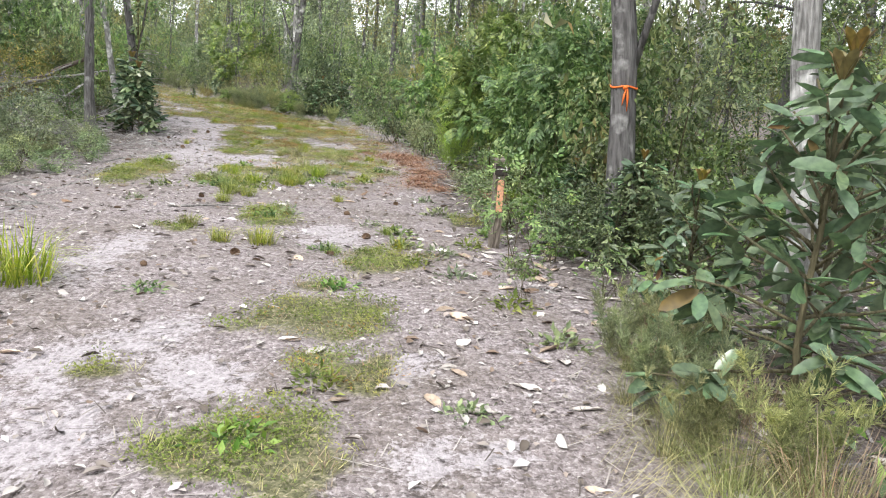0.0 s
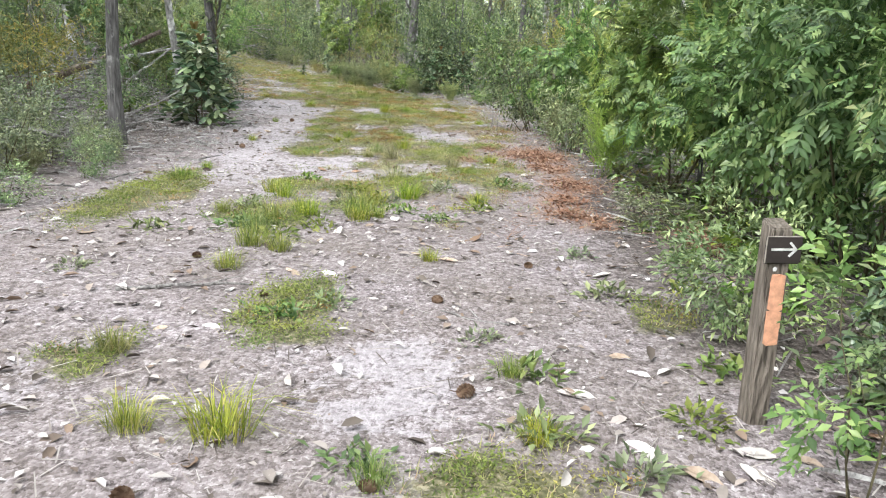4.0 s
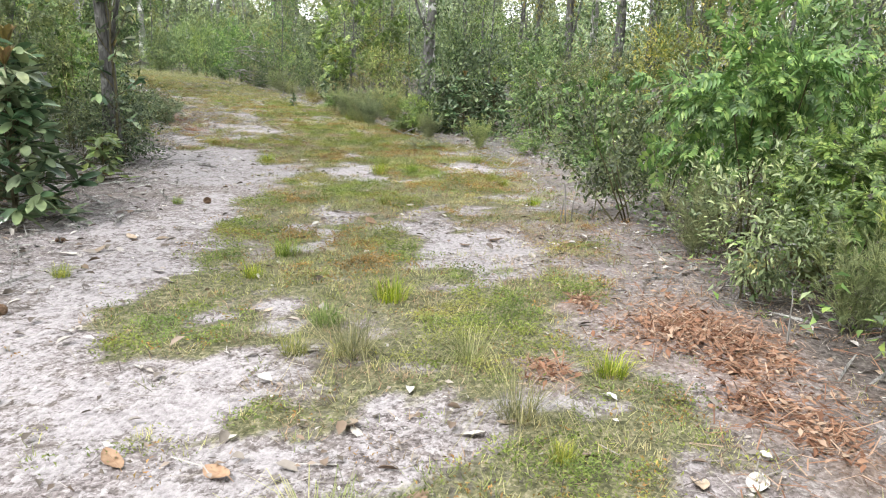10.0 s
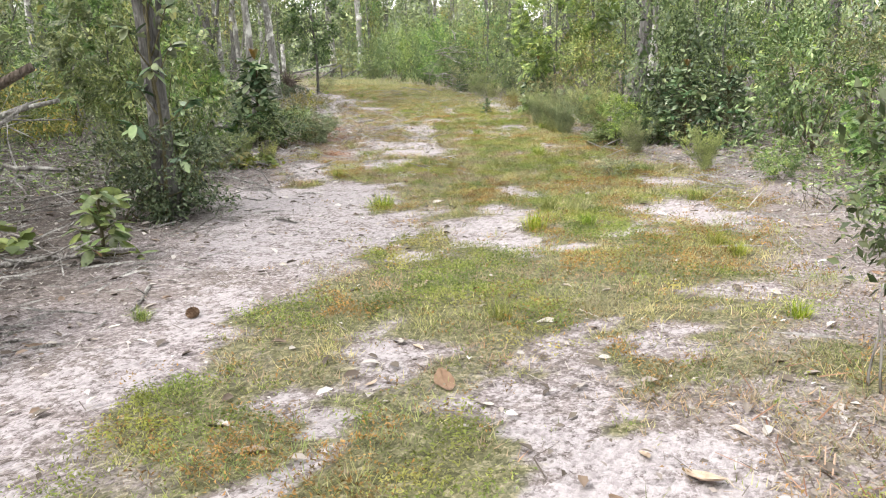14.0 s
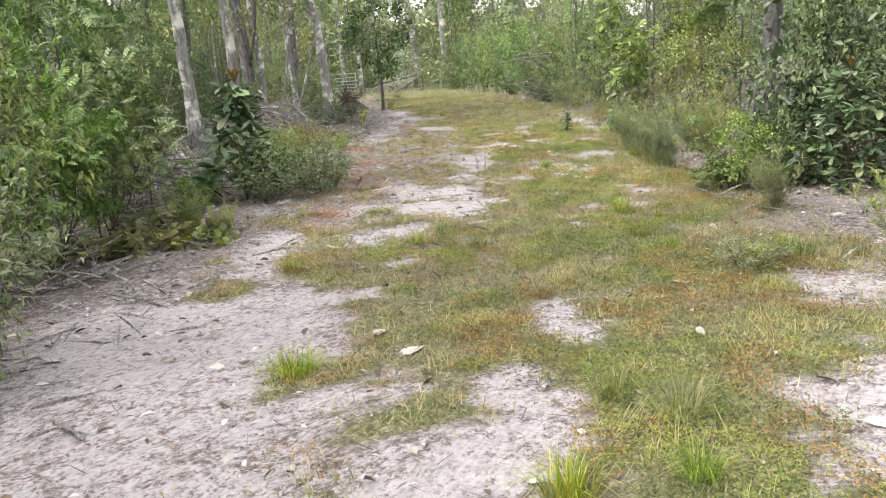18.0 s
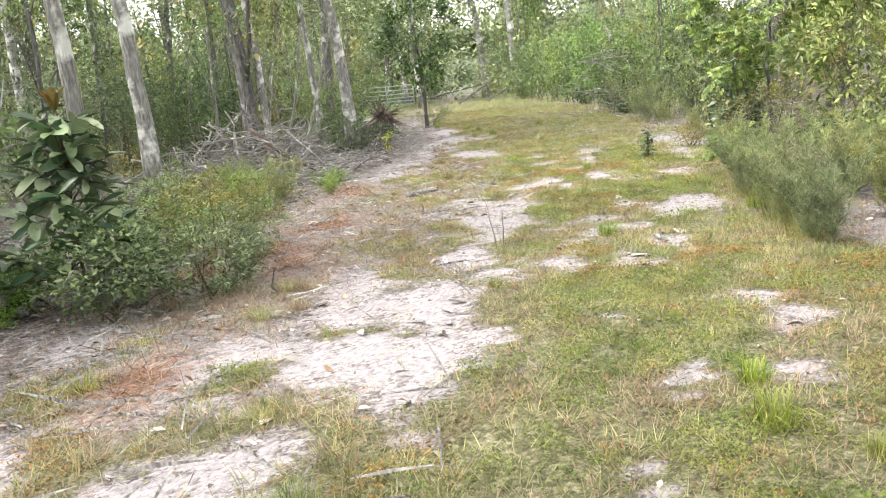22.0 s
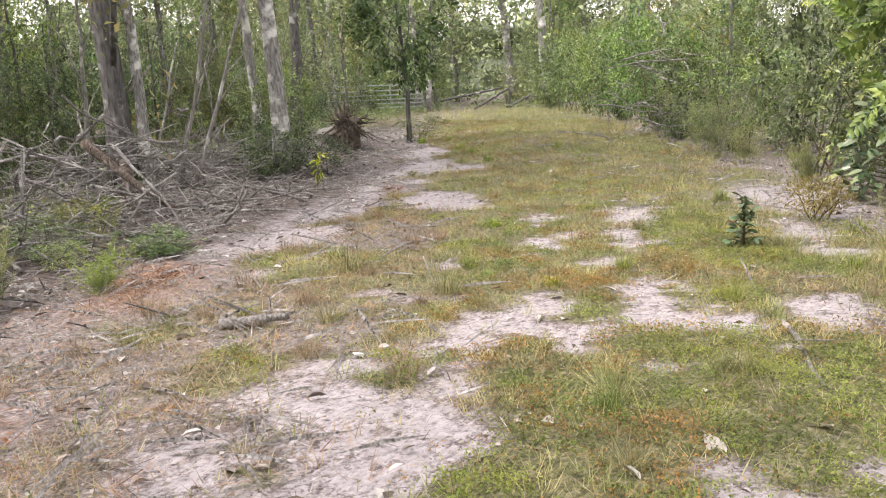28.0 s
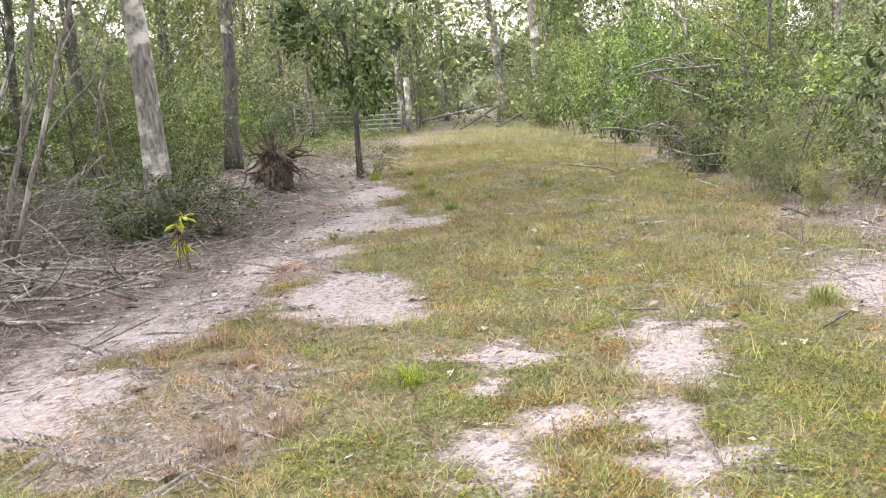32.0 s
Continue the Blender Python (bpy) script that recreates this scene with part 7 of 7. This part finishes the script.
# leafless saplings and dead stems in the edges of the wood
def make_bare(seed, h):
    rng = np.random.default_rng(seed)
    t = thing("bare_sapling", 0, 0, 0, "slender leafless grey sapling among the undergrowth", "sapling")
    P = bent(rng, (0, 0, -0.05), (rng.normal(0, 0.7), rng.normal(0, 0.7), h), 10, 0.06)
    part("stem", build_mesh("stem", *tube(P, np.linspace(0.026, 0.007, 10), 6), STICK, True), t)
    for k in range(4):
        a = P[int(rng.integers(3, 9))]
        e = a + (rng.normal(0, 0.7), rng.normal(0, 0.7), rng.uniform(0.1, 1.0))
        part("branch", build_mesh("branch", *tube(bent(rng, a, e, 6, 0.09), np.linspace(0.011, 0.003, 6), 4), STICK, True), t)
    return t


bare = [proto(make_bare(330 + k, (2.6, 3.6, 4.4)[k])) for k in range(3)]
r2 = np.random.default_rng(93)
for k in range(34):
    y = float(r2.uniform(3, 56))
    lo = np.interp(y, [-12, 8, 14, 19, 25, 30, 37, 44, 58], [-5.2, -5.4, -6.2, -7.0, -6.8, -8.6, -8.0, -5.5, -4.5])
    hi = np.interp(y, [-12, 3, 10, 16, 22, 28, 35, 42, 50, 58], [3.2, 3.4, 3.2, 3.6, 5.2, 5.6, 7.0, 8.6, 9.0, 6])
    off = lo - abs(r2.normal(0, 3)) if k % 5 < 3 else hi + abs(r2.normal(0, 2.5))
    place(bare[k % 3], float(np.interp(y, MID_Y, MID_X) + off), y, float(r2.uniform(0.7, 1.15)), group="bare saplings")
for kind, x, y, s, tall in ((green_shrub[0], -10.9, 25.6, 0.7, 0.9), (bright_shrub[1], -11.3, 26.3, 0.75, 0.8), (green_shrub[2], -11.9, 26.8, 0.7, 0.9), (olive_shrub[0], -11.0, 27.0, 0.55, 0.7), (bright_shrub[0], -12.4, 27.6, 0.7, 0.7), (green_shrub[1], -13.2, 27.9, 0.75, 0.8), (fennel[0], -13.1, 28.7, 0.5, 0.9),
                            (fennel[1], -13.7, 29.3, 0.5, 0.9), (olive_shrub[1], -12.3, 28.2, 0.4, 0.6), (green_shrub[0], -14.6, 29.4, 0.6, 0.7), (olive_shrub[1], -15.2, 31.6, 0.5, 0.9), (bright_shrub[0], -10.6, 24.2, 0.6, 0.8), (grey_shrub[1], -14.6, 31.0, 0.4, 0.7)):
    place(kind, x, y, s, None, tall)
for x, y, s in ((-12.7, 28.5, 0.75), (-13.1, 28.9, 0.8), (-13.5, 29.3, 0.75), (-13.2, 29.2, 0.7), (-12.9, 28.8, 0.7)):
    place(tall_grass[0], x, y, s)

# the wood beside the start
for x, y, s, kind in ((6.2, 7.6, 0.9, oak[0]), (5.0, 5.2, 0.8, fine_thicket[0]), (7.6, 10.2, 1.0, oak[1]), (6.6, 5.4, 0.9, fine_thicket[2]), (8.4, 7.4, 1.0, oak[2]), (5.8, 9.6, 0.9, young[1]), (7.2, 7.0, 0.9, fine_thicket[1]), (5.4, 2.6, 0.8, young[0]), (9.0, 11.5, 1.0, oak[0])):
    place(kind, x, y, s, group="wood")
for x, y, s in ((-3.95, 9.0, 0.5), (-4.35, 9.6, 0.55), (-3.7, 8.3, 0.45), (-4.7, 9.0, 0.5)):
    place(grey_shrub[int(y) % 2], x, y, s)

# taller trees over the bend of the way
for x, y, s, kind in ((0.6, 27.8, 1.0, oak[0]), (2.4, 26.4, 0.9, oak[1]), (1.6, 31.0, 1.0, oak[2]), (4.2, 29.2, 1.0, oak[0]), (-0.6, 32.6, 1.0, oak[1]), (3.2, 33.5, 1.0, oak[2]), (1.2, 25.2, 1.0, young[1]), (3.6, 24.2, 1.1, young[0]), (5.2, 25.8, 1.0, oak[1])):
    place(kind, x, y, s, group="wood")

# the wood closing behind the brush heaps
r2 = np.random.default_rng(94)
for k in range(26):
    y = float(r2.uniform(29, 44))
    x = float(np.interp(y, [29, 37, 44], [-19.5, -22.5, -26.5]) - abs(r2.normal(0, 2.2)))
    place((fine_thicket[0], fine_thicket[2], young[1], fine_thicket[1], young[0])[k % 5], x, y, float(r2.uniform(0.55, 0.95)), group="wood")
for k in range(14):
    y = float(r2.uniform(30, 56))
    place(oak[k % 3], float(np.interp(y, [30, 44, 56], [-25, -31, -37]) - r2.uniform(0, 8)), y, float(r2.uniform(0.8, 1.1)), group="wood")

# yellow-leaved sprout and golden bush
sprout = place(proto(make_shrub("sapling", "thin sapling with drooping yellow-green leaves", YELLOWG, 300, 0.7, 0.12, 34, L7W, 0.13, 12, low=0.3, stem=0.006, droop=-0.9)), -16.4, 35.9, 1.0)
place(proto(make_shrub("bush", "small round golden-green bush in sand", GOLD, 301, 0.45, 0.3, 1700, L4N, 0.045, 30, low=0.25, spreadout=0.3)), -9.4, 36.2, 1.0)

# the models themselves stand nowhere: only their copies do
for t in protos:
    for o in (*t.children_recursive, t):
        bpy.data.objects.remove(o)
